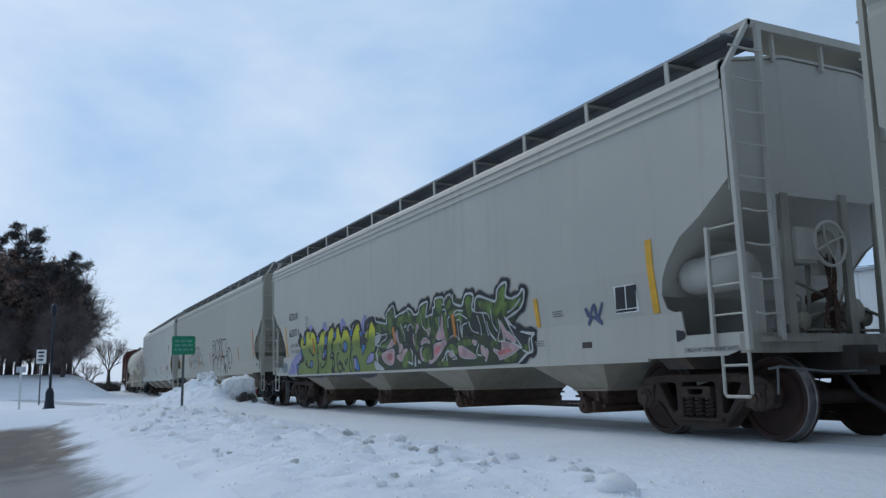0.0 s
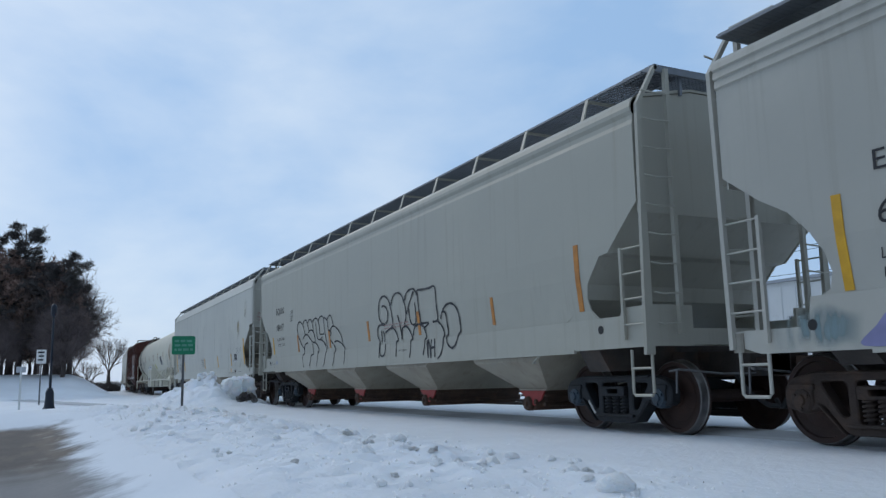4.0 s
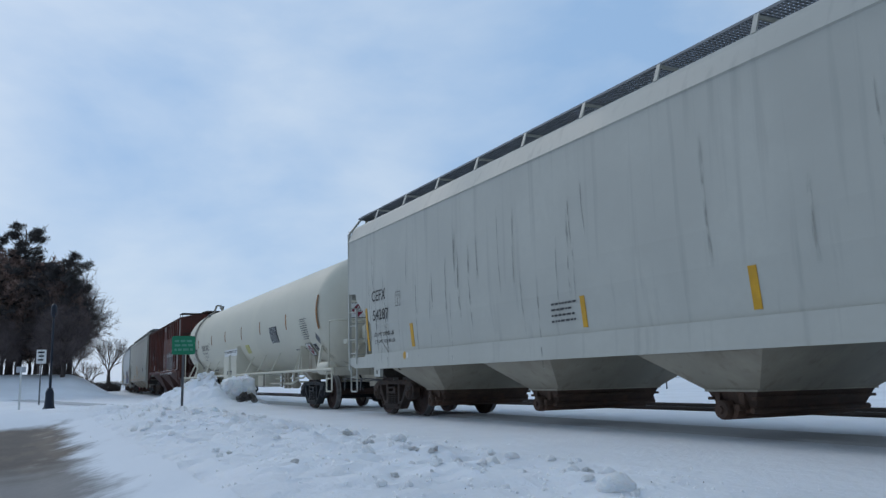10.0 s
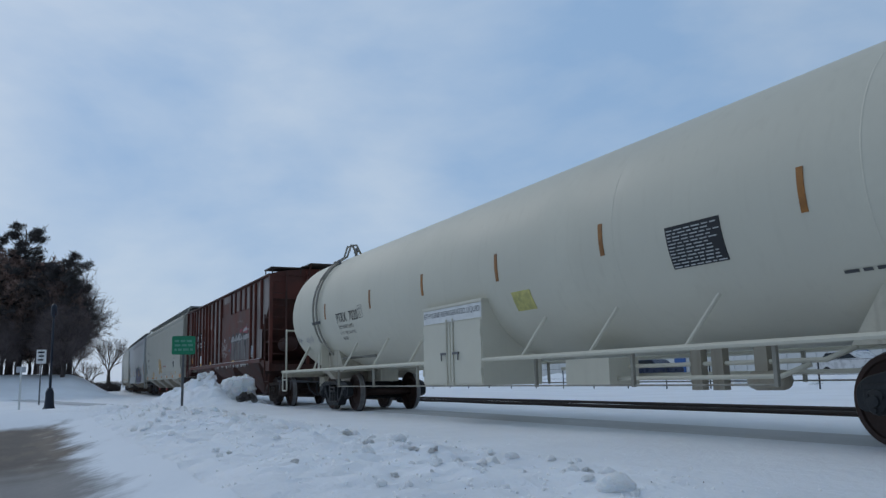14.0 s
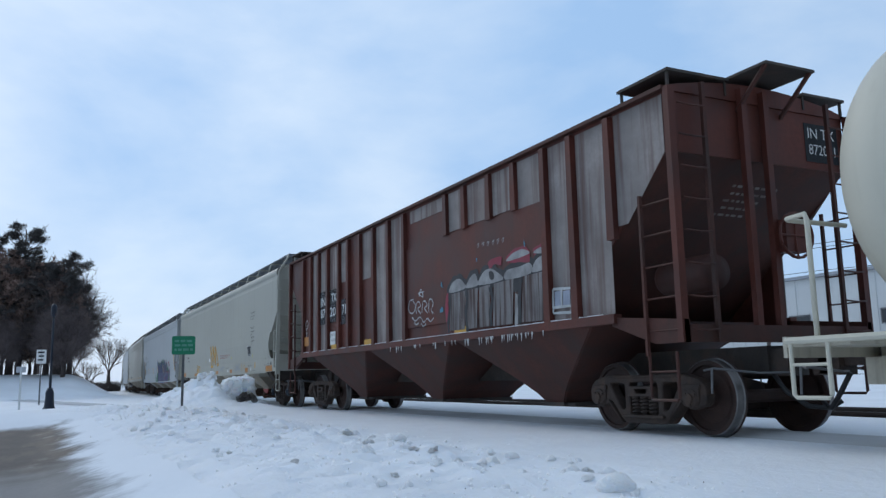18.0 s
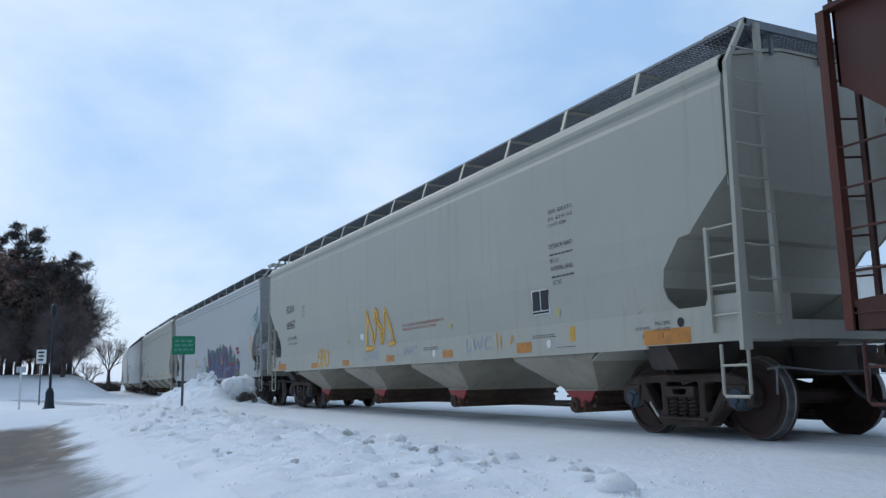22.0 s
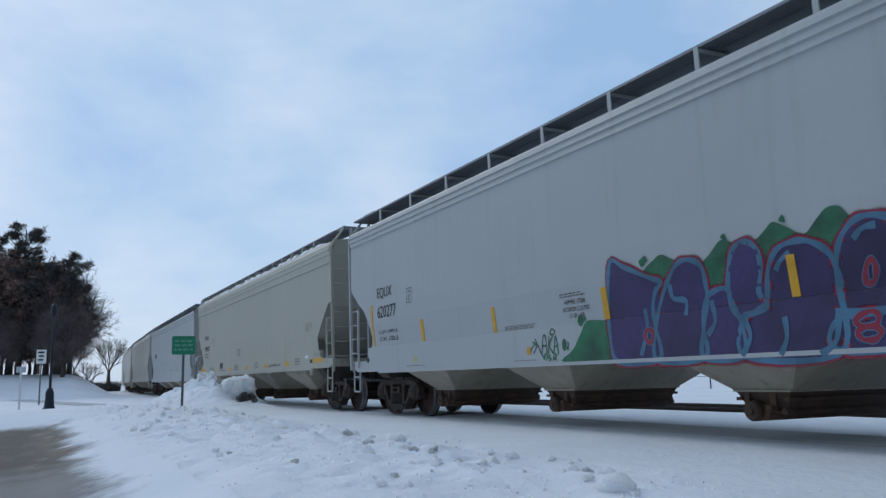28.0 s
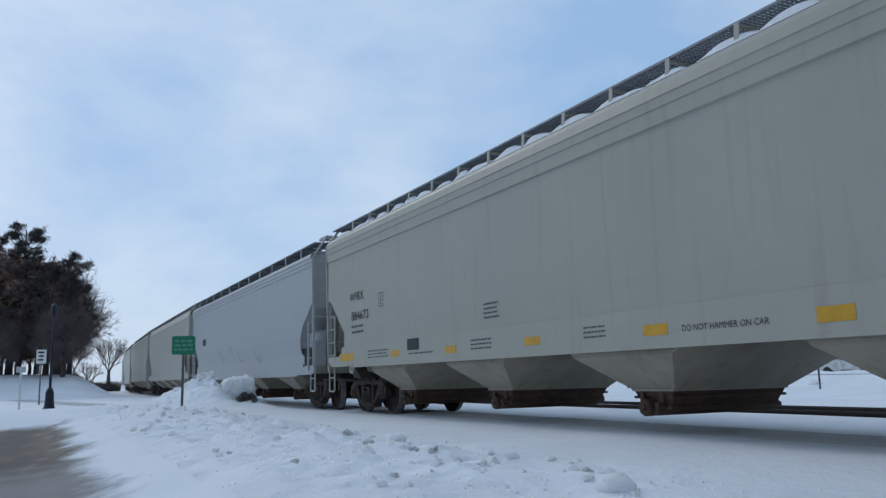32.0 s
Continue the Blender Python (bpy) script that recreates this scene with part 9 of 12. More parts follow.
stroke(car_3, "g_streak", 0.083, ((2.37, 3.45), (2.38, 2.63), (2.45, 1.8)), 1, 0)
stroke(car_3, "g_streak", 0.053, ((-8.02, 2.6), (-8.01, 1.77), (-7.93, 0.94)), 1, 0)
stroke(car_3, "g_streak", 0.041, ((6.13, 3.07), (6.12, 2.31), (6.15, 1.55)), 1, 0)
stroke(car_3, "g_streak", 0.048, ((-1.5, 2.39), (-1.48, 1.85), (-1.39, 1.31)), 1, 0)
stroke(car_3, "g_streak", 0.05, ((-8.16, 2.26), (-8.14, 1.83), (-8.07, 1.39)), 1, 0)
stroke(car_3, "g_streak", 0.041, ((-3.86, 2.34), (-3.86, 1.5), (-3.82, 0.65)), 1, 0)
stroke(car_3, "g_streak", 0.038, ((-7.39, 2.28), (-7.38, 1.84), (-7.32, 1.41)), 1, 0)
stroke(car_3, "g_streak", 0.037, ((-7.67, 2.89), (-7.64, 2.41), (-7.55, 1.94)), 1, 0)
stroke(car_3, "g_streak", 0.056, ((-0.2, 3.28), (-0.17, 2.73), (-0.08, 2.17)), 1, 0)
stroke(car_3, "g_streak", 0.044, ((-4.6, 2.77), (-4.6, 2.41), (-4.56, 2.04)), 1, 0)
stroke(car_3, "g_streak", 0.044, ((5.31, 3.36), (5.28, 2.76), (5.29, 2.16)), 1, 0)
stroke(car_3, "g_streak", 0.038, ((-4.59, 2.49), (-4.57, 2.03), (-4.49, 1.56)), 1, 0)
stroke(car_3, "g_streak", 0.052, ((-7.52, 3.5), (-7.49, 2.87), (-7.39, 2.23)), 1, 0)
stroke(car_3, "g_streak", 0.057, ((5.48, 3.12), (5.5, 2.37), (5.57, 1.62)), 1, 0)
stroke(car_3, "g_streak", 0.081, ((-6.88, 2.5), (-6.85, 1.71), (-6.77, 0.92)), 1, 0)
stroke(car_3, "g_streak", 0.075, ((-3.15, 3.12), (-3.14, 2.37), (-3.08, 1.62)), 1, 0)
stroke(car_3, "g_streak", 0.081, ((-0.22, 3.12), (-0.24, 2.42), (-0.2, 1.73)), 1, 0)
stroke(car_3, "g_streak", 0.067, ((6.33, 2.3), (6.36, 1.47), (6.45, 0.63)), 1, 0)
stroke(car_3, "g_streak", 0.067, ((-7.62, 3.46), (-7.59, 3.04), (-7.5, 2.63)), 1, 0)
stroke(car_3, "g_streak", 0.071, ((-7.37, 2.43), (-7.37, 1.77), (-7.31, 1.1)), 1, 0)
stroke(car_3, "g_streak", 0.031, ((5.89, 2.51), (5.92, 2.15), (6, 1.8)), 1, 0)
stroke(car_3, "g_streak", 0.078, ((5.11, 2.36), (5.13, 1.61), (5.2, 0.85)), 1, 0)
stroke(car_3, "g_streak", 0.048, ((0.12, 3.43), (0.13, 2.98), (0.2, 2.53)), 1, 0)
stroke(car_3, "g_streak", 0.031, ((5.34, 3.28), (5.35, 2.7), (5.4, 2.11)), 1, 0)
stroke(car_3, "g_streak", 0.063, ((-7.78, 3.03), (-7.76, 2.44), (-7.67, 1.84)), 1, 0)
stroke(car_3, "g_streak", 0.031, ((-6.18, 2.71), (-6.18, 1.97), (-6.12, 1.24)), 1, 0)
stroke(car_3, "g_streak", 0.051, ((4.52, 3.36), (4.52, 2.97), (4.57, 2.57)), 1, 0)
stroke(car_3, "g_streak", 0.083, ((3.75, 2.64), (3.75, 2.17), (3.8, 1.7)), 1, 0)
stroke(car_3, "g_streak", 0.058, ((-6.84, 2.36), (-6.82, 1.7), (-6.74, 1.04)), 1, 0)
stroke(car_3, "g_streak", 0.078, ((-1.66, 3.4), (-1.69, 2.66), (-1.67, 1.92)), 1, 0)
stroke(car_3, "g_streak", 0.074, ((-5.3, 2.62), (-5.31, 1.86), (-5.26, 1.09)), 1, 0)
stroke(car_3, "g_streak", 0.057, ((-5.74, 3.42), (-5.76, 2.99), (-5.74, 2.55)), 1, 0)
stroke(car_3, "g_streak", 0.03, ((-3.12, 2.96), (-3.11, 2.16), (-3.04, 1.35)), 1, 0)
stroke(car_3, "g_streak", 0.057, ((-3.53, 2.96), (-3.52, 2.37), (-3.45, 1.78)), 1, 0)
stroke(car_3, "g_streak", 0.072, ((-7.14, 2.54), (-7.15, 1.77), (-7.11, 1)), 1, 0)
stroke(car_3, "g_streak", 0.047, ((6.78, 3.08), (6.79, 2.39), (6.85, 1.7)), 1, 0)
stroke(car_3, "g_streak", 0.078, ((5.67, 2.85), (5.65, 2.05), (5.69, 1.24)), 1, 0)

# tank car: lettering, placards, strips
plate(car_4, "reflective_strip", "tape_dark", 10.06, 10.14, -0.48, 0.42, 3)
plate(car_4, "reflective_strip", "tape_dark", 7.09, 7.17, -0.32, 0.13, 3)
plate(car_4, "reflective_strip", "tape_dark", 3.92, 4, -0.29, 0.13, 3)
plate(car_4, "reflective_strip", "tape_dark", 1.175, 1.255, -0.31, 0.13, 3)
plate(car_4, "reflective_strip", "tape_dark", -1.66, -1.58, -0.26, 0.15, 3)
plate(car_4, "reflective_strip", "tape_dark", -4.42, -4.34, -0.27, 0.14, 3)
plate(car_4, "reflective_strip", "tape_dark", -7.54, -7.46, -0.28, 0.11, 3)
lettering(car_4, "PTRX  7020", -6.68, -0.44, 1.47, 0.23, "black")
lettering(car_4, "LD LMT 166780 LBS 75 650 KGS", -6.66, -0.59, 1.04, 0.08, "black")
lettering(car_4, "LT WT  119220 LBS 54 077 KGS", -6.66, -0.74, 1.04, 0.07, "black")
lettering(car_4, "NEW 06-13", -6.65, -0.89, 0.38, 0.09, "black")
plate_box(car_4, -5.14, -0.42, 0.25, 0.29)
small_print(car_4, 8.55, -0.7, 0.63, 0.61, 10, "black")
plate(car_4, "stencil_panel", "white", 9.12, 9.39, -1.16, -0.85, 3)
plate(car_4, "stencil_field", "black", 9.132, 9.245, -1.11, -0.862, 5)
plate(car_4, "stencil_field", "black", 9.265, 9.378, -1.11, -0.862, 5)
plate(car_4, "stencil_field", "black", 9.132, 9.378, -1.148, -1.123, 5)
plate(car_4, "stencil_panel", "black", 5.18, 6.04, -0.64, -0.14, 3)
small_print(car_4, 5.20, -0.63, 0.82, 0.47, 12, "g_white")
small_print(car_4, 7.3, -1.0, 1.25, 0.10, 1, "black")
cabinet_words()
stroke(car_4, "rust_stain", 0.5, ((8.4, -1.0), (8.4, -1.3), (8.4, -1.6)), 1, 0)
stroke(car_4, "rust_stain", 0.6, ((9.7, -0.9), (9.75, -1.2), (9.8, -1.5)), 1, 0)
# soft brown bands along the whole underside of the tank
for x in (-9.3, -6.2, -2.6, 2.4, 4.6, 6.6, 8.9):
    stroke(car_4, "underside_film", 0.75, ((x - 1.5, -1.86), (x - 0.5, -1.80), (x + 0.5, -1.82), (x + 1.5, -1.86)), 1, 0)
plate(car_4, "caution_label", "g_caution", 1.52, 2.05, -0.85, -0.53, 3)
placard(car_4, 8.8, -1, 0.19)
diamond(car_4, "steel", 9.75, -0.73, 0.17)
placard(car_4, -0.67, -0.04, 0.18, "dome")
diamond(car_4, "steel", -0.68, 0.37, 0.17, "dome")
lettering(car_4, "PTRX  7020", -0.18, 0.9, 0.95, 0.12, "black", "dome")
small_print(car_4, -0.2, 0.19, 0.65, 0.64, 9, "black", "dome")
stroke(car_4, "g_navy", 0.014, ((-10.35, -0.70), (-10.30, -0.60), (-10.24, -0.78), (-10.18, -0.62), (-10.10, -0.80), (-10.04, -0.66), (-9.95, -0.74)), 2, 0)
stroke(car_4, "g_navy", 0.014, ((-9.60, -0.72), (-9.48, -0.80), (-9.44, -0.68), (-9.36, -0.84), (-9.30, -0.66), (-9.20, -0.86), (-9.14, -0.68), (-9.04, -0.82), (-8.98, -0.62), (-8.88, -0.78)), 2, 0)

# ribbed car: stencils and graffiti
lettering(car_5, "IN", -5.15, 2.64, 0.33, 0.22, "white")
lettering(car_5, "TX", -4.33, 2.69, 0.37, 0.2, "white")
lettering(car_5, "87", -5.18, 2.34, 0.35, 0.22, "white")
lettering(car_5, "20", -4.44, 2.33, 0.42, 0.22, "white")
lettering(car_5, "71", -3.53, 2.32, 0.24, 0.23, "white")
plate(car_5, "stencil_panel", "g_slate", -5.24, -4.81, 2.17, 3.01, 1)
plate(car_5, "stencil_panel", "g_slate", -4.45, -4, 2.18, 2.99, 1)
plate(car_5, "stencil_panel", "g_slate", -3.62, -3.17, 2.08, 2.68, 1)
plate(car_5, "weight_panel", "white", -4.43, -4.05, 1.63, 1.95, 2)
lettering(car_5, "202500", -4.42, 1.84, 0.37, 0.07, "g_slate")
lettering(car_5, "60500", -4.36, 1.71, 0.29, 0.07, "g_slate")
plate(car_5, "reflective_patch", "orange", -6.6, -6.18, 1.69, 1.93, 3)
plate(car_5, "reflective_patch", "yellow", -4.34, -3.91, 1.48, 1.63, 3)
plate(car_5, "reflective_patch", "yellow", 2.34, 2.78, 1.49, 1.63, 3)
plate(car_5, "reflective_patch", "yellow", -2.07, -1.6, 1.49, 1.64, 3)
stroke(car_5, "g_black", 0.16, ((2.19, 2.25), (2.26, 2.39), (2.41, 2.45), (2.57, 2.46), (2.71, 2.39), (2.8, 2.27)), 1, 1)
fill(car_5, "g_ash", ((2.19, 2.25), (2.26, 2.39), (2.41, 2.45), (2.57, 2.46), (2.71, 2.39), (2.8, 2.27)), 3, 1)
stroke(car_5, "g_black", 0.16, ((2.83, 2.27), (2.91, 2.39), (3.06, 2.47), (3.16, 2.47), (3.22, 2.38), (3.23, 2.27)), 1, 1)
fill(car_5, "g_ash", ((2.83, 2.27), (2.91, 2.39), (3.06, 2.47), (3.16, 2.47), (3.22, 2.38), (3.23, 2.27)), 3, 1)
stroke(car_5, "g_black", 0.16, ((3.27, 2.27), (3.36, 2.42), (3.51, 2.49), (3.7, 2.49), (3.89, 2.41), (4.05, 2.27)), 1, 1)
fill(car_5, "g_ash", ((3.27, 2.27), (3.36, 2.42), (3.51, 2.49), (3.7, 2.49), (3.89, 2.41), (4.05, 2.27)), 3, 1)
stroke(car_5, "g_black", 0.16, ((4.14, 2.26), (4.19, 2.4), (4.55, 2.41), (4.86, 2.43), (4.87, 2.27)), 1, 1)
fill(car_5, "g_ash", ((4.14, 2.26), (4.19, 2.4), (4.55, 2.41), (4.86, 2.43), (4.87, 2.27)), 3, 1)
stroke(car_5, "g_black", 0.16, ((4.92, 2.28), (4.99, 2.42), (5.13, 2.48), (5.27, 2.47), (5.29, 2.3)), 1, 1)
fill(car_5, "g_ash", ((4.92, 2.28), (4.99, 2.42), (5.13, 2.48), (5.27, 2.47), (5.29, 2.3)), 3, 1)
fill(car_5, "g_ash", ((4.2, 2.54), (4.3, 2.62), (4.5, 2.66), (4.69, 2.66), (4.85, 2.57)), 2, 1)
stroke(car_5, "g_red", 0.1, ((4.2, 2.54), (4.3, 2.62), (4.5, 2.66), (4.69, 2.66), (4.85, 2.57)), 1, 0)
fill(car_5, "g_ash", ((4.97, 2.56), (5.08, 2.61), (5.29, 2.61), (5.3, 2.52)), 2, 1)
stroke(car_5, "g_red", 0.1, ((4.97, 2.56), (5.08, 2.61), (5.29, 2.61), (5.3, 2.52)), 1, 0)
stroke(car_5, "g_red", 0.12, ((2.16, 2.22), (2.06, 2.09), (2.09, 1.79), (2.13, 1.55)), 1, 0)
stroke(car_5, "g_red", 0.12, ((3.61, 2.54), (3.8, 2.6), (4.03, 2.57)), 1, 0)
stroke(car_5, "g_red", 0.12, ((4.26, 2.59), (4.56, 2.53), (4.86, 2.51)), 1, 0)
fill(car_5, "g_drip", ((2.22, 2.22), (2.8, 2.23), (2.74, 1.57), (2.17, 1.58)), 2, 0)
fill(car_5, "g_drip", ((2.85, 2.23), (3.23, 2.23), (3.17, 1.57), (2.79, 1.57)), 2, 0)
fill(car_5, "g_drip", ((3.28, 2.23), (3.64, 2.24), (3.58, 1.57), (3.22, 1.57)), 2, 0)
fill(car_5, "g_drip", ((3.77, 2.24), (4.38, 2.25), (4.31, 1.56), (3.7, 1.56)), 2, 0)
fill(car_5, "g_drip", ((4.65, 2.25), (5.24, 2.26), (5.16, 1.55), (4.58, 1.56)), 2, 0)
stroke(car_5, "g_black", 0.09, ((2.19, 2.23), (2.19, 2), (2.12, 1.71), (2.13, 1.55)), 4, 0)
stroke(car_5, "g_black", 0.09, ((2.83, 2.23), (2.85, 2.05), (2.79, 1.85), (2.84, 1.54)), 4, 0)
stroke(car_5, "g_black", 0.09, ((3.64, 2.21), (3.71, 2), (3.63, 1.76), (3.67, 1.57)), 4, 0)
stroke(car_5, "g_black", 0.09, ((4.39, 2.2), (4.52, 2.07), (4.53, 1.83), (4.52, 1.57)), 4, 0)
stroke(car_5, "g_black", 0.09, ((4.57, 2.24), (4.55, 1.95), (4.52, 1.54)), 4, 0)
stroke(car_5, "g_black", 0.09, ((5.28, 2.39), (5.21, 2.13), (5.26, 1.84), (5.26, 1.57)), 4, 0)
stroke(car_5, "g_black", 0.09, ((5.26, 2.01), (5.31, 1.89), (5.33, 1.62)), 4, 0)
stroke(car_5, "g_black", 0.09, ((4.37, 2.09), (4.59, 2.09)), 4, 0)
fill(car_5, "g_ash", ((4.42, 2.03), (4.49, 1.98), (4.49, 1.54), (4.37, 1.53)), 4, 0)
fill(car_5, "g_ash", ((5.27, 1.95), (5.31, 1.89), (5.32, 1.57), (5.26, 1.56)), 4, 0)
fill(car_5, "g_black", ((3.63, 2.44), (3.72, 2.45), (3.8, 2.37), (3.74, 2.3), (3.65, 2.34)), 5, 1)
fill(car_5, "g_cyan", ((1.84, 2.42), (1.88, 2.49), (1.91, 2.37)), 3, 1)
fill(car_5, "g_cyan", ((1.78, 1.97), (1.88, 2.03), (1.92, 1.95), (1.8, 1.93)), 3, 1)
fill(car_5, "g_cyan", ((3.2, 2.72), (3.24, 2.73), (3.22, 2.67)), 3, 1)
fill(car_5, "g_cyan", ((4.71, 2.8), (4.74, 2.74), (4.72, 2.68)), 3, 1)
fill(car_5, "g_cyan", ((5.92, 2), (5.96, 2.02), (5.96, 1.95)), 3, 1)
stroke(car_5, "g_white", 0.035, ((5.44, 1.97), (5.9, 1.94)), 3, 0)
stroke(car_5, "g_white", 0.035, ((5.89, 1.94), (5.87, 1.61)), 3, 0)
stroke(car_5, "g_white", 0.035, ((5.87, 1.61), (5.43, 1.63)), 3, 0)
stroke(car_5, "g_white", 0.035, ((5.43, 1.63), (5.44, 1.97)), 3, 0)
stroke(car_5, "g_white", 0.035, ((5.42, 1.71), (5.87, 1.7)), 3, 0)
stroke(car_5, "g_white", 0.035, ((5.65, 1.95), (5.64, 1.71)), 3, 0)
fill(car_5, "g_chalk", ((5.48, 1.93), (5.63, 1.93), (5.62, 1.72), (5.47, 1.72)), 2, 0)
fill(car_5, "g_chalk", ((5.68, 1.92), (5.85, 1.92), (5.84, 1.71), (5.67, 1.72)), 2, 0)
stroke(car_5, "g_white", 0.022, ((0.63, 2.28), (0.45, 2.26), (0.39, 2.11), (0.51, 2.02), (0.67, 2.05), (0.71, 2.17), (0.6, 2.25)), 3, 0)
stroke(car_5, "g_white", 0.022, ((0.76, 1.99), (0.74, 2.15), (0.86, 2.22), (0.95, 2.13), (0.82, 2.08), (0.96, 1.98)), 3, 0)
stroke(car_5, "g_white", 0.022, ((1.01, 1.99), (1.06, 2.18), (1.17, 2.2), (1.24, 2.11), (1.13, 2.07), (1.26, 1.97)), 3, 0)
stroke(car_5, "g_white", 0.022, ((1.32, 1.98), (1.33, 2.19), (1.44, 2.21), (1.51, 2.12), (1.42, 2.01), (1.52, 1.94)), 3, 0)
stroke(car_5, "g_white", 0.022, ((0.9, 2.31), (0.98, 2.45), (1.07, 2.29), (0.87, 2.38), (1.13, 2.38)), 3, 0)
stroke(car_5, "g_white", 0.022, ((0.55, 1.94), (0.72, 1.86), (0.92, 1.92), (1.08, 1.81), (1.25, 1.87), (1.38, 1.8), (1.52, 1.86)), 3, 0)
stroke(car_5, "g_white", 0.022, ((0.66, 1.84), (0.74, 1.78), (0.86, 1.82)), 3, 0)
stroke(car_5, "g_white", 0.022, ((0.97, 1.79), (1.08, 1.73), (1.19, 1.78)), 3, 0)
stroke(car_5, "g_ash", 0.012, ((3.24, 2.94), (3.32, 2.97), (3.27, 2.89)), 3, 0)
stroke(car_5, "g_ash", 0.012, ((3.41, 2.93), (3.49, 2.96), (3.45, 2.89)), 3, 0)
stroke(car_5, "g_ash", 0.012, ((3.58, 2.92), (3.66, 2.95), (3.61, 2.88)), 3, 0)
stroke(car_5, "g_ash", 0.012, ((3.74, 2.91), (3.82, 2.94), (3.78, 2.87)), 3, 0)
stroke(car_5, "g_ash", 0.012, ((3.9, 2.91), (3.98, 2.94), (3.93, 2.86)), 3, 0)
stroke(car_5, "g_ash", 0.012, ((4.06, 2.9), (4.13, 2.93), (4.09, 2.85)), 3, 0)
stroke(car_5, "white", 0.02, ((-6.49, 2.22), (-6.4, 2.34), (-6.3, 2.35), (-6.28, 2.21), (-6.39, 2.11), (-6.47, 2.18)), 3, 0)
stroke(car_5, "white", 0.02, ((-6.45, 2.07), (-6.4, 1.95), (-6.33, 2.05)), 3, 0)

# sixth car: orange scrawl, chalk letters, notices
lettering(car_6, "EQUX", -7.58, 2.66, 0.78, 0.24, "black")
lettering(car_6, "16967", -7.56, 2.23, 0.82, 0.23, "black")
lettering(car_6, "LD LMT 219800", -7.49, 1.92, 0.87, 0.09, "black")
lettering(car_6, "LT WT  66200", -7.44, 1.78, 0.86, 0.07, "black")
plate_box(car_6, -6.05, 2.49, 0.25, 0.29)
lettering(car_6, "EXW 10-8 H 9-3", 6.1, 3.04, 0.57, 0.06, "black")
lettering(car_6, "EW  8-2 H 15-2", 6.09, 2.94, 0.59, 0.05, "black")
lettering(car_6, "CU FT 6241", 6.09, 2.85, 0.43, 0.05, "black")
lettering(car_6, "EXTERIOR PAINT", 6.08, 2.54, 0.56, 0.06, "black")
lettering(car_6, "PLT 117", 6.1, 2.33, 0.21, 0.06, "black")
lettering(car_6, "INTERIOR LINING", 6.11, 2.22, 0.53, 0.06, "black")
lettering(car_6, "PLT 117", 6.14, 2.02, 0.21, 0.06, "black")
small_print(car_6, 6.09, 2.43, 0.65, 0.06, 1, "black")
small_print(car_6, 6.12, 2.11, 0.59, 0.07, 1, "black")
plate(car_6, "stencil_panel", "white", 5.57, 6.01, 1.64, 1.99, 3)
plate(car_6, "stencil_field", "black", 5.582, 5.78, 1.696, 1.978, 5)
plate(car_6, "stencil_field", "black", 5.8, 5.998, 1.696, 1.978, 5)
plate(car_6, "stencil_field", "black", 5.582, 5.998, 1.652, 1.682, 5)
lettering(car_6, "LINED CAR WEAR RUBBER SHOES WHEN ENTERING CAR", 0.76, 1.78, 1.85, 0.05, "red")
lettering(car_6, "SHARP OBJECTS MUST NOT CONTACT LINING", 0.76, 1.69, 1.52, 0.06, "red")
plate(car_6, "reflective_strip", "orange", 5.07, 5.48, 1.11, 1.26, 3)
plate(car_6, "reflective_strip", "orange", 2.51, 2.9, 1.12, 1.25, 3)
plate(car_6, "reflective_strip", "orange", -0.14, 0.27, 1.12, 1.25, 3)
plate(car_6, "reflective_strip", "orange", -2.88, -2.44, 1.1, 1.23, 3)
plate(car_6, "reflective_strip", "orange", -5.34, -4.86, 1.1, 1.23, 3)
plate(car_6, "reflective_strip", "orange", -8.65, -7.82, 1.1, 1.28, 3)
plate(car_6, "reflective_strip", "orange", 8.01, 8.8, 1.09, 1.27, 3)
plate(car_6, "notice", "yellow", 6.48, 6.59, 1.22, 1.42, 3)
plate(car_6, "notice", "white", -1.63, -1.44, 1.65, 1.77, 3)
stroke(car_6, "g_orange_soft", 0.15, ((-1.25, 1.49), (-1.2, 1.8), (-1.12, 2.13), (-1.21, 2.26)), 2, 0)
stroke(car_6, "g_orange_soft", 0.15, ((-1.21, 2.26), (-0.96, 1.87), (-0.84, 1.58), (-0.89, 1.44)), 2, 0)
stroke(car_6, "g_orange_soft", 0.15, ((-0.89, 1.49), (-0.67, 1.85), (-0.71, 2.13), (-0.61, 2.22), (-0.44, 1.78), (-0.37, 1.46)), 2, 0)
stroke(car_6, "g_orange_soft", 0.15, ((-0.62, 2.03), (-0.31, 1.82), (-0.41, 1.74)), 2, 0)
stroke(car_6, "g_orange_soft", 0.15, ((-0.37, 1.46), (-0.19, 1.85), (-0.14, 2.2), (0.11, 1.87), (0.29, 1.46)), 2, 0)
stroke(car_6, "g_orange_soft", 0.15, ((-0, 1.48), (0.35, 1.5)), 2, 0)
stroke(car_6, "g_orange_soft", 0.15, ((-1.32, 1.44), (-0.85, 1.43)), 2, 0)
stroke(car_6, "g_orange_soft", 0.08, ((-4.69, 1.55), (-4.74, 1.37), (-4.78, 1.16), (-4.62, 1.17), (-4.53, 1.25), (-4.56, 1.33), (-4.69, 1.38), (-4.55, 1.41), (-4.51, 1.48), (-4.57, 1.55), (-4.71, 1.54)), 3, 0)
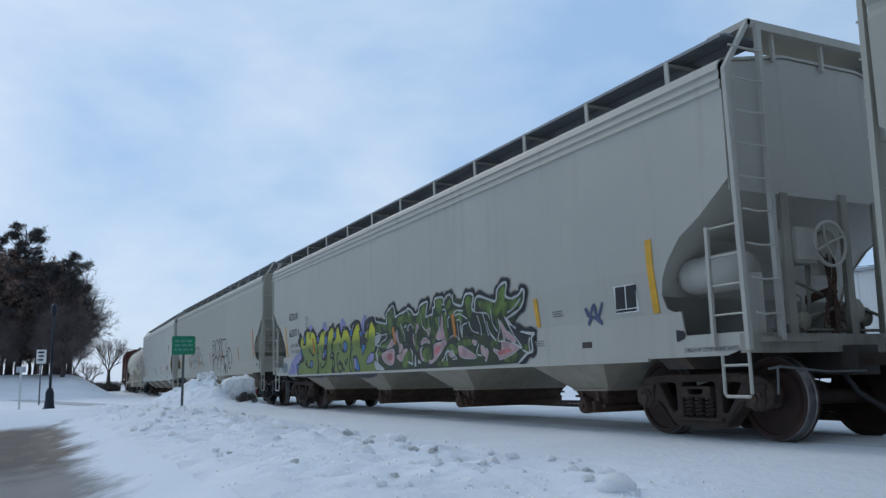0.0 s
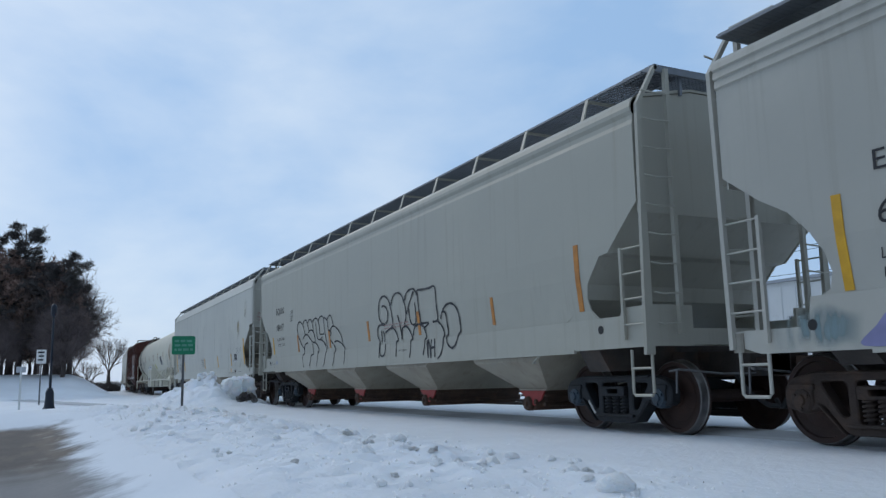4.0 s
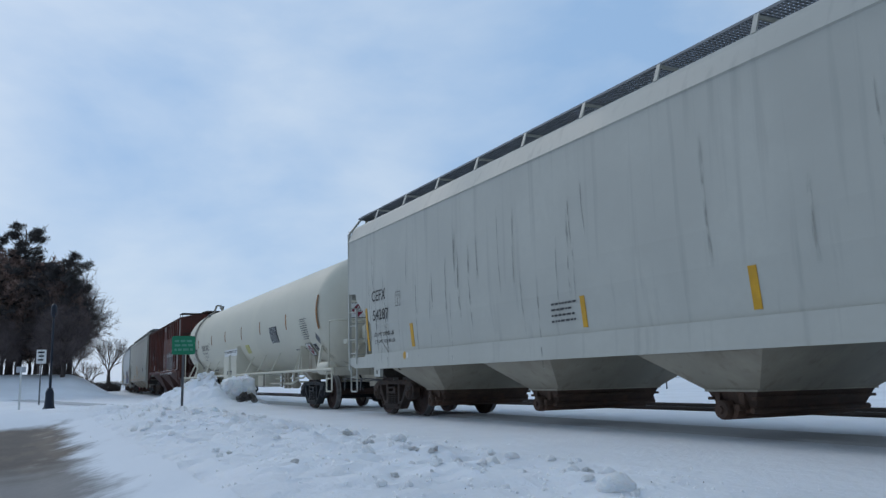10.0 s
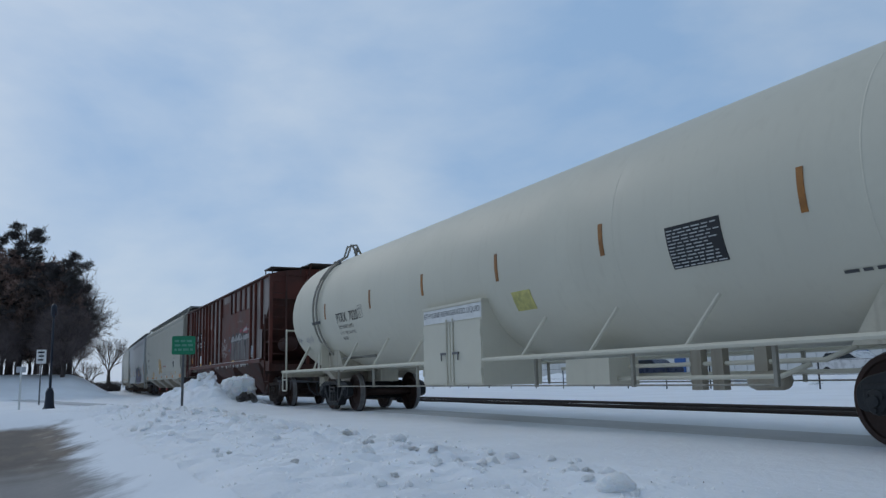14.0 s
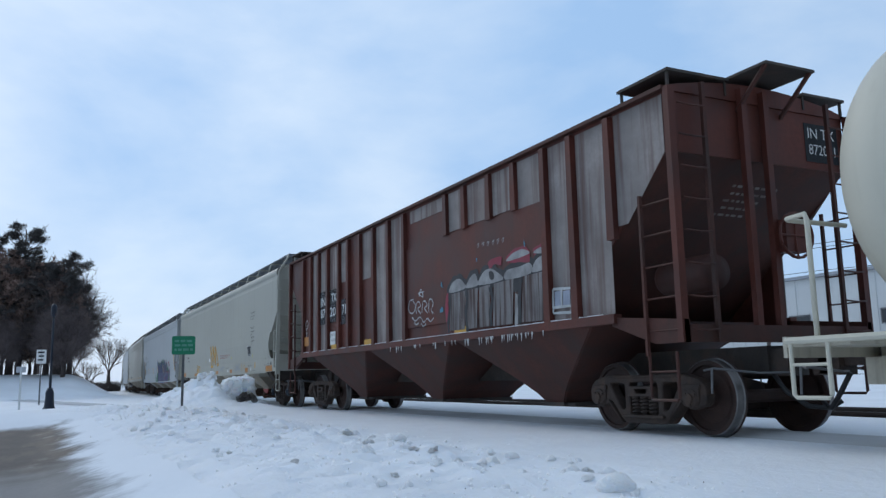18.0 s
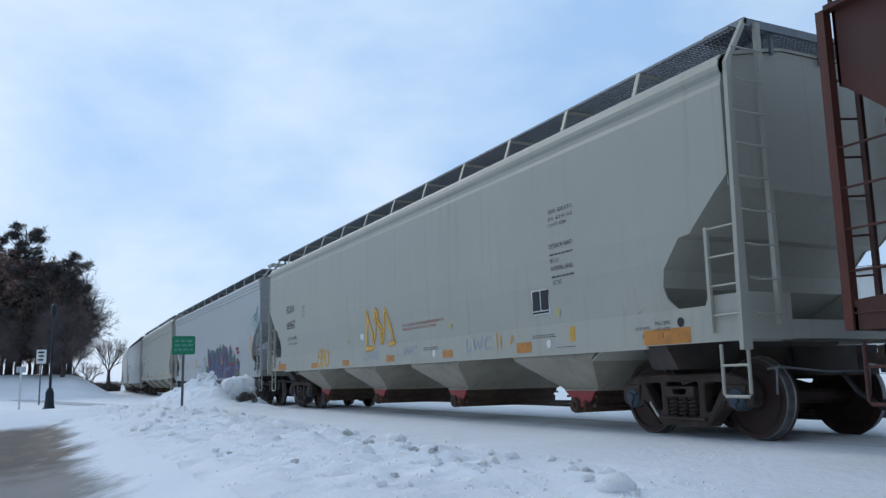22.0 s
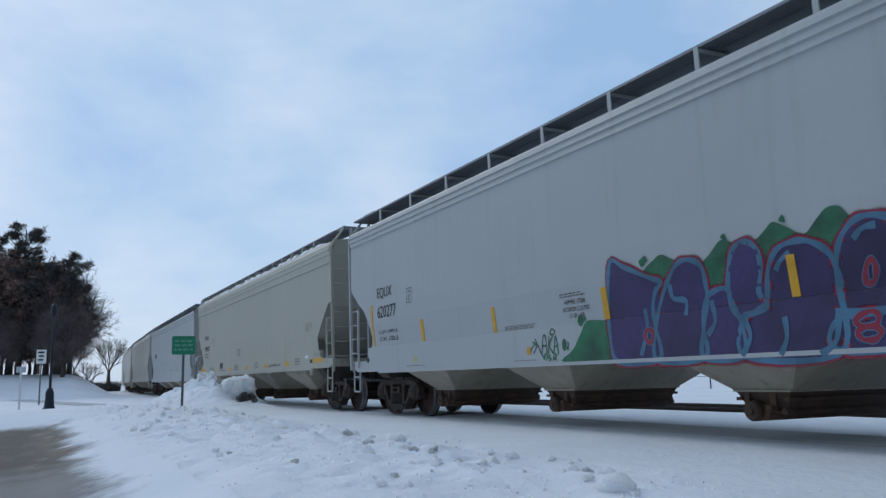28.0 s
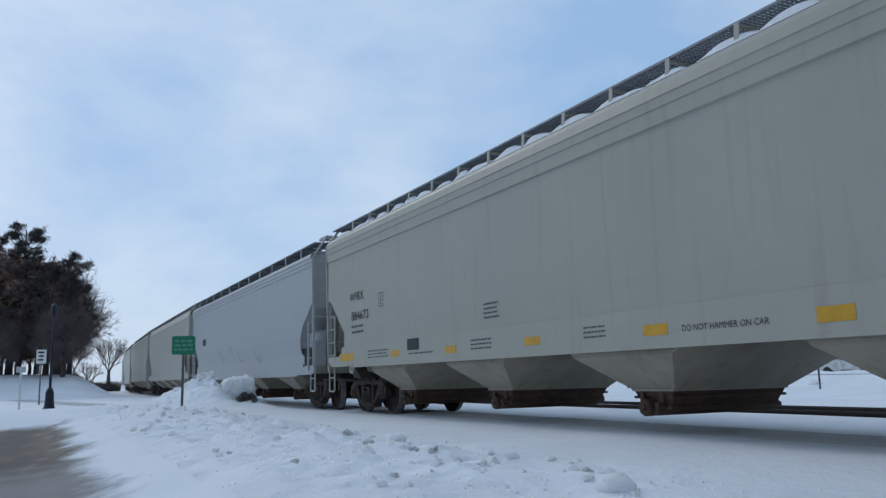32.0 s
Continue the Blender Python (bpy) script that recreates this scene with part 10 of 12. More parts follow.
stroke(car_6, "g_orange_soft", 0.08, ((-4.39, 1.53), (-4.44, 1.35), (-4.48, 1.15), (-4.31, 1.16), (-4.23, 1.25), (-4.26, 1.33), (-4.39, 1.36), (-4.27, 1.39), (-4.23, 1.46), (-4.3, 1.53), (-4.41, 1.51)), 3, 0)
stroke(car_6, "g_orange_soft", 0.08, ((-4.14, 1.14), (-4.18, 1.26), (-4.15, 1.41), (-4.06, 1.49), (-3.96, 1.48), (-3.9, 1.36), (-3.94, 1.21), (-4.04, 1.13), (-4.14, 1.15)), 3, 0)
stroke(car_6, "g_chalk", 0.03, ((-1.47, 1.38), (-1.48, 1.21), (-1.29, 1.22)), 2, 0)
stroke(car_6, "g_chalk", 0.03, ((-1.2, 1.38), (-1.12, 1.22), (-0.99, 1.33), (-0.9, 1.21), (-0.75, 1.37)), 2, 0)
stroke(car_6, "g_chalk", 0.03, ((-0.56, 1.36), (-0.72, 1.31), (-0.7, 1.2), (-0.53, 1.21)), 2, 0)
stroke(car_6, "g_chalk", 0.03, ((0.47, 1.39), (0.45, 1.22), (0.66, 1.25)), 2, 0)
stroke(car_6, "g_chalk", 0.03, ((0.75, 1.39), (0.82, 1.24), (0.95, 1.36), (1.02, 1.23), (1.14, 1.41)), 2, 0)
stroke(car_6, "g_chalk", 0.03, ((1.4, 1.37), (1.26, 1.36), (1.2, 1.27), (1.35, 1.2)), 2, 0)
stroke(car_6, "g_chalk", 0.03, ((3.46, 1.41), (3.44, 1.2), (3.61, 1.23)), 2, 0)
stroke(car_6, "g_chalk", 0.03, ((3.68, 1.41), (3.73, 1.21), (3.84, 1.36), (3.9, 1.21), (4.01, 1.43)), 2, 0)
stroke(car_6, "g_chalk", 0.03, ((4.28, 1.38), (4.15, 1.4), (4.07, 1.3), (4.14, 1.21), (4.28, 1.23)), 2, 0)
stroke(car_6, "g_orange2", 0.035, ((4.46, 1.46), (4.48, 1.18)), 2, 0)
stroke(car_6, "g_orange2", 0.035, ((4.59, 1.41), (4.6, 1.17)), 2, 0)
stroke(car_6, "g_orange2", 0.035, ((4.88, 1.24), (4.92, 1.36), (4.96, 1.37), (4.97, 1.27)), 2, 0)
small_print(car_6, 5.53, 1.3, 0.61, 0.06, 2, "black")
small_print(car_6, 1.71, 1.28, 0.65, 0.07, 2, "black")
small_print(car_6, 6.15, 1.14, 0.46, 0.03, 1, "black")
roundel(car_6, "white", 5.95, 1.21, 0.09)
roundel(car_6, "white", 2.15, 1.21, 0.09)
roundel(car_6, "g_caution", 6.22, 1.64, 0.08)
roundel(car_6, "g_caution", 2.85, 1.67, 0.08)
roundel(car_6, "g_caution", -2.44, 1.66, 0.08)

# seventh car: purple piece on a green cloud
lettering(car_7, "EQUX", -7.74, 2.43, 0.79, 0.25, "black")
lettering(car_7, "620277", -7.73, 2.04, 0.99, 0.25, "black")
lettering(car_7, "LD LMT 218900 LB", -7.7, 1.71, 0.99, 0.07, "black")
lettering(car_7, "LT WT  67100 LB", -7.67, 1.55, 0.99, 0.09, "black")
plate_box(car_7, -6.19, 2.23, 0.25, 0.29)
plate(car_7, "reflective_strip", "yellow", -8.1, -8, 1.43, 2.34, 3)
plate(car_7, "reflective_strip", "yellow", -5.595, -5.465, 1.42, 1.87, 3)
plate(car_7, "reflective_strip", "yellow", -2.855, -2.755, 1.42, 1.86, 3)
plate(car_7, "reflective_strip", "yellow", 0.04, 0.16, 1.42, 1.87, 15)
plate(car_7, "reflective_strip", "yellow", 3, 3.1, 1.42, 1.87, 15)
plate(car_7, "reflective_strip", "yellow", 8.115, 8.215, 1.45, 2.32, 3)
# sill hole, its darkness drawn as a black plate
plate(car_7, "end_vent", "black", -8.46, -8.38, 1.13, 1.24, 3)
small_print(car_7, -6.32, 1, 0.91, 0.03, 1, "black")
roundel(car_7, "g_caution", -5.87, 1.13, 0.10)
lettering(car_7, "HEMPEL 37300", -0.82, 1.72, 0.48, 0.06, "black")
lettering(car_7, "INTERIOR COATED", -0.86, 1.62, 0.61, 0.06, "black")
lettering(car_7, "11-18  HFB", -0.71, 1.53, 0.34, 0.06, "black")
small_print(car_7, -0.93, 1.82, 0.61, 0.07, 2, "print")
small_print(car_7, -2.48, 1.465, 0.88, 0.075, 3, "print")
small_print(car_7, -2.2, 0.985, 0.80, 0.025, 1, "black")
roundel(car_7, "yellow", -1.80, 1.13, 0.09)
fill(car_7, "g_kelly", ((-0.86, 0.93), (-0.64, 1.10), (-0.49, 1.22), (-0.44, 1.37), (-0.32, 1.47), (-0.05, 1.46), (0.23, 1.45), (0.56, 1.63), (0.81, 1.94), (1.04, 2.08), (1.19, 2.13), (1.33, 2.07), (1.53, 1.99), (1.79, 1.92), (1.99, 2.05), (2.13, 2.15), (2.3, 2.1), (2.54, 2.06), (2.71, 2.14), (2.83, 2.22), (2.99, 2.15), (3.19, 2.04), (3.35, 2.16), (3.46, 2.24), (3.6, 2.23), (3.73, 2.1), (4.12, 1.92), (4.44, 1.82), (4.53, 1.92), (4.61, 1.9), (4.75, 1.78), (5, 1.69), (5.17, 1.67), (5.32, 1.76), (5.45, 1.8), (5.54, 1.76), (5.62, 1.56), (5.72, 1.39), (5.76, 1.23), (6.15, 1.16), (6.23, 1.05), (6.22, 0.98), (5.73, 0.97), (5.23, 0.95), (4.51, 0.94), (3.67, 0.94), (2.67, 0.93), (1.17, 0.91)), 2, 1)
for u, v, a, b in ((-0.88, 1.18, 0.05, 0.085), (-0.80, 1.13, 0.02, 0.03), (-0.785, 1.19, 0.016, 0.03), (-0.47, 1.485, 0.07, 0.075), (-0.37, 1.50, 0.022, 0.03)):
    fill(car_7, "g_kelly", [(u + a * math.cos(k), v + b * math.sin(k)) for k in (0.3, 1.4, 2.3, 3.4, 4.5, 5.4)], 2, 1)
fill(car_7, "g_kelly", ((4.2, 2.02), (4.27, 2.07), (4.33, 2.01), (4.28, 1.96)), 2, 1)
fill(car_7, "g_kelly", ((5.18, 1.88), (5.25, 1.93), (5.3, 1.87), (5.26, 1.82)), 2, 1)
fill(car_7, "g_kelly", ((0.82, 2.11), (0.9, 2.16), (0.94, 2.08)), 2, 1)
fill(car_7, "g_kelly", ((2.13, 2.18), (2.19, 2.21), (2.21, 2.13)), 2, 1)
fill(car_7, "g_kelly", ((2.91, 2.22), (2.96, 2.27), (2.99, 2.19)), 2, 1)
stroke(car_7, "g_red_soft", 0.15, ((0.16, 1.24), (0.16, 1.66), (0.24, 2.17), (0.51, 2.07), (0.96, 1.89), (1.17, 1.81), (1.06, 1.72), (1, 1.52), (1.03, 1.28), (1.06, 0.92), (0.3, 0.91)), 3, 1)
stroke(car_7, "g_red_soft", 0.15, ((1.03, 1.28), (1.15, 1.59), (1.31, 1.85), (1.46, 1.99), (1.64, 2.01), (1.82, 1.92), (1.88, 1.72), (1.89, 1.53), (1.81, 1.24), (1.79, 0.91), (1.03, 0.91)), 3, 1)
stroke(car_7, "g_red_soft", 0.15, ((1.81, 1.24), (1.86, 1.53), (2.02, 1.63), (2.2, 1.62), (2.23, 1.43), (2.35, 1.28), (2.35, 0.92), (1.79, 0.91)), 3, 1)
stroke(car_7, "g_red_soft", 0.15, ((2.21, 1.58), (2.23, 1.87), (2.32, 2.05), (2.48, 2.08), (2.62, 1.97), (2.65, 1.76), (2.61, 1.55), (2.71, 1.4), (2.36, 1.35)), 3, 1)
stroke(car_7, "g_red_soft", 0.15, ((2.69, 1.44), (2.74, 1.75), (2.86, 1.94), (3.08, 1.99), (3.28, 1.95), (3.47, 1.81), (3.56, 1.57), (3.57, 1.4), (3.48, 0.89), (2.38, 0.91), (2.38, 1.28)), 3, 1)
stroke(car_7, "g_red_soft", 0.15, ((3.57, 1.31), (3.53, 1.67), (3.58, 1.92), (3.73, 2.07), (3.92, 2.09), (4.13, 2.01), (4.28, 1.84), (4.38, 1.58), (4.44, 1.37), (4.06, 1.27), (3.52, 1.28)), 3, 1)
stroke(car_7, "g_red_soft", 0.15, ((3.51, 1.21), (4.05, 1.25), (4.55, 1.33), (5.01, 1.43), (5.26, 1.49), (5.37, 1.35), (5.32, 1.3), (5.31, 0.94), (4.51, 0.93), (3.48, 0.93)), 3, 1)
fill(car_7, "g_purple", ((0.16, 1.24), (0.16, 1.66), (0.24, 2.17), (0.51, 2.07), (0.96, 1.89), (1.17, 1.81), (1.06, 1.72), (1, 1.52), (1.03, 1.28), (1.06, 0.92), (0.3, 0.91)), 4, 1)
stroke(car_7, "g_sky", 0.06, ((0.16, 1.24), (0.16, 1.66), (0.24, 2.17), (0.51, 2.07), (0.96, 1.89), (1.17, 1.81), (1.06, 1.72), (1, 1.52), (1.03, 1.28), (1.06, 0.92), (0.3, 0.91)), 5, 1)
fill(car_7, "g_purple", ((1.03, 1.28), (1.15, 1.59), (1.31, 1.85), (1.46, 1.99), (1.64, 2.01), (1.82, 1.92), (1.88, 1.72), (1.89, 1.53), (1.81, 1.24), (1.79, 0.91), (1.03, 0.91)), 4, 1)
stroke(car_7, "g_sky", 0.06, ((1.03, 1.28), (1.15, 1.59), (1.31, 1.85), (1.46, 1.99), (1.64, 2.01), (1.82, 1.92), (1.88, 1.72), (1.89, 1.53), (1.81, 1.24), (1.79, 0.91), (1.03, 0.91)), 5, 1)
fill(car_7, "g_purple", ((1.81, 1.24), (1.86, 1.53), (2.02, 1.63), (2.2, 1.62), (2.23, 1.43), (2.35, 1.28), (2.35, 0.92), (1.79, 0.91)), 4, 1)
stroke(car_7, "g_sky", 0.06, ((1.81, 1.24), (1.86, 1.53), (2.02, 1.63), (2.2, 1.62), (2.23, 1.43), (2.35, 1.28), (2.35, 0.92), (1.79, 0.91)), 5, 1)
fill(car_7, "g_purple", ((2.21, 1.58), (2.23, 1.87), (2.32, 2.05), (2.48, 2.08), (2.62, 1.97), (2.65, 1.76), (2.61, 1.55), (2.71, 1.4), (2.36, 1.35)), 4, 1)
stroke(car_7, "g_sky", 0.06, ((2.21, 1.58), (2.23, 1.87), (2.32, 2.05), (2.48, 2.08), (2.62, 1.97), (2.65, 1.76), (2.61, 1.55), (2.71, 1.4), (2.36, 1.35)), 5, 1)
fill(car_7, "g_purple", ((2.69, 1.44), (2.74, 1.75), (2.86, 1.94), (3.08, 1.99), (3.28, 1.95), (3.47, 1.81), (3.56, 1.57), (3.57, 1.4), (3.48, 0.89), (2.38, 0.91), (2.38, 1.28)), 4, 1)
stroke(car_7, "g_sky", 0.06, ((2.69, 1.44), (2.74, 1.75), (2.86, 1.94), (3.08, 1.99), (3.28, 1.95), (3.47, 1.81), (3.56, 1.57), (3.57, 1.4), (3.48, 0.89), (2.38, 0.91), (2.38, 1.28)), 5, 1)
fill(car_7, "g_purple", ((3.57, 1.31), (3.53, 1.67), (3.58, 1.92), (3.73, 2.07), (3.92, 2.09), (4.13, 2.01), (4.28, 1.84), (4.38, 1.58), (4.44, 1.37), (4.06, 1.27), (3.52, 1.28)), 4, 1)
stroke(car_7, "g_sky", 0.06, ((3.57, 1.31), (3.53, 1.67), (3.58, 1.92), (3.73, 2.07), (3.92, 2.09), (4.13, 2.01), (4.28, 1.84), (4.38, 1.58), (4.44, 1.37), (4.06, 1.27), (3.52, 1.28)), 5, 1)
fill(car_7, "g_purple", ((3.51, 1.21), (4.05, 1.25), (4.55, 1.33), (5.01, 1.43), (5.26, 1.49), (5.37, 1.35), (5.32, 1.3), (5.31, 0.94), (4.51, 0.93), (3.48, 0.93)), 4, 1)
stroke(car_7, "g_sky", 0.06, ((3.51, 1.21), (4.05, 1.25), (4.55, 1.33), (5.01, 1.43), (5.26, 1.49), (5.37, 1.35), (5.32, 1.3), (5.31, 0.94), (4.51, 0.93), (3.48, 0.93)), 5, 1)
stroke(car_7, "g_red_soft", 0.15, ((4.59, 1.68), (4.63, 1.91), (4.74, 2.06), (4.84, 2.07), (4.94, 2), (4.96, 1.81), (4.89, 1.59), (4.78, 1.45), (4.7, 1.43), (4.74, 1.54), (4.64, 1.62)), 5, 1)
fill(car_7, "g_sky", ((4.59, 1.68), (4.63, 1.91), (4.74, 2.06), (4.84, 2.07), (4.94, 2), (4.96, 1.81), (4.89, 1.59), (4.78, 1.45), (4.7, 1.43), (4.74, 1.54), (4.64, 1.62)), 6, 1)
fill(car_7, "g_purple", ((4.65, 1.73), (4.7, 1.9), (4.79, 1.98), (4.87, 1.94), (4.89, 1.79), (4.82, 1.59), (4.75, 1.63)), 7, 1)
stroke(car_7, "g_red_soft", 0.15, ((5.7, 1.24), (5.73, 1.39), (5.83, 1.54), (5.95, 1.58), (6.06, 1.56), (6.16, 1.47), (6.22, 1.37), (6.19, 1.25), (6.13, 1.11), (6.03, 1.04), (5.93, 1.05), (5.87, 1.15), (5.8, 1.26)), 5, 1)
fill(car_7, "g_sky", ((5.7, 1.24), (5.73, 1.39), (5.83, 1.54), (5.95, 1.58), (6.06, 1.56), (6.16, 1.47), (6.22, 1.37), (6.19, 1.25), (6.13, 1.11), (6.03, 1.04), (5.93, 1.05), (5.87, 1.15), (5.8, 1.26)), 6, 1)
fill(car_7, "g_purple", ((5.81, 1.44), (5.94, 1.52), (6.08, 1.48), (6.14, 1.35), (6.08, 1.16), (5.98, 1.12), (5.93, 1.3)), 7, 1)
stroke(car_7, "g_sky", 0.07, ((3.83, 1.51), (3.83, 1.64), (3.89, 1.71), (3.93, 1.63), (3.91, 1.52)), 6, 1)
stroke(car_7, "g_red", 0.05, ((3.83, 1.51), (3.83, 1.64), (3.89, 1.71), (3.93, 1.63), (3.91, 1.52)), 7, 1)
stroke(car_7, "g_sky", 0.07, ((3.69, 1.2), (3.84, 1.26), (3.92, 1.21), (3.87, 1.13), (3.73, 1.14)), 6, 1)
stroke(car_7, "g_red", 0.05, ((3.69, 1.2), (3.84, 1.26), (3.92, 1.21), (3.87, 1.13), (3.73, 1.14)), 7, 1)
stroke(car_7, "g_sky", 0.07, ((3.7, 1.09), (3.82, 1.13), (3.93, 1.08), (3.86, 1.01), (3.74, 1.02)), 6, 1)
stroke(car_7, "g_red", 0.05, ((3.7, 1.09), (3.82, 1.13), (3.93, 1.08), (3.86, 1.01), (3.74, 1.02)), 7, 1)
stroke(car_7, "g_sky", 0.07, ((0.83, 1.19), (0.88, 1.28), (0.98, 1.24), (0.93, 1.12)), 6, 1)
stroke(car_7, "g_red", 0.05, ((0.83, 1.19), (0.88, 1.28), (0.98, 1.24), (0.93, 1.12)), 7, 1)
stroke(car_7, "g_sky", 0.06, ((1.31, 1.77), (1.36, 1.61), (1.56, 1.56), (1.55, 1.4)), 6, 0)
stroke(car_7, "g_sky", 0.06, ((1.95, 1.53), (1.99, 1.3), (1.86, 1.16)), 6, 0)
stroke(car_7, "g_sky", 0.06, ((2.84, 1.74), (2.91, 1.83), (3.02, 1.89)), 6, 0)
stroke(car_7, "g_sky", 0.06, ((3.72, 1.91), (3.82, 1.99), (3.95, 2)), 6, 0)
stroke(car_7, "g_sky", 0.06, ((3.52, 1.28), (3.47, 1.02), (3.29, 0.9)), 6, 0)
stroke(car_7, "g_sky", 0.06, ((2.41, 1.28), (2.46, 1.1), (2.33, 0.92)), 6, 0)
stroke(car_7, "g_sky", 0.06, ((2.91, 1.28), (2.92, 1.08), (2.83, 0.91)), 6, 0)
stroke(car_7, "g_sky", 0.06, ((0.86, 1.53), (0.88, 1.28), (0.74, 0.97)), 6, 0)
stroke(car_7, "g_red", 0.06, ((5.79, 2), (5.77, 1.96), (5.83, 1.93), (5.87, 1.99), (5.81, 2.03)), 3, 0)
stroke(car_7, "g_red", 0.06, ((5.91, 2.02), (5.9, 1.94), (5.96, 1.93), (5.98, 2.01)), 3, 0)
stroke(car_7, "g_red", 0.06, ((6, 1.93), (6.04, 2.02), (6.06, 1.94), (6.09, 2.02)), 3, 0)
stroke(car_7, "g_red", 0.06, ((6.14, 2.03), (6.12, 1.97), (6.17, 1.96)), 3, 0)
stroke(car_7, "g_red", 0.06, ((6.22, 2.03), (6.19, 1.97), (6.24, 1.97)), 3, 0)
stroke(car_7, "g_red", 0.06, ((5.95, 1.88), (5.95, 1.79), (6.01, 1.82), (6, 1.87)), 3, 0)
stroke(car_7, "g_red", 0.06, ((6.07, 1.87), (6.06, 1.8), (6.11, 1.81), (6.12, 1.88)), 3, 0)
stroke(car_7, "g_red", 0.06, ((6.17, 1.8), (6.18, 1.9), (6.23, 1.83)), 3, 0)
stroke(car_7, "g_red", 0.06, ((6.26, 1.89), (6.25, 1.81), (6.3, 1.83)), 3, 0)
fill(car_7, "g_kelly", ((-0.8, 0.98), (-0.64, 1.13), (-0.36, 1.42), (-0.05, 1.45), (0.24, 1.4), (0.25, 0.93)), 2, 1)
for pts in (((-1.75, 1.111), (-1.692, 1.186), (-1.577, 1.219), (-1.481, 1.103), (-1.385, 0.987)), ((-1.635, 1.302), (-1.577, 1.236), (-1.596, 1.169), (-1.673, 1.086)), ((-1.692, 1.252), (-1.577, 1.227)),
            ((-1.443, 1.086), (-1.414, 1.302), (-1.347, 1.319), (-1.318, 1.07)), ((-1.424, 1.186), (-1.328, 1.186)), ((-1.28, 1.07), (-1.251, 1.319)), ((-1.155, 1.319), (-1.251, 1.186), (-1.155, 1.07)),
            ((-1.145, 1.053), (-1.088, 1.319), (-1.03, 1.053)), ((-1.116, 1.169), (-1.04, 1.169)), ((-1.385, 0.995), (-1.366, 1.078), (-1.308, 1.028), (-1.347, 0.978)), ((-1.232, 1.053), (-1.289, 1.02), (-1.212, 0.995), (-1.27, 0.97)),
            ((-1.155, 0.97), (-1.136, 1.061), (-1.078, 1.036), (-1.126, 1.003), (-1.059, 0.97)), ((-1.232, 1.352), (-1.174, 1.418), (-1.097, 1.368), (-1.174, 1.335), (-1.232, 1.352))):
    stroke(car_7, "g_kelly", 0.022, pts, 2, 0)
stroke(car_7, "g_kelly", 0.09, ((0.19, 1.77), (0.2, 1.7)), 2, 0)
stroke(car_7, "g_kelly", 0.09, ((0.83, 2.13), (0.87, 2.04)), 2, 0)
stroke(car_7, "g_teal_dark", 0.035, ((8.37, 2.57), (8.36, 2.85), (8.71, 2.98), (9.03, 2.98), (9.24, 2.85), (9.31, 2.67), (9.04, 2.48), (8.68, 2.42)), 2, 0)
stroke(car_7, "g_teal_dark", 0.035, ((8.68, 2.53), (8.85, 2.87), (9.08, 3.11), (9.26, 3.21)), 2, 0)
stroke(car_7, "g_teal_dark", 0.035, ((8.67, 2.9), (9.06, 2.75), (9.35, 2.62)), 2, 0)
stroke(car_7, "g_teal_dark", 0.035, ((8.86, 2.42), (9.01, 2.66), (8.93, 2.95)), 2, 0)
stroke(car_7, "g_teal_dark", 0.035, ((8.55, 2.78), (8.79, 2.83), (8.99, 3.12), (9.09, 3.27)), 2, 0)
stroke(car_7, "g_red", 0.03, ((8.6, 1.72), (8.82, 1.84), (9.17, 1.89), (9.5, 1.82), (9.41, 1.74), (8.9, 1.7)), 2, 0)

# eighth car: amber squares and notices
lettering(car_8, "WFRX", -7.67, 2.55, 0.89, 0.19, "black")
lettering(car_8, "884672", -7.56, 2.1, 1.08, 0.2, "black")
lettering(car_8, "DO NOT HAMMER ON CAR", 3.24, 1.22, 1.24, 0.07, "black")
plate_box(car_8, -5.88, 2.29, 0.25, 0.29)
plate(car_8, "reflective_strip", "yellow", 5.04, 5.45, 1.19, 1.34, 3)
plate(car_8, "reflective_strip", "yellow", 2.57, 3, 1.2, 1.33, 3)
plate(car_8, "reflective_strip", "yellow", -0.11, 0.31, 1.21, 1.33, 3)
plate(car_8, "reflective_strip", "yellow", -2.78, -2.35, 1.19, 1.32, 3)
plate(car_8, "reflective_strip", "yellow", -5.28, -4.85, 1.21, 1.34, 3)
plate(car_8, "reflective_strip", "yellow", -8.43, -7.45, 1.2, 1.37, 3)
plate(car_8, "reflective_strip", "yellow", 7.74, 8.61, 1.22, 1.35, 3)
plate(car_8, "stencil_panel", "under", 7.51, 7.71, 1.23, 1.32, 3)
plate(car_8, "stencil_panel", "black", -4.44, -3.89, 1.31, 1.53, 3)
lettering(car_8, "EXW 10-7", 7.10, 2.24, 0.24, 0.045, "print")
lettering(car_8, "EEW 10-4", 7.12, 2.165, 0.24, 0.045, "print")
lettering(car_8, "CU FT 6224", 7.14, 2.09, 0.26, 0.045, "print")
lettering(car_8, "H 10-10", 7.48, 2.25, 0.2, 0.045, "print")
lettering(car_8, "EEW H 15-5", 7.48, 2.175, 0.28, 0.045, "print")
small_print(car_8, 6.08, 1.21, 0.53, 0.21, 3, "black")
lettering(car_8, "LIFT AND", 7.90, 1.455, 0.22, 0.04, "print")
lettering(car_8, "JACK HERE", 7.90, 1.395, 0.26, 0.04, "print")
lettering(car_8, "3 INCH HF", 8.30, 1.455, 0.26, 0.04, "print")
lettering(car_8, "COMP SHOES", 8.28, 1.395, 0.31, 0.04, "print")
plate(car_8, "notice", "white", 7.06, 7.34, 1.36, 1.44, 3)
small_print(car_8, -1.32, 1.69, 0.51, 0.29, 4, "black")
small_print(car_8, -1.81, 1.21, 0.72, 0.21, 3, "black")
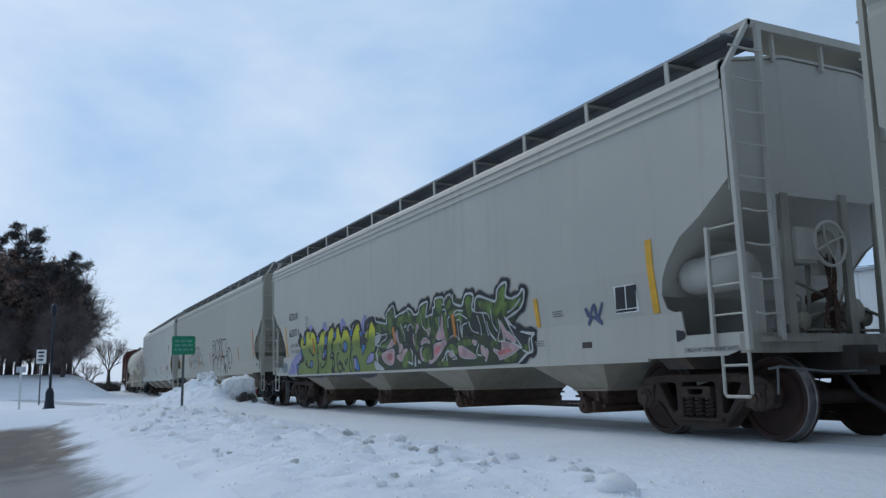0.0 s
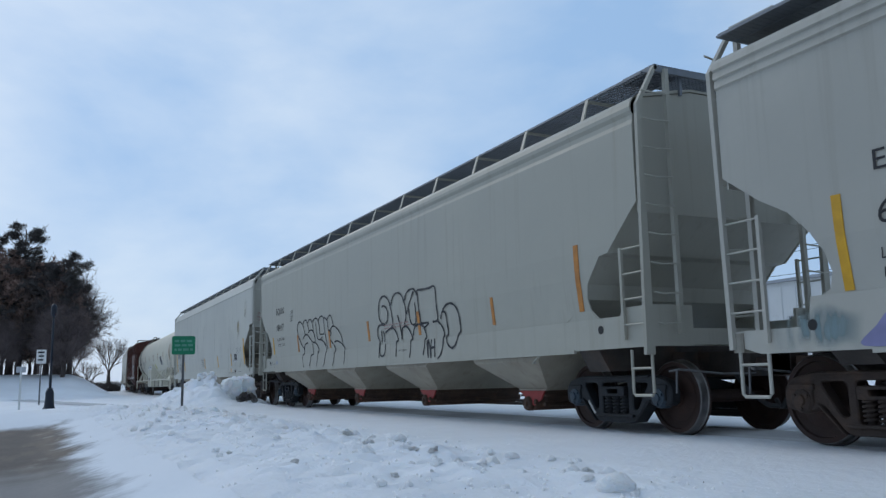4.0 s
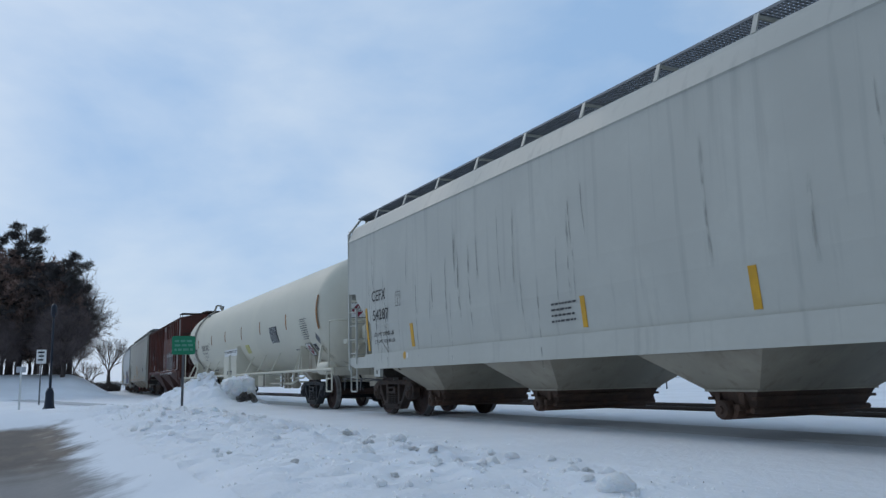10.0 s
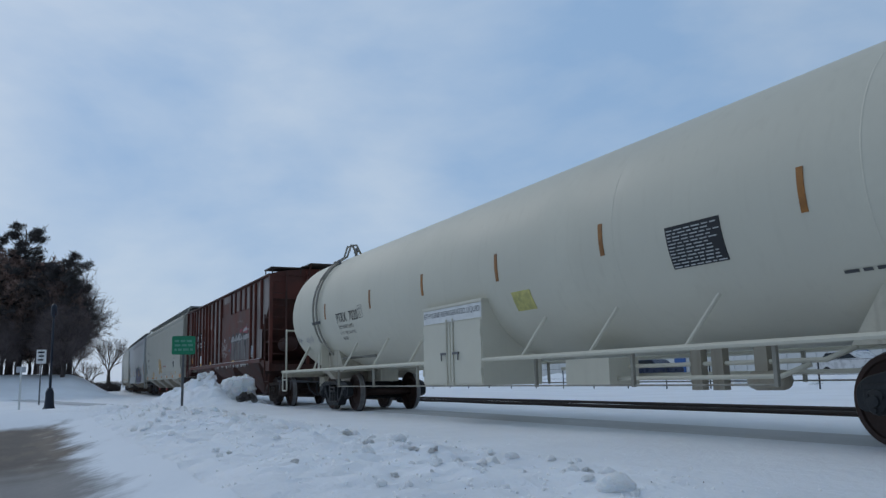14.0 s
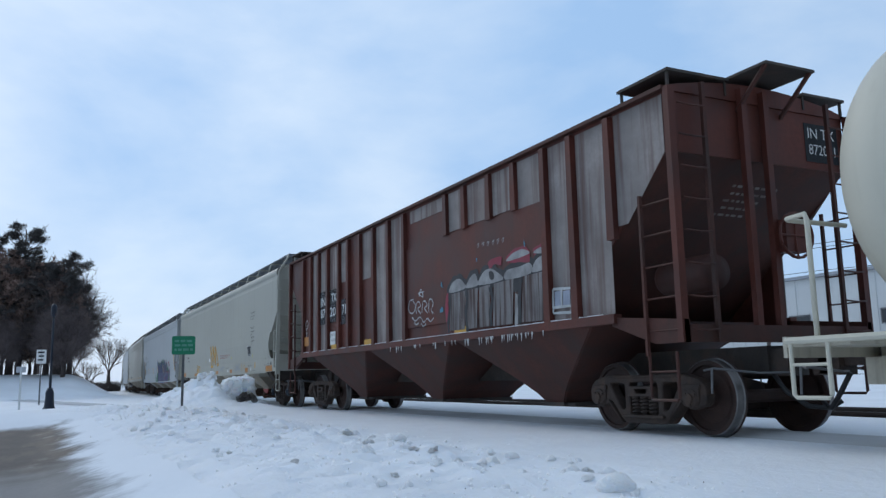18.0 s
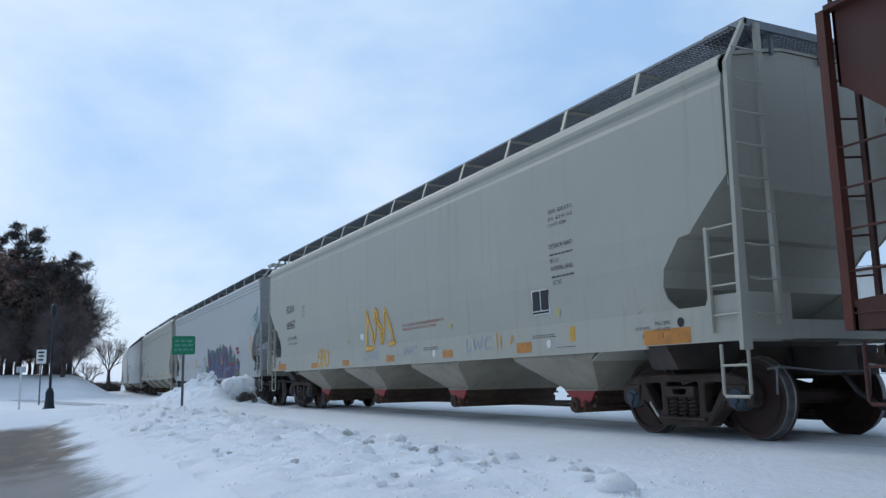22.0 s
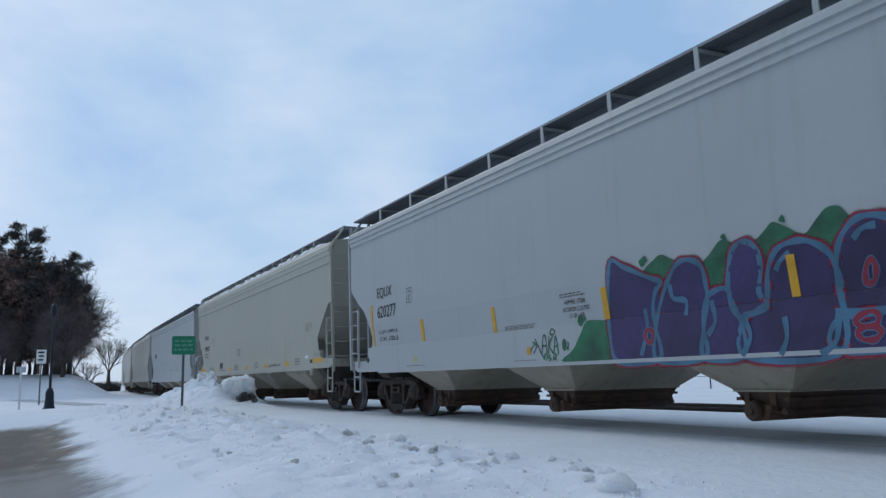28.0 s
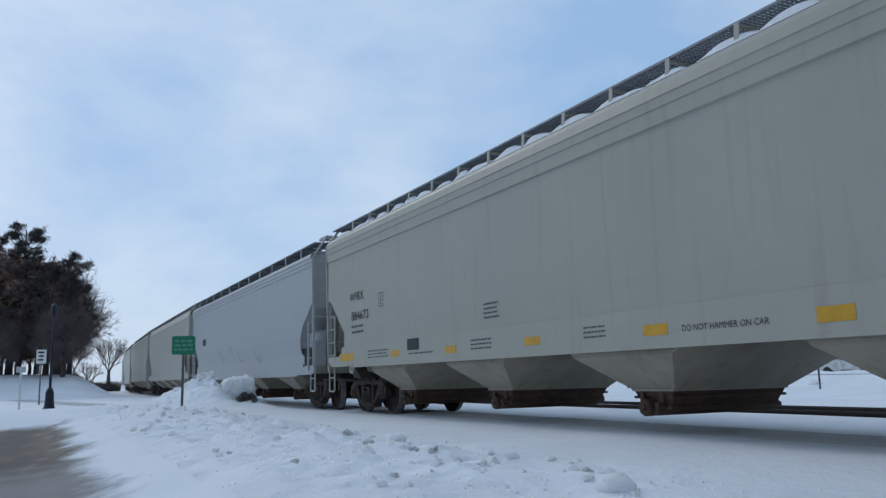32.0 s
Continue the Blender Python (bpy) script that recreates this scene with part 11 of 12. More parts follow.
small_print(car_8, 1.37, 1.23, 0.48, 0.19, 3, "black")
small_print(car_8, -6.56, 1.22, 1.28, 0.2, 3, "black")
small_print(car_8, -4.37, 1.22, 1.17, 0.08, 1, "black")
small_print(car_8, -7.56, 1.8, 0.94, 0.25, 2, "black")

# ninth car: faded scrawls
stroke(car_9, "g_streak", 0.12, ((-3.67, 1.62), (-3.15, 2.05), (-2.33, 1.59), (-1.74, 2.04)), 2, 0)
stroke(car_9, "g_streak", 0.12, ((-1.28, 1.56), (-1.03, 2.07), (-0.31, 1.63)), 2, 0)
stroke(car_9, "g_streak", 0.12, ((0.22, 2.12), (0.44, 1.61), (1.17, 1.49)), 2, 0)
stroke(car_9, "g_streak", 0.12, ((2.55, 2.11), (2.98, 1.62), (3.6, 1.42), (3.11, 1.99)), 2, 0)
plate(car_9, "stencil_panel", "black", -6.67, -5.97, 2.36, 2.63, 3)

finish_paint()


# ---- beside the line: signs, lamp, trees, snow ----
def ground_z(x, y):
    return height(x, y)


def street_sign():
    t = empty_thing("street_sign", "small green street sign with white writing on a steel post", "sign")
    bm = bmesh.new()
    z0 = ground_z(-24.1, 3.76) - 0.3
    for y in (-0.028, 0.028):
        box(bm, -0.012, 0.03, y - 0.006, y + 0.006, z0, 2.02)
    box(bm, -0.012, -0.004, -0.03, 0.03, z0, 2.02)
    part("post", bm, M["steel"], t, "dark galvanised channel post")
    bm = bmesh.new()
    r, w, h = 0.05, 0.315, 0.26
    pts = []
    for cy, cz, a0 in ((w - r, h - r, 0), (-w + r, h - r, 90), (-w + r, -h + r, 180), (w - r, -h + r, 270)):
        for k in range(5):
            a = radians(a0 + k * 22.5)
            pts.append((cy + r * math.cos(a), 1.83 + cz + r * math.sin(a)))
    extrude_x(bm, pts, 0.032, 0.036)
    board = part("board", bm, M["sign_green"], t)
    rng = random.Random(5)
    bm = bmesh.new()
    for z in (1.95, 1.83, 1.71):
        y = -0.24
        while y < 0.22:
            b = rng.uniform(0.05, 0.16)
            box(bm, 0.036, 0.038, y, min(0.25, y + b), z - 0.03, z + 0.03)
            y += b + 0.035
    part("writing", bm, mat("faded_sign_writing", (0.10, 0.30, 0.22), 0.5), board)
    t.matrix_world = pose(-24.1, 3.76, 0, 0, 0, -9)


def post_sign(x, y, z_top, w, h, label, board_mat, bars, post_r=0.022, post_mat="steel"):
    t = empty_thing("road_sign", label, "sign")
    bm = bmesh.new()
    tube(bm, [(0, 0, ground_z(x, y) - 0.3), (0, 0, z_top)], post_r, 8)
    part("post", bm, M[post_mat], t)
    bm = bmesh.new()
    box(bm, 0.024, 0.028, -w / 2, w / 2, z_top - h, z_top)
    b = part("board", bm, board_mat, t)
    if bars:
        bm = bmesh.new()
        for k in range(bars):
            z = z_top - h * (0.18 + 0.27 * k)
            box(bm, 0.028, 0.030, -w * (0.32 - 0.05 * (k % 2)), w * (0.30 - 0.04 * k), z - h * 0.07, z + h * 0.05)
        part("writing", bm, M["black"], b)
    t.matrix_world = pose(x, y, 0, 0, 0, -3)


street_sign()
post_sign(-40.0, 0.28, 2.36, 0.39, 0.60, "white notice sign with black writing on a thin post", M["white"], 3, 0.03)
post_sign(-32.0, -0.38, 1.46, 0.30, 0.20, "pale grey marker post with a small plate", M["path"], 0, 0.035, "wall_white")


def street_lamp():
    t = empty_thing("street_lamp", "dark blue cast-iron lamp post with a flared base", "lamp")
    z0 = ground_z(-29.2, 0.5) - 0.1
    bm = bmesh.new()
    prof = [(0.20, z0), (0.20, z0 + 0.12), (0.15, z0 + 0.20), (0.125, z0 + 0.50), (0.13, z0 + 0.62), (0.10, z0 + 0.70), (0.07, z0 + 0.78)]
    rings = [[bm.verts.new((r * math.cos(k * math.pi / 8), r * math.sin(k * math.pi / 8), z)) for k in range(16)] for r, z in prof]
    for q, w in zip(rings, rings[1:]):
        for k in range(16):
            bm.faces.new((q[k], q[(k + 1) % 16], w[(k + 1) % 16], w[k]))
    bm.faces.new(rings[-1])
    part("base", bm, M["post_blue"], t, smooth=True)
    bm = bmesh.new()
    tube(bm, [(0, 0, z0 + 0.7), (0, 0, 3.0)], [0.044, 0.030], 12)
    part("pole", bm, M["post_blue"], t, smooth=True)
    bm = bmesh.new()
    tube(bm, [(0, 0, 2.97), (0, 0, 3.0), (0, 0, 3.06), (0, 0, 3.30), (0, 0, 3.4)], [0.04, 0.06, 0.08, 0.09, 0.02], 12)
    part("lantern", bm, M["post_blue"], t, smooth=True)
    t.matrix_world = pose(-29.2, 0.5, 0)


street_lamp()


def limb_mesh(bm, p, d, length, r, depth, rng, spread=0.55, kids=3, sides=5):
    """Branches that fork; the shapes of bare winter trees."""
    mid = p + d * length * 0.5 + Vector((rng.uniform(-1, 1), rng.uniform(-1, 1), rng.uniform(-0.3, 0.6))) * length * 0.07
    e = p + d * length
    tube(bm, [p, mid, e], [r, r * 0.8, r * 0.6], sides)
    if depth == 0:
        return [e]
    tips = []
    for k in range(kids):
        a = rng.uniform(0, 2 * math.pi)
        side = d.cross(Vector((math.cos(a), math.sin(a), 0.3))).normalized()
        nd = (d + side * rng.uniform(spread * 0.6, spread * 1.3) + Vector((0, 0, 0.12))).normalized()
        tips += limb_mesh(bm, p.lerp(e, rng.uniform(0.55, 1.0)), nd, length * rng.uniform(0.58, 0.80), r * 0.58, depth - 1, rng, spread, kids, max(3, sides - 1))
    return tips


def bare_tree(x, y, h, seed, label, lean=0.0, depth=5, kids=3):
    rng = random.Random(seed)
    t = empty_thing("bare_tree", label, "tree")
    bm = bmesh.new()
    z0 = ground_z(x, y)
    tube(bm, [(0, 0, -0.4), (0, lean * 0.1, h * 0.12), (0, lean * 0.2, h * 0.25)], [h * 0.032, h * 0.024, h * 0.021], 8)
    part("trunk", bm, M["bark"], t)
    bm = bmesh.new()
    for k in range(4):
        a = k * 1.6 + rng.uniform(0, 1)
        limb_mesh(bm, Vector((0, lean * 0.2, h * (0.16 + 0.03 * k))), Vector((math.cos(a) * 0.55, math.sin(a) * 0.55 + lean * 0.1, 1)).normalized(), h * 0.30, h * 0.014, depth - 1, rng, 0.55, kids)
    part("crown", bm, M["bark"], t, "bare fine twigs")
    t.matrix_world = pose(x, y, z0)


def crown_mesh(name, centres, blade, width, per, material, parent, rng, flat=0.6):
    """Crown of many small leaves or needle tufts round the given points."""
    verts, faces = [], []
    for c in centres:
        for _ in range(per):
            d = Vector((rng.gauss(0, 1), rng.gauss(0, 1), rng.gauss(0, flat))).normalized()
            s = d.cross(Vector((rng.uniform(-1, 1), rng.uniform(-1, 1), rng.uniform(-1, 1)))).normalized() * width
            p = c + d * rng.uniform(0.0, blade * 0.4)
            q = p + d * blade * rng.uniform(0.6, 1.1)
            k = len(verts)
            verts += [tuple(p - s), tuple(p + s), tuple(q + s * 0.4), tuple(q - s * 0.4)]
            faces.append((k, k + 1, k + 2, k + 3))
    me = bpy.data.meshes.new(name)
    me.from_pydata(verts, [], faces)
    me.materials.append(material)
    ob = new(name, me)
    ob.parent = parent
    return ob


def clumped(rng, c, r, n, ragged):
    """Points through a rounded crown with an uneven outline, thicker towards its shell."""
    pts = []
    while len(pts) < n:
        d = Vector((rng.gauss(0, 1), rng.gauss(0, 1), rng.gauss(0, 1))).normalized()
        k = rng.random() ** 0.45 * (1 + ragged * (noise.noise(d * 2.2 + c) + 0.7 * noise.noise(d * 5.0 + c)))
        pts.append(c + Vector((d.x * r[0], d.y * r[1], d.z * r[2])) * k)
    return pts


def leafy(x, y, h, r, seed, n=2600):
    rng = random.Random(seed)
    t = empty_thing("oak_tree", "broad tree keeping its dry brown winter leaves", "tree")
    bm = bmesh.new()
    tube(bm, [(0, 0, -0.4), (0, 0.1, h * 0.22), (0, 0.1, h * 0.34)], [h * 0.022, h * 0.018, h * 0.015], 8)
    part("trunk", bm, M["bark"], t)
    bm = bmesh.new()
    for k in range(7):
        a = k * 2.4 + rng.uniform(0, 0.5)
        limb_mesh(bm, Vector((0, 0.1, h * (0.18 + 0.025 * k))), Vector((math.cos(a), math.sin(a), 0.8)).normalized(), h * 0.30, h * 0.010, 4, rng, 0.7, 3)
    part("branchwork", bm, M["bark"], t)
    crown_mesh("crown", clumped(rng, Vector((0, 0, h * 0.57)), r, n, 0.30), 0.24, 0.05, 14, M["leaf_brown"], t, rng, 0.8)
    t.matrix_world = pose(x, y, ground_z(x, y))


def twiggy(x, y, h, r, seed, n=1500, centre=0.58):
    """Round winter tree whose crown is a haze of fine twigs."""
    rng = random.Random(seed)
    t = empty_thing("bare_tree", "bare round-crowned tree with a haze of fine grey-brown twigs", "tree")
    bm = bmesh.new()
    tube(bm, [(0, 0, -0.4), (0, 0.05, h * 0.10), (0, 0.0, h * 0.22)], [h * 0.035, h * 0.026, h * 0.022], 8)
    part("trunk", bm, M["bark"], t)
    bm = bmesh.new()
    for k in range(6):
        a = k * 2.4 + rng.uniform(0, 0.5)
        limb_mesh(bm, Vector((0, 0, h * (0.14 + 0.02 * k))), Vector((math.cos(a) * 0.8, math.sin(a) * 0.8, 0.8)).normalized(), h * 0.27, h * 0.012, 4, rng, 0.6, 3)
    part("branchwork", bm, M["bark"], t)
    crown_mesh("crown", clumped(rng, Vector((0, 0, h * centre)), r, n, 0.35), 0.55, 0.007, 16, M["twig"], t, rng, 1.1)
    t.matrix_world = pose(x, y, ground_z(x, y))


def open_pine(x, y, top, low, spread, seed, n, label):
    """Old pine: few up-swept branches, each ending in round needle tufts with sky between."""
    rng = random.Random(seed)
    t = empty_thing("pine_tree", label, "tree")
    z0 = ground_z(x, y)
    h = top - z0
    bm = bmesh.new()
    tube(bm, [(0, 0, -0.4), (0.05, 0.08, h * 0.5), (0, 0.05, h * 0.93)], [h * 0.020, h * 0.013, 0.04], 8)
    part("trunk", bm, M["bark"], t)
    limbs = bmesh.new()
    tufts = []
    for i in range(n):
        f = (low - z0) / h + (0.96 - (low - z0) / h) * (i + rng.random() * 0.8) / n
        a = i * 2.4 + rng.uniform(-0.5, 0.5)
        reach = spread * (1.12 - f) ** 0.45 * rng.uniform(0.7, 1.2)
        p = Vector((0, 0.05 * f, h * f * 0.93))
        e = p + Vector((math.cos(a), math.sin(a), rng.uniform(0.25, 0.75))) * reach
        m = p.lerp(e, 0.5) + Vector((0, 0, -0.14 * reach))
        tube(limbs, [p, m, e], [0.055 * (1.2 - f) + 0.015, 0.035, 0.018], 5)
        tufts.append(e)
        for k in range(5):
            u = rng.uniform(0.45, 0.98)
            b = m.lerp(e, u)
            c = b + Vector((rng.uniform(-1, 1), rng.uniform(-1, 1), rng.uniform(0.1, 1.1))) * 0.26 * reach
            tube(limbs, [b, c], [0.022, 0.012], 4)
            tufts.append(c)
    part("branchwork", limbs, M["bark"], t)
    pts = []
    for c in tufts:
        r = rng.uniform(0.10, 0.20)
        pts += [c + Vector((rng.gauss(0, 1), rng.gauss(0, 1), rng.gauss(0, 0.8))) * r for _ in range(7)]
    crown_mesh("crown", pts, 0.26, 0.020, 13, M["needle"], t, rng)
    t.matrix_world = pose(x, y, z0)


def vase_tree(x, y, z0, h, seed, label):
    """Bare tree of many stems that spread like a fan from one low fork."""
    rng = random.Random(seed)
    t = empty_thing("bare_tree", label, "tree")
    bm = bmesh.new()
    tube(bm, [(0, 0, -1.5), (0, 0, 0.0), (0, 0, h * 0.10)], [0.30, 0.22, 0.20], 8)
    part("trunk", bm, M["bark"], t)
    bm = bmesh.new()
    for k in range(15):
        a = k * 2.4 + rng.uniform(-0.3, 0.3)
        out = rng.uniform(0.25, 1.05)
        limb_mesh(bm, Vector((0, 0, h * 0.06)), Vector((math.cos(a) * out, math.sin(a) * out, 1)).normalized(), h * 0.40, 0.06, 4, rng, 0.36, 3)
    part("crown", bm, M["bark"], t, "fan of bare dark branches")
    t.matrix_world = pose(x, y, z0)


open_pine(-71.5, -1.1, 13.9, 10.6, 2.5, 11, 13, "tall dark pine with tufted open branches at its top")
open_pine(-72.5, -4.4, 13.4, 8.0, 3.0, 12, 22, "tall dark pine with tufted open branches at its top")
open_pine(-69.0, 1.7, 10.6, 4.6, 2.7, 13, 38, "dark pine with clustered needle tufts along spreading branches")
open_pine(-70.0, -1.0, 10.6, 5.4, 2.8, 15, 26, "dark pine with clustered needle tufts along spreading branches")
leafy(-71.0, -1.8, 9.5, (3.2, 3.2, 4.0), 21, 3600)
leafy(-70.5, 0.8, 8.9, (2.5, 2.5, 3.7), 22, 3200)
leafy(-68.0, 2.0, 6.6, (1.5, 1.5, 2.4), 24, 900)
leafy(-72.0, -4.8, 9.4, (3.2, 3.0, 3.9), 23)
twiggy(-67.0, 1.9, 5.2, (2.0, 2.0, 2.1), 31)
twiggy(-72.0, 2.5, 7.6, (2.0, 2.1, 3.3), 32, 1500)
twiggy(-70.0, 1.4, 8.6, (2.4, 2.6, 3.2), 39, 900, 0.66)
twiggy(-69.0, -2.6, 4.8, (2.2, 2.4, 2.0), 35, 1200)
twiggy(-71.0, -0.3, 4.6, (2.2, 2.4, 1.9), 36, 1200)
twiggy(-74.0, -4.2, 4.8, (2.2, 2.4, 2.0), 37, 1200)
twiggy(-77.0, 1.0, 4.8, (2.2, 2.4, 2.0), 38, 1000)
for i, (x, y) in enumerate(((-71, -3.3), (-70.5, -2.2), (-73, -1.6), (-76, 0.1), (-68.5, 0.7), (-78, 1.4))):
    bare_tree(x, y, 5.2, 60 + i, "slim bare tree under the pines", 0.3, 4)
vase_tree(-128.0, 9.7, 2.3, 5.2, 33, "bare many-stemmed tree spreading like a fan by the line")
for i, (x, y, h) in enumerate(((-88, -2.0, 6), (-95, 0.4, 6.5), (-90, 2.2, 5.5), (-100, 4.0, 4.4), (-84, -4.0, 6), (-112, 6.0, 4.0), (-140, 8.0, 5.0))):
    bare_tree(x, y, h, 50 + i, "bare grey tree in the row behind the pines", 0.0, 5, 3)


def hedge():
    rng = random.Random(8)
    bm = bmesh.new()
    for i in range(640):
        x, y = -122 + rng.uniform(-3, 3), rng.uniform(4.6, 10.6)
        z = ground_z(x, y) - 0.1
        for k in range(3):
            tube(bm, [(x, y, z), (x + rng.uniform(-0.4, 0.4), y + rng.uniform(-0.5, 0.5), z + rng.uniform(0.5, 1.5))], [0.03, 0.012], 3)
    thing("hedge", bm, M["bark"], "low leafless hedge of dark brown twigs in snow", "hedge", kind="stuff")


hedge()


def lump_mesh(name, seed, material, rough=0.35, sub=3):
    """Clod with flat broken faces and a crumbly skin."""
    rng = random.Random(seed)
    cuts = []
    for _ in range(9):
        d = Vector((rng.gauss(0, 1), rng.gauss(0, 1), rng.gauss(0, 0.8))).normalized()
        cuts.append((d, rng.uniform(0.58, 0.9)))
    bm = bmesh.new()
    bmesh.ops.create_icosphere(bm, subdivisions=sub, radius=1.0)
    for v in bm.verts:
        for d, k in cuts:
            over = v.co.dot(d) - k
            if over > 0:
                v.co -= d * over * 0.92
        v.co *= 1 + rough * (0.8 * noise.noise(v.co * 1.6 + Vector((seed * 7.3, 0, 0))) + 0.55 * noise.noise(v.co * 4.5 + Vector((0, seed * 3.7, 0))))
        v.co.z *= 0.80
    return mesh_of(bm, name, material)


LUMPS = [lump_mesh("snow_lump", k, M["clod_snow"]) for k in range(8)]
SOILED = [lump_mesh("snow_lump", k + 20, M["dirty_snow"], 0.5) for k in range(4)]
# the large clods along the edge of the bank: place, size, soiled or clean
CLODS = ((-4.36, 3.37, 0.125, 0), (-4.20, 3.38, 0.035, 0), (-4.9, 3.72, 0.05, 0), (-5.2, 3.62, 0.045, 0), (-4.75, 3.42, 0.04, 0), (-6.72, 3.79, 0.050, 0), (-6.23, 4.11, 0.050, 0), (-6.03, 3.06, 0.085, 1), (-6.25, 3.02, 0.05, 1), (-6.71, 3.19, 0.06, 1), (-6.55, 3.13, 0.045, 0),
         (-6.89, 3.10, 0.045, 1), (-10.06, 3.58, 0.075, 1), (-10.2, 3.62, 0.095, 0), (-10.0, 3.50, 0.06, 0), (-7.07, 2.72, 0.07, 0), (-10.51, 3.07, 0.05, 1), (-13.4, 3.77, 0.07, 0), (-11.37, 3.12, 0.09, 0),
         (-5.68, 3.12, 0.05, 0), (-5.85, 3.30, 0.06, 0), (-6.02, 3.39, 0.045, 0), (-6.96, 2.01, 0.035, 1), (-9.41, 2.52, 0.05, 0), (-5.98, 4.14, 0.03, 0), (-8.55, 3.55, 0.05, 0), (-8.3, 3.2, 0.055, 1), (-12.2, 3.3, 0.10, 0),
         (-13.0, 3.2, 0.08, 0), (-14.2, 3.4, 0.09, 0), (-15.5, 3.6, 0.10, 0), (-16.4, 3.1, 0.07, 0), (-17.6, 3.7, 0.11, 0), (-18.8, 3.2, 0.12, 0), (-20.2, 3.9, 0.12, 0), (-21.5, 3.4, 0.12, 0), (-13.6, 1.6, 0.08, 0), (-13.9, 1.45, 0.06, 0), (-12.7, 1.5, 0.06, 0))


def scatter_lumps():
    """Clods of ploughed snow along the street."""
    rng = random.Random(77)
    spots = list(CLODS)
    while len(spots) < 190:
        x = -rng.uniform(4.6, 25.0)
        y = 3.25 + rng.gauss(0, 0.42) if rng.random() < 0.6 else rng.uniform(1.6, 4.4)
        spots.append((x, y, rng.uniform(0.014, 0.036) * (1 + 0.05 * -x) * (1 + 0.8 * (rng.random() < 0.12)), rng.random() < 0.12))
    for x, y, r, soiled in spots:
        ob = thing("snow_lump", (SOILED if soiled else LUMPS)[rng.randrange(4 if soiled else 8)], None, "clod of ploughed snow soiled with brown grit" if soiled else "loose clod of ploughed white snow", "snow", "snow lumps along the street")
        ob.matrix_world = pose(x, y, ground_z(x, y) + r * 0.22, rng.uniform(-25, 25), rng.uniform(-25, 25), rng.uniform(0, 360)) @ Matrix.Diagonal((r * rng.uniform(0.8, 1.3), r * rng.uniform(0.8, 1.2), r * rng.uniform(0.7, 1.1), 1))
    bv = [Vector(c) for c in ((1, 0, 0), (-1, 0, 0), (0, 1, 0), (0, -1, 0), (0, 0, 0.8), (0, 0, -0.8))]
    bf = ((0, 2, 4), (2, 1, 4), (1, 3, 4), (3, 0, 4), (2, 0, 5), (1, 2, 5), (3, 1, 5), (0, 3, 5))
    for name, material, count, low, high, label in (("snow_crumbs", "clod_snow", 2600, 0.004, 0.016, "small crumbs of broken snow on the bank"), ("grit", "dirt_clod", 85, 0.003, 0.009, "scattered dark grit and dirt crumbs on the bank")):
        verts, faces = [], []
        for _ in range(count):
            x = -rng.uniform(3.8, 26.0)
            y = 2.9 + rng.gauss(0, 0.9)
            if y > 4.9 or y < 0.9:
                continue
            r = rng.uniform(low, high) * (1 + 0.04 * -x)
            c = Vector((x, y, ground_z(x, y) + r * 0.2))
            m = Euler((rng.uniform(0, 3), rng.uniform(0, 3), rng.uniform(0, 6))).to_matrix()
            k = len(verts)
            verts += [tuple(c + m @ (v * r * rng.uniform(0.6, 1.4))) for v in bv]
            faces += [tuple(i + k for i in f) for f in bf]
        me = bpy.data.meshes.new(name)
        me.from_pydata(verts, [], faces)
        me.materials.append(M[material])
        tagged(new(name, me), label, "snow" if name == "snow_crumbs" else "dirt", kind="stuff")


scatter_lumps()


def snow_block(x, y, outline, depth, seed, material, label, rough=0.10):
    """Upright block cut by the plough: outline in y, z drawn out along x, its faces broken up."""
    bm = bmesh.new()
    extrude_x(bm, outline, -depth, depth)
    bmesh.ops.triangulate(bm, faces=bm.faces[:])
    for _ in range(4):
        bmesh.ops.subdivide_edges(bm, edges=[e for e in bm.edges if e.calc_length() > 0.07], cuts=1, use_grid_fill=False)
        bmesh.ops.triangulate(bm, faces=bm.faces[:])
    for v in bm.verts:
        c = v.co
        v.co = c + Vector((noise.noise(c * 2.1 + Vector((seed, 0, 0))) + 0.6 * noise.noise(c * 6.0 + Vector((seed, 3, 0))), noise.noise(c * 2.3 + Vector((0, seed, 0))) + 0.6 * noise.noise(c * 6.5), 0.8 * noise.noise(c * 2.2 + Vector((0, 0, seed))) + 0.6 * noise.noise(c * 5.5 + Vector((seed, seed, 0))))) * rough + noise.noise_vector(c * 11.0) * rough * 0.45
    ob = thing("snow_mound", bm, material, label, "snow mound")
    ob.location = (x, y, 0)


snow_block(-27.1, 5.9, [(-0.56, -0.1), (-0.50, 0.60), (-0.36, 0.82), (0.02, 0.90), (0.34, 0.99), (0.44, 0.86), (0.50, 0.50), (0.58, 0.20), (0.60, -0.1)], 0.42, 3.1, M["clod_snow"], "upright block of ploughed snow with a dark dirt face")
snow_block(-26.62, 6.12, [(-0.36, 0.0), (-0.30, 0.30), (-0.06, 0.46), (0.04, 0.36), (0.22, 0.40), (0.32, 0.22), (0.36, 0.0)], 0.12, 7.3, M["dirt_clod"], "dark frozen dirt across the foot of a snow block", 0.12)
snow_block(-26.9, 6.55, [(-0.2, -0.1), (-0.12, 0.22), (0.10, 0.20), (0.30, 0.06), (0.36, -0.1)], 0.30, 5.1, M["dirty_snow"], "low heap of soiled snow beside the snow block")
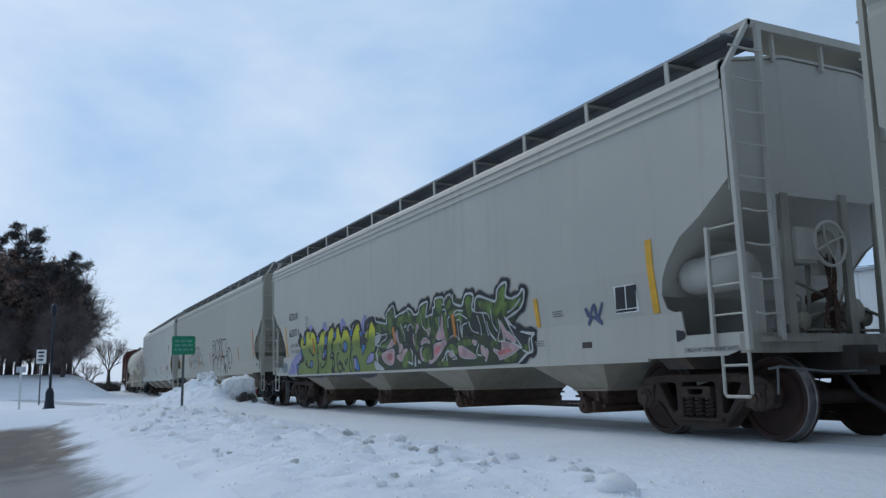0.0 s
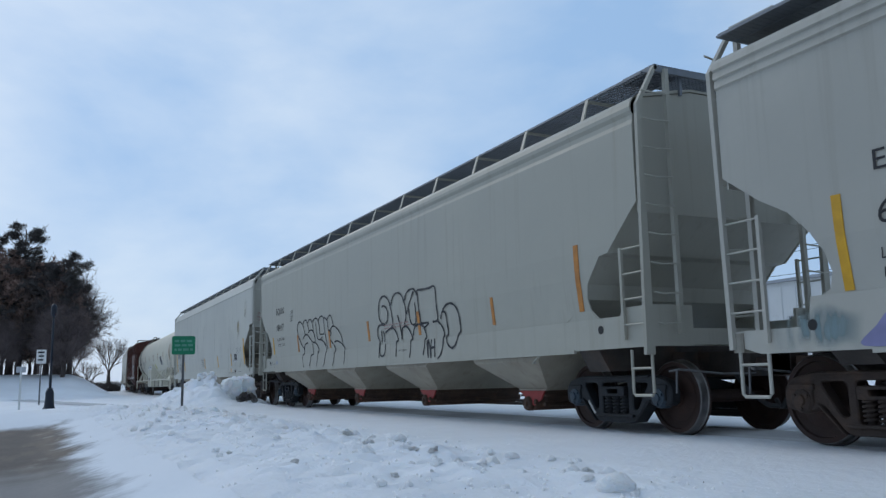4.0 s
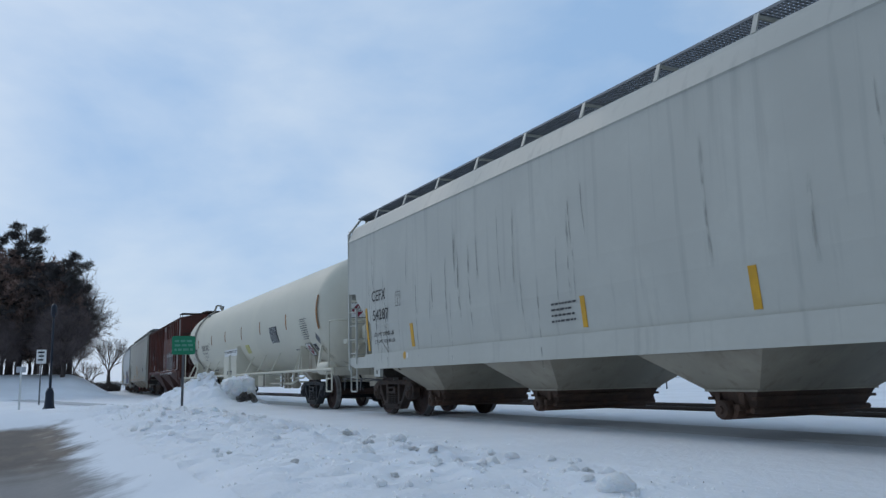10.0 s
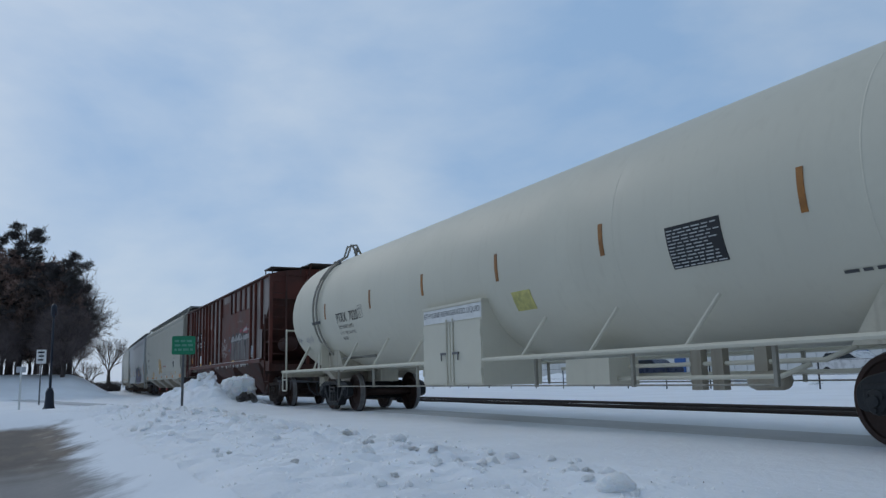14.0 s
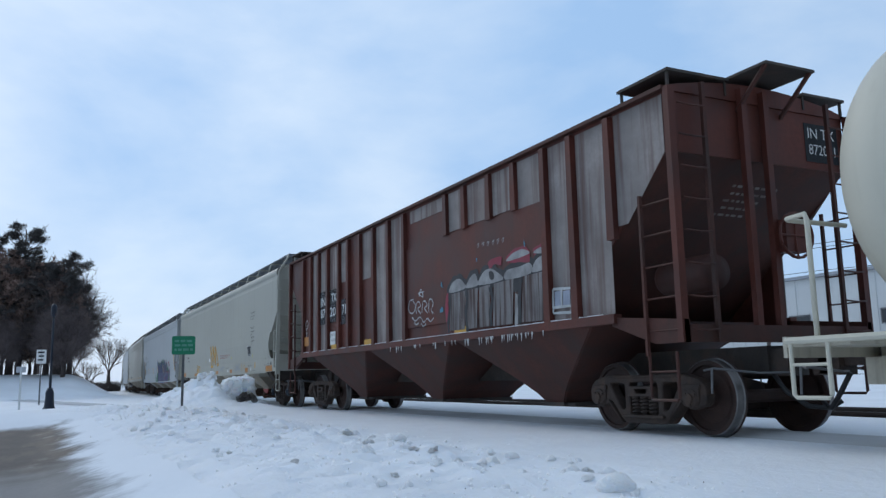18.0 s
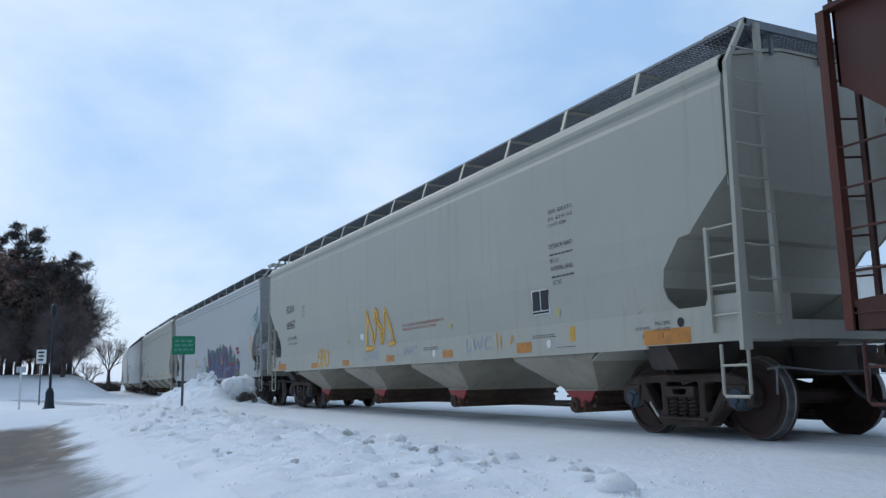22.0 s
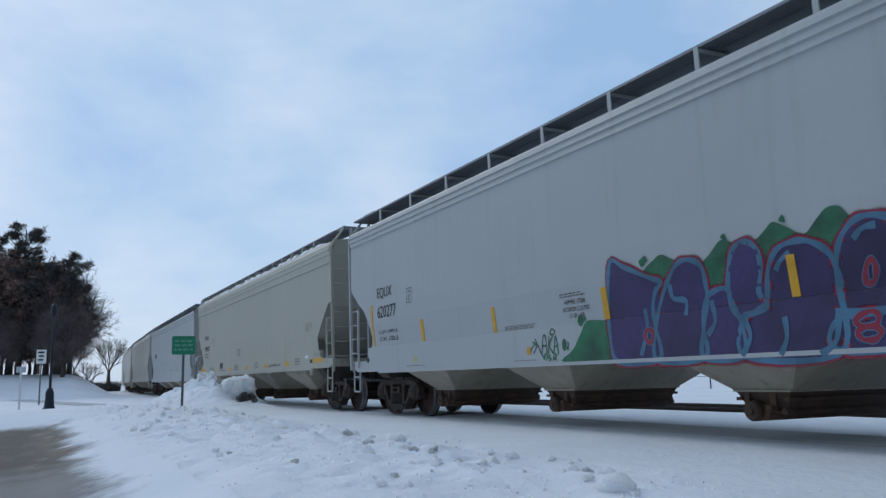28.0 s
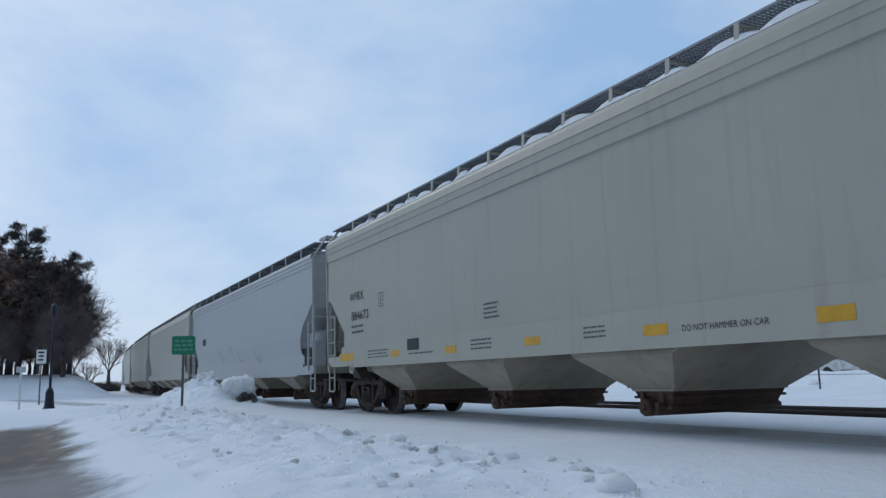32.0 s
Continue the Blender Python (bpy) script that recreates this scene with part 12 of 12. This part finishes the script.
snow_block(-28.0, 5.0, [(-0.46, 0.3), (-0.36, 0.80), (-0.16, 0.88), (0.02, 0.78), (0.16, 0.93), (0.24, 0.84), (0.32, 0.30)], 0.32, 9.4, M["clod_snow"], "broken heap of ploughed snow along the bank", 0.10)
snow_block(-27.75, 5.27, [(-0.16, 0.3), (-0.12, 0.72), (0.02, 0.88), (0.10, 0.70), (0.14, 0.3)], 0.16, 2.4, M["dirty_snow"], "grey grit-soiled chunk of ploughed snow")


def rubble():
    """Broken pieces frozen to the ploughed blocks and fallen round their feet."""
    rng = random.Random(31)
    for k in range(110):
        a, d = rng.uniform(0, 6.283), abs(rng.gauss(0, 0.55))
        cx, cy, top = ((-27.1, 5.9, 0.86), (-28.0, 5.0, 0.84), (-27.4, 5.5, 0.5))[k % 3]
        x, y = cx + d * math.cos(a) * 0.9, cy + d * math.sin(a)
        z = max(ground_z(x, y), top * (1 - (d / 0.85) ** 2)) if d < 0.62 else ground_z(x, y)
        r = rng.uniform(0.05, 0.17)
        soiled = rng.random() < 0.22
        ob = thing("snow_lump", (SOILED if soiled else LUMPS)[rng.randrange(4 if soiled else 8)], None, "broken piece of grit-soiled snow on the ploughed heap" if soiled else "broken white piece of snow on the ploughed heap", "snow", "snow lumps on the ploughed heap")
        ob.matrix_world = pose(x, y, z, rng.uniform(-30, 30), rng.uniform(-30, 30), rng.uniform(0, 360)) @ Matrix.Diagonal((r * rng.uniform(0.7, 1.4), r * rng.uniform(0.7, 1.2), r * rng.uniform(0.6, 1.1), 1))


rubble()


def snow_pile(x, y, rx, ry, h, seed, material, label, dz=-0.12):
    bm = bmesh.new()
    bmesh.ops.create_icosphere(bm, subdivisions=4, radius=1.0)
    for v in bm.verts:
        n = noise.noise(v.co * 1.6 + Vector((seed, 0, 0))) + 0.6 * noise.noise(v.co * 3.7 + Vector((0, seed, 0))) + 0.3 * noise.noise(v.co * 8.0)
        v.co *= 1 + 0.34 * n + 0.10 * noise.noise(v.co * 6.3 + Vector((0, 0, seed)))
        v.co.x *= rx
        v.co.y *= ry
        v.co.z *= h
    ob = thing("snow_mound", bm, material, label, "snow mound")
    ob.location = (x, y, ground_z(x, y) + dz)


# ---- behind the second track ----
def fence():
    t = empty_thing("wire_fence", "dark thin steel post fence standing in snow", "fence")
    for i in range(26):
        x = -66 + i * 2.9
        bm = bmesh.new()
        z = ground_z(x, 27.4)
        tube(bm, [(x, 27.4, z - 0.3), (x, 27.4, z + 1.15)], 0.032, 6)
        part("post", bm, M["truck_black"], t)
    for dz in (0.55, 1.10):
        bm = bmesh.new()
        tube(bm, [(-66 + i * 2.9, 27.4, ground_z(-66 + i * 2.9, 27.4) + dz) for i in range(26)], 0.010, 4)
        part("wire", bm, M["steel"], t)


fence()
for x, y, r, s in ((-28.4, 29.3, 0.6, 1.0), (-26.2, 29.3, 0.55, 2.0), (-24.0, 29.0, 0.35, 4.0), (-40.5, 29.4, 0.5, 6.0)):
    snow_pile(x, y, r, r * 0.7, r * 0.7, s, M["dirty_snow"], "clod of dirty frozen snow on the bank")


def building():
    t = empty_thing("warehouse", "long low white metal-clad warehouse with blue doors", "building")
    x0, x1, y0, y1, h = -98.0, -16.0, 58.0, 74.0, 8.4
    bm = bmesh.new()
    box(bm, x0, x1, y0, y1, 0.0, h)
    wall = part("wall", bm, M["wall_white"], t)
    bm = bmesh.new()
    extrude_x(bm, [(y0 - 0.3, h), (y1 + 0.3, h), ((y0 + y1) / 2, h + 1.4)], x0 - 0.3, x1 + 0.3)
    part("roof", bm, M["steel"], t)
    rib = bmesh.new()
    box(rib, -0.04, 0.04, -0.05, 0.0, 0.2, h)
    rib_me = mesh_of(rib, "cladding_rib", M["wall_white"])
    for i in range(55):
        r = part("cladding_rib", rib_me, None, wall)
        r.location = (x0 + 0.75 + i * 1.5, y0, 0)
    for x, w, ht in ((-43.6, 1.5, 2.4), (-63.8, 1.6, 2.4)):
        bm = bmesh.new()
        box(bm, x - w / 2, x + w / 2, y0 - 0.08, y0 - 0.05, 0.3, 0.3 + ht)
        part("door", bm, M["blue"], t, "blue steel door")
    for i in range(9):
        x = -92 + i * 8.6
        bm = bmesh.new()
        box(bm, x - 1.1, x + 1.1, y0 - 0.07, y0 - 0.05, 4.2, 5.4)
        w = part("window", bm, M["steel"], t)
        bm = bmesh.new()
        box(bm, x - 1.0, x + 1.0, y0 - 0.085, y0 - 0.07, 4.3, 5.3)
        part("pane", bm, M["glass_dark"], w)


building()


def parked_car(x, y, paint, label, turn=0):
    t = empty_thing("parked_car", label, "car")
    prof = [(-2.2, 0.45), (-2.25, 0.95), (-1.9, 1.05), (-1.4, 1.55), (0.35, 1.58), (1.05, 1.10), (2.1, 0.98), (2.25, 0.70), (2.2, 0.42)]
    bm = bmesh.new()
    slab(bm, prof, -0.85, 0.85)
    bmesh.ops.bevel(bm, geom=list(bm.edges), offset=0.05, segments=2, affect="EDGES")
    body = part("body", bm, paint, t)
    for s in (-1, 1):
        bm = bmesh.new()
        slab(bm, [(-1.75, 1.08), (-1.35, 1.48), (0.28, 1.50), (0.88, 1.12)], s * 0.845, s * 0.862)
        part("window", bm, M["glass_dark"], body)
        for k in (-1.35, 1.40):
            bm = bmesh.new()
            lathe_y(bm, [(0.32, s * 0.70), (0.33, s * 0.86), (0.20, s * 0.88), (0.05, s * 0.87)], 20, k, 0.32)
            part("wheel", bm, M["hose"], t)
    t.matrix_world = pose(x, y, ground_z(x, y), 0, 0, turn)


parked_car(-52.4, 45.0, mat("dark_blue_car_paint", (0.02, 0.03, 0.06), 0.3, 0.3), "dark blue parked car beyond the snow bank", 4)
parked_car(-34.3, 45.0, mat("white_car_paint", (0.6, 0.6, 0.6), 0.3, 0.1), "white parked van-like car beyond the snow bank", -3)


def utility_pole(x, y, h):
    t = empty_thing("utility_pole", "wooden utility pole with one crossarm", "pole")
    z = ground_z(x, y)
    bm = bmesh.new()
    tube(bm, [(x, y, z - 0.5), (x, y, z + h)], [0.16, 0.11], 10)
    part("pole", bm, M["bark"], t)
    bm = bmesh.new()
    box(bm, x - 0.06, x + 0.06, y - 1.1, y + 1.1, z + h - 0.7, z + h - 0.58)
    part("crossarm", bm, M["bark"], t)


for x in (-90.3, -45.3, -0.3):
    utility_pole(x, 50.0, 9.5)
for k, (dy, dz) in enumerate(((-1.0, 9.0), (1.0, 9.0), (0.0, 7.2))):
    bm = bmesh.new()
    pts = [(-135.3 + i * 5, 50.0 + dy, dz + 0.35 + 0.35 * math.cos((i * 5 % 45) / 45 * 2 * math.pi)) for i in range(40)]
    tube(bm, pts, 0.02, 4)
    thing("overhead_wire", bm, M["hose"], "thin black overhead wire between utility poles", "wire", "wires")


# ---- what moves ----
def motions():
    for car, middle in CARS:
        rows = []
        for i in range(33):
            s = middle + distance(i * 1.0)
            (xa, ya, _), (xb, yb, _) = on_track(s - 8.0), on_track(s + 8.0)
            rows.append((i * 1.0, pose((xa + xb) / 2, (ya + yb) / 2, 0, 0, 0, math.degrees(math.atan2(yb - ya, xb - xa)))))
        walk(car, rows)
    times = [i * 0.14 for i in range(229)] + [32.0]
    turns = [(t, Matrix.Rotation(distance(t) / RW, 4, "Y")) for t in times]
    for wheelset, x, z in WHEELSETS:
        at = Matrix.Translation((x, 0, z))
        walk(wheelset, [(t, at @ m) for t, m in turns])


motions()
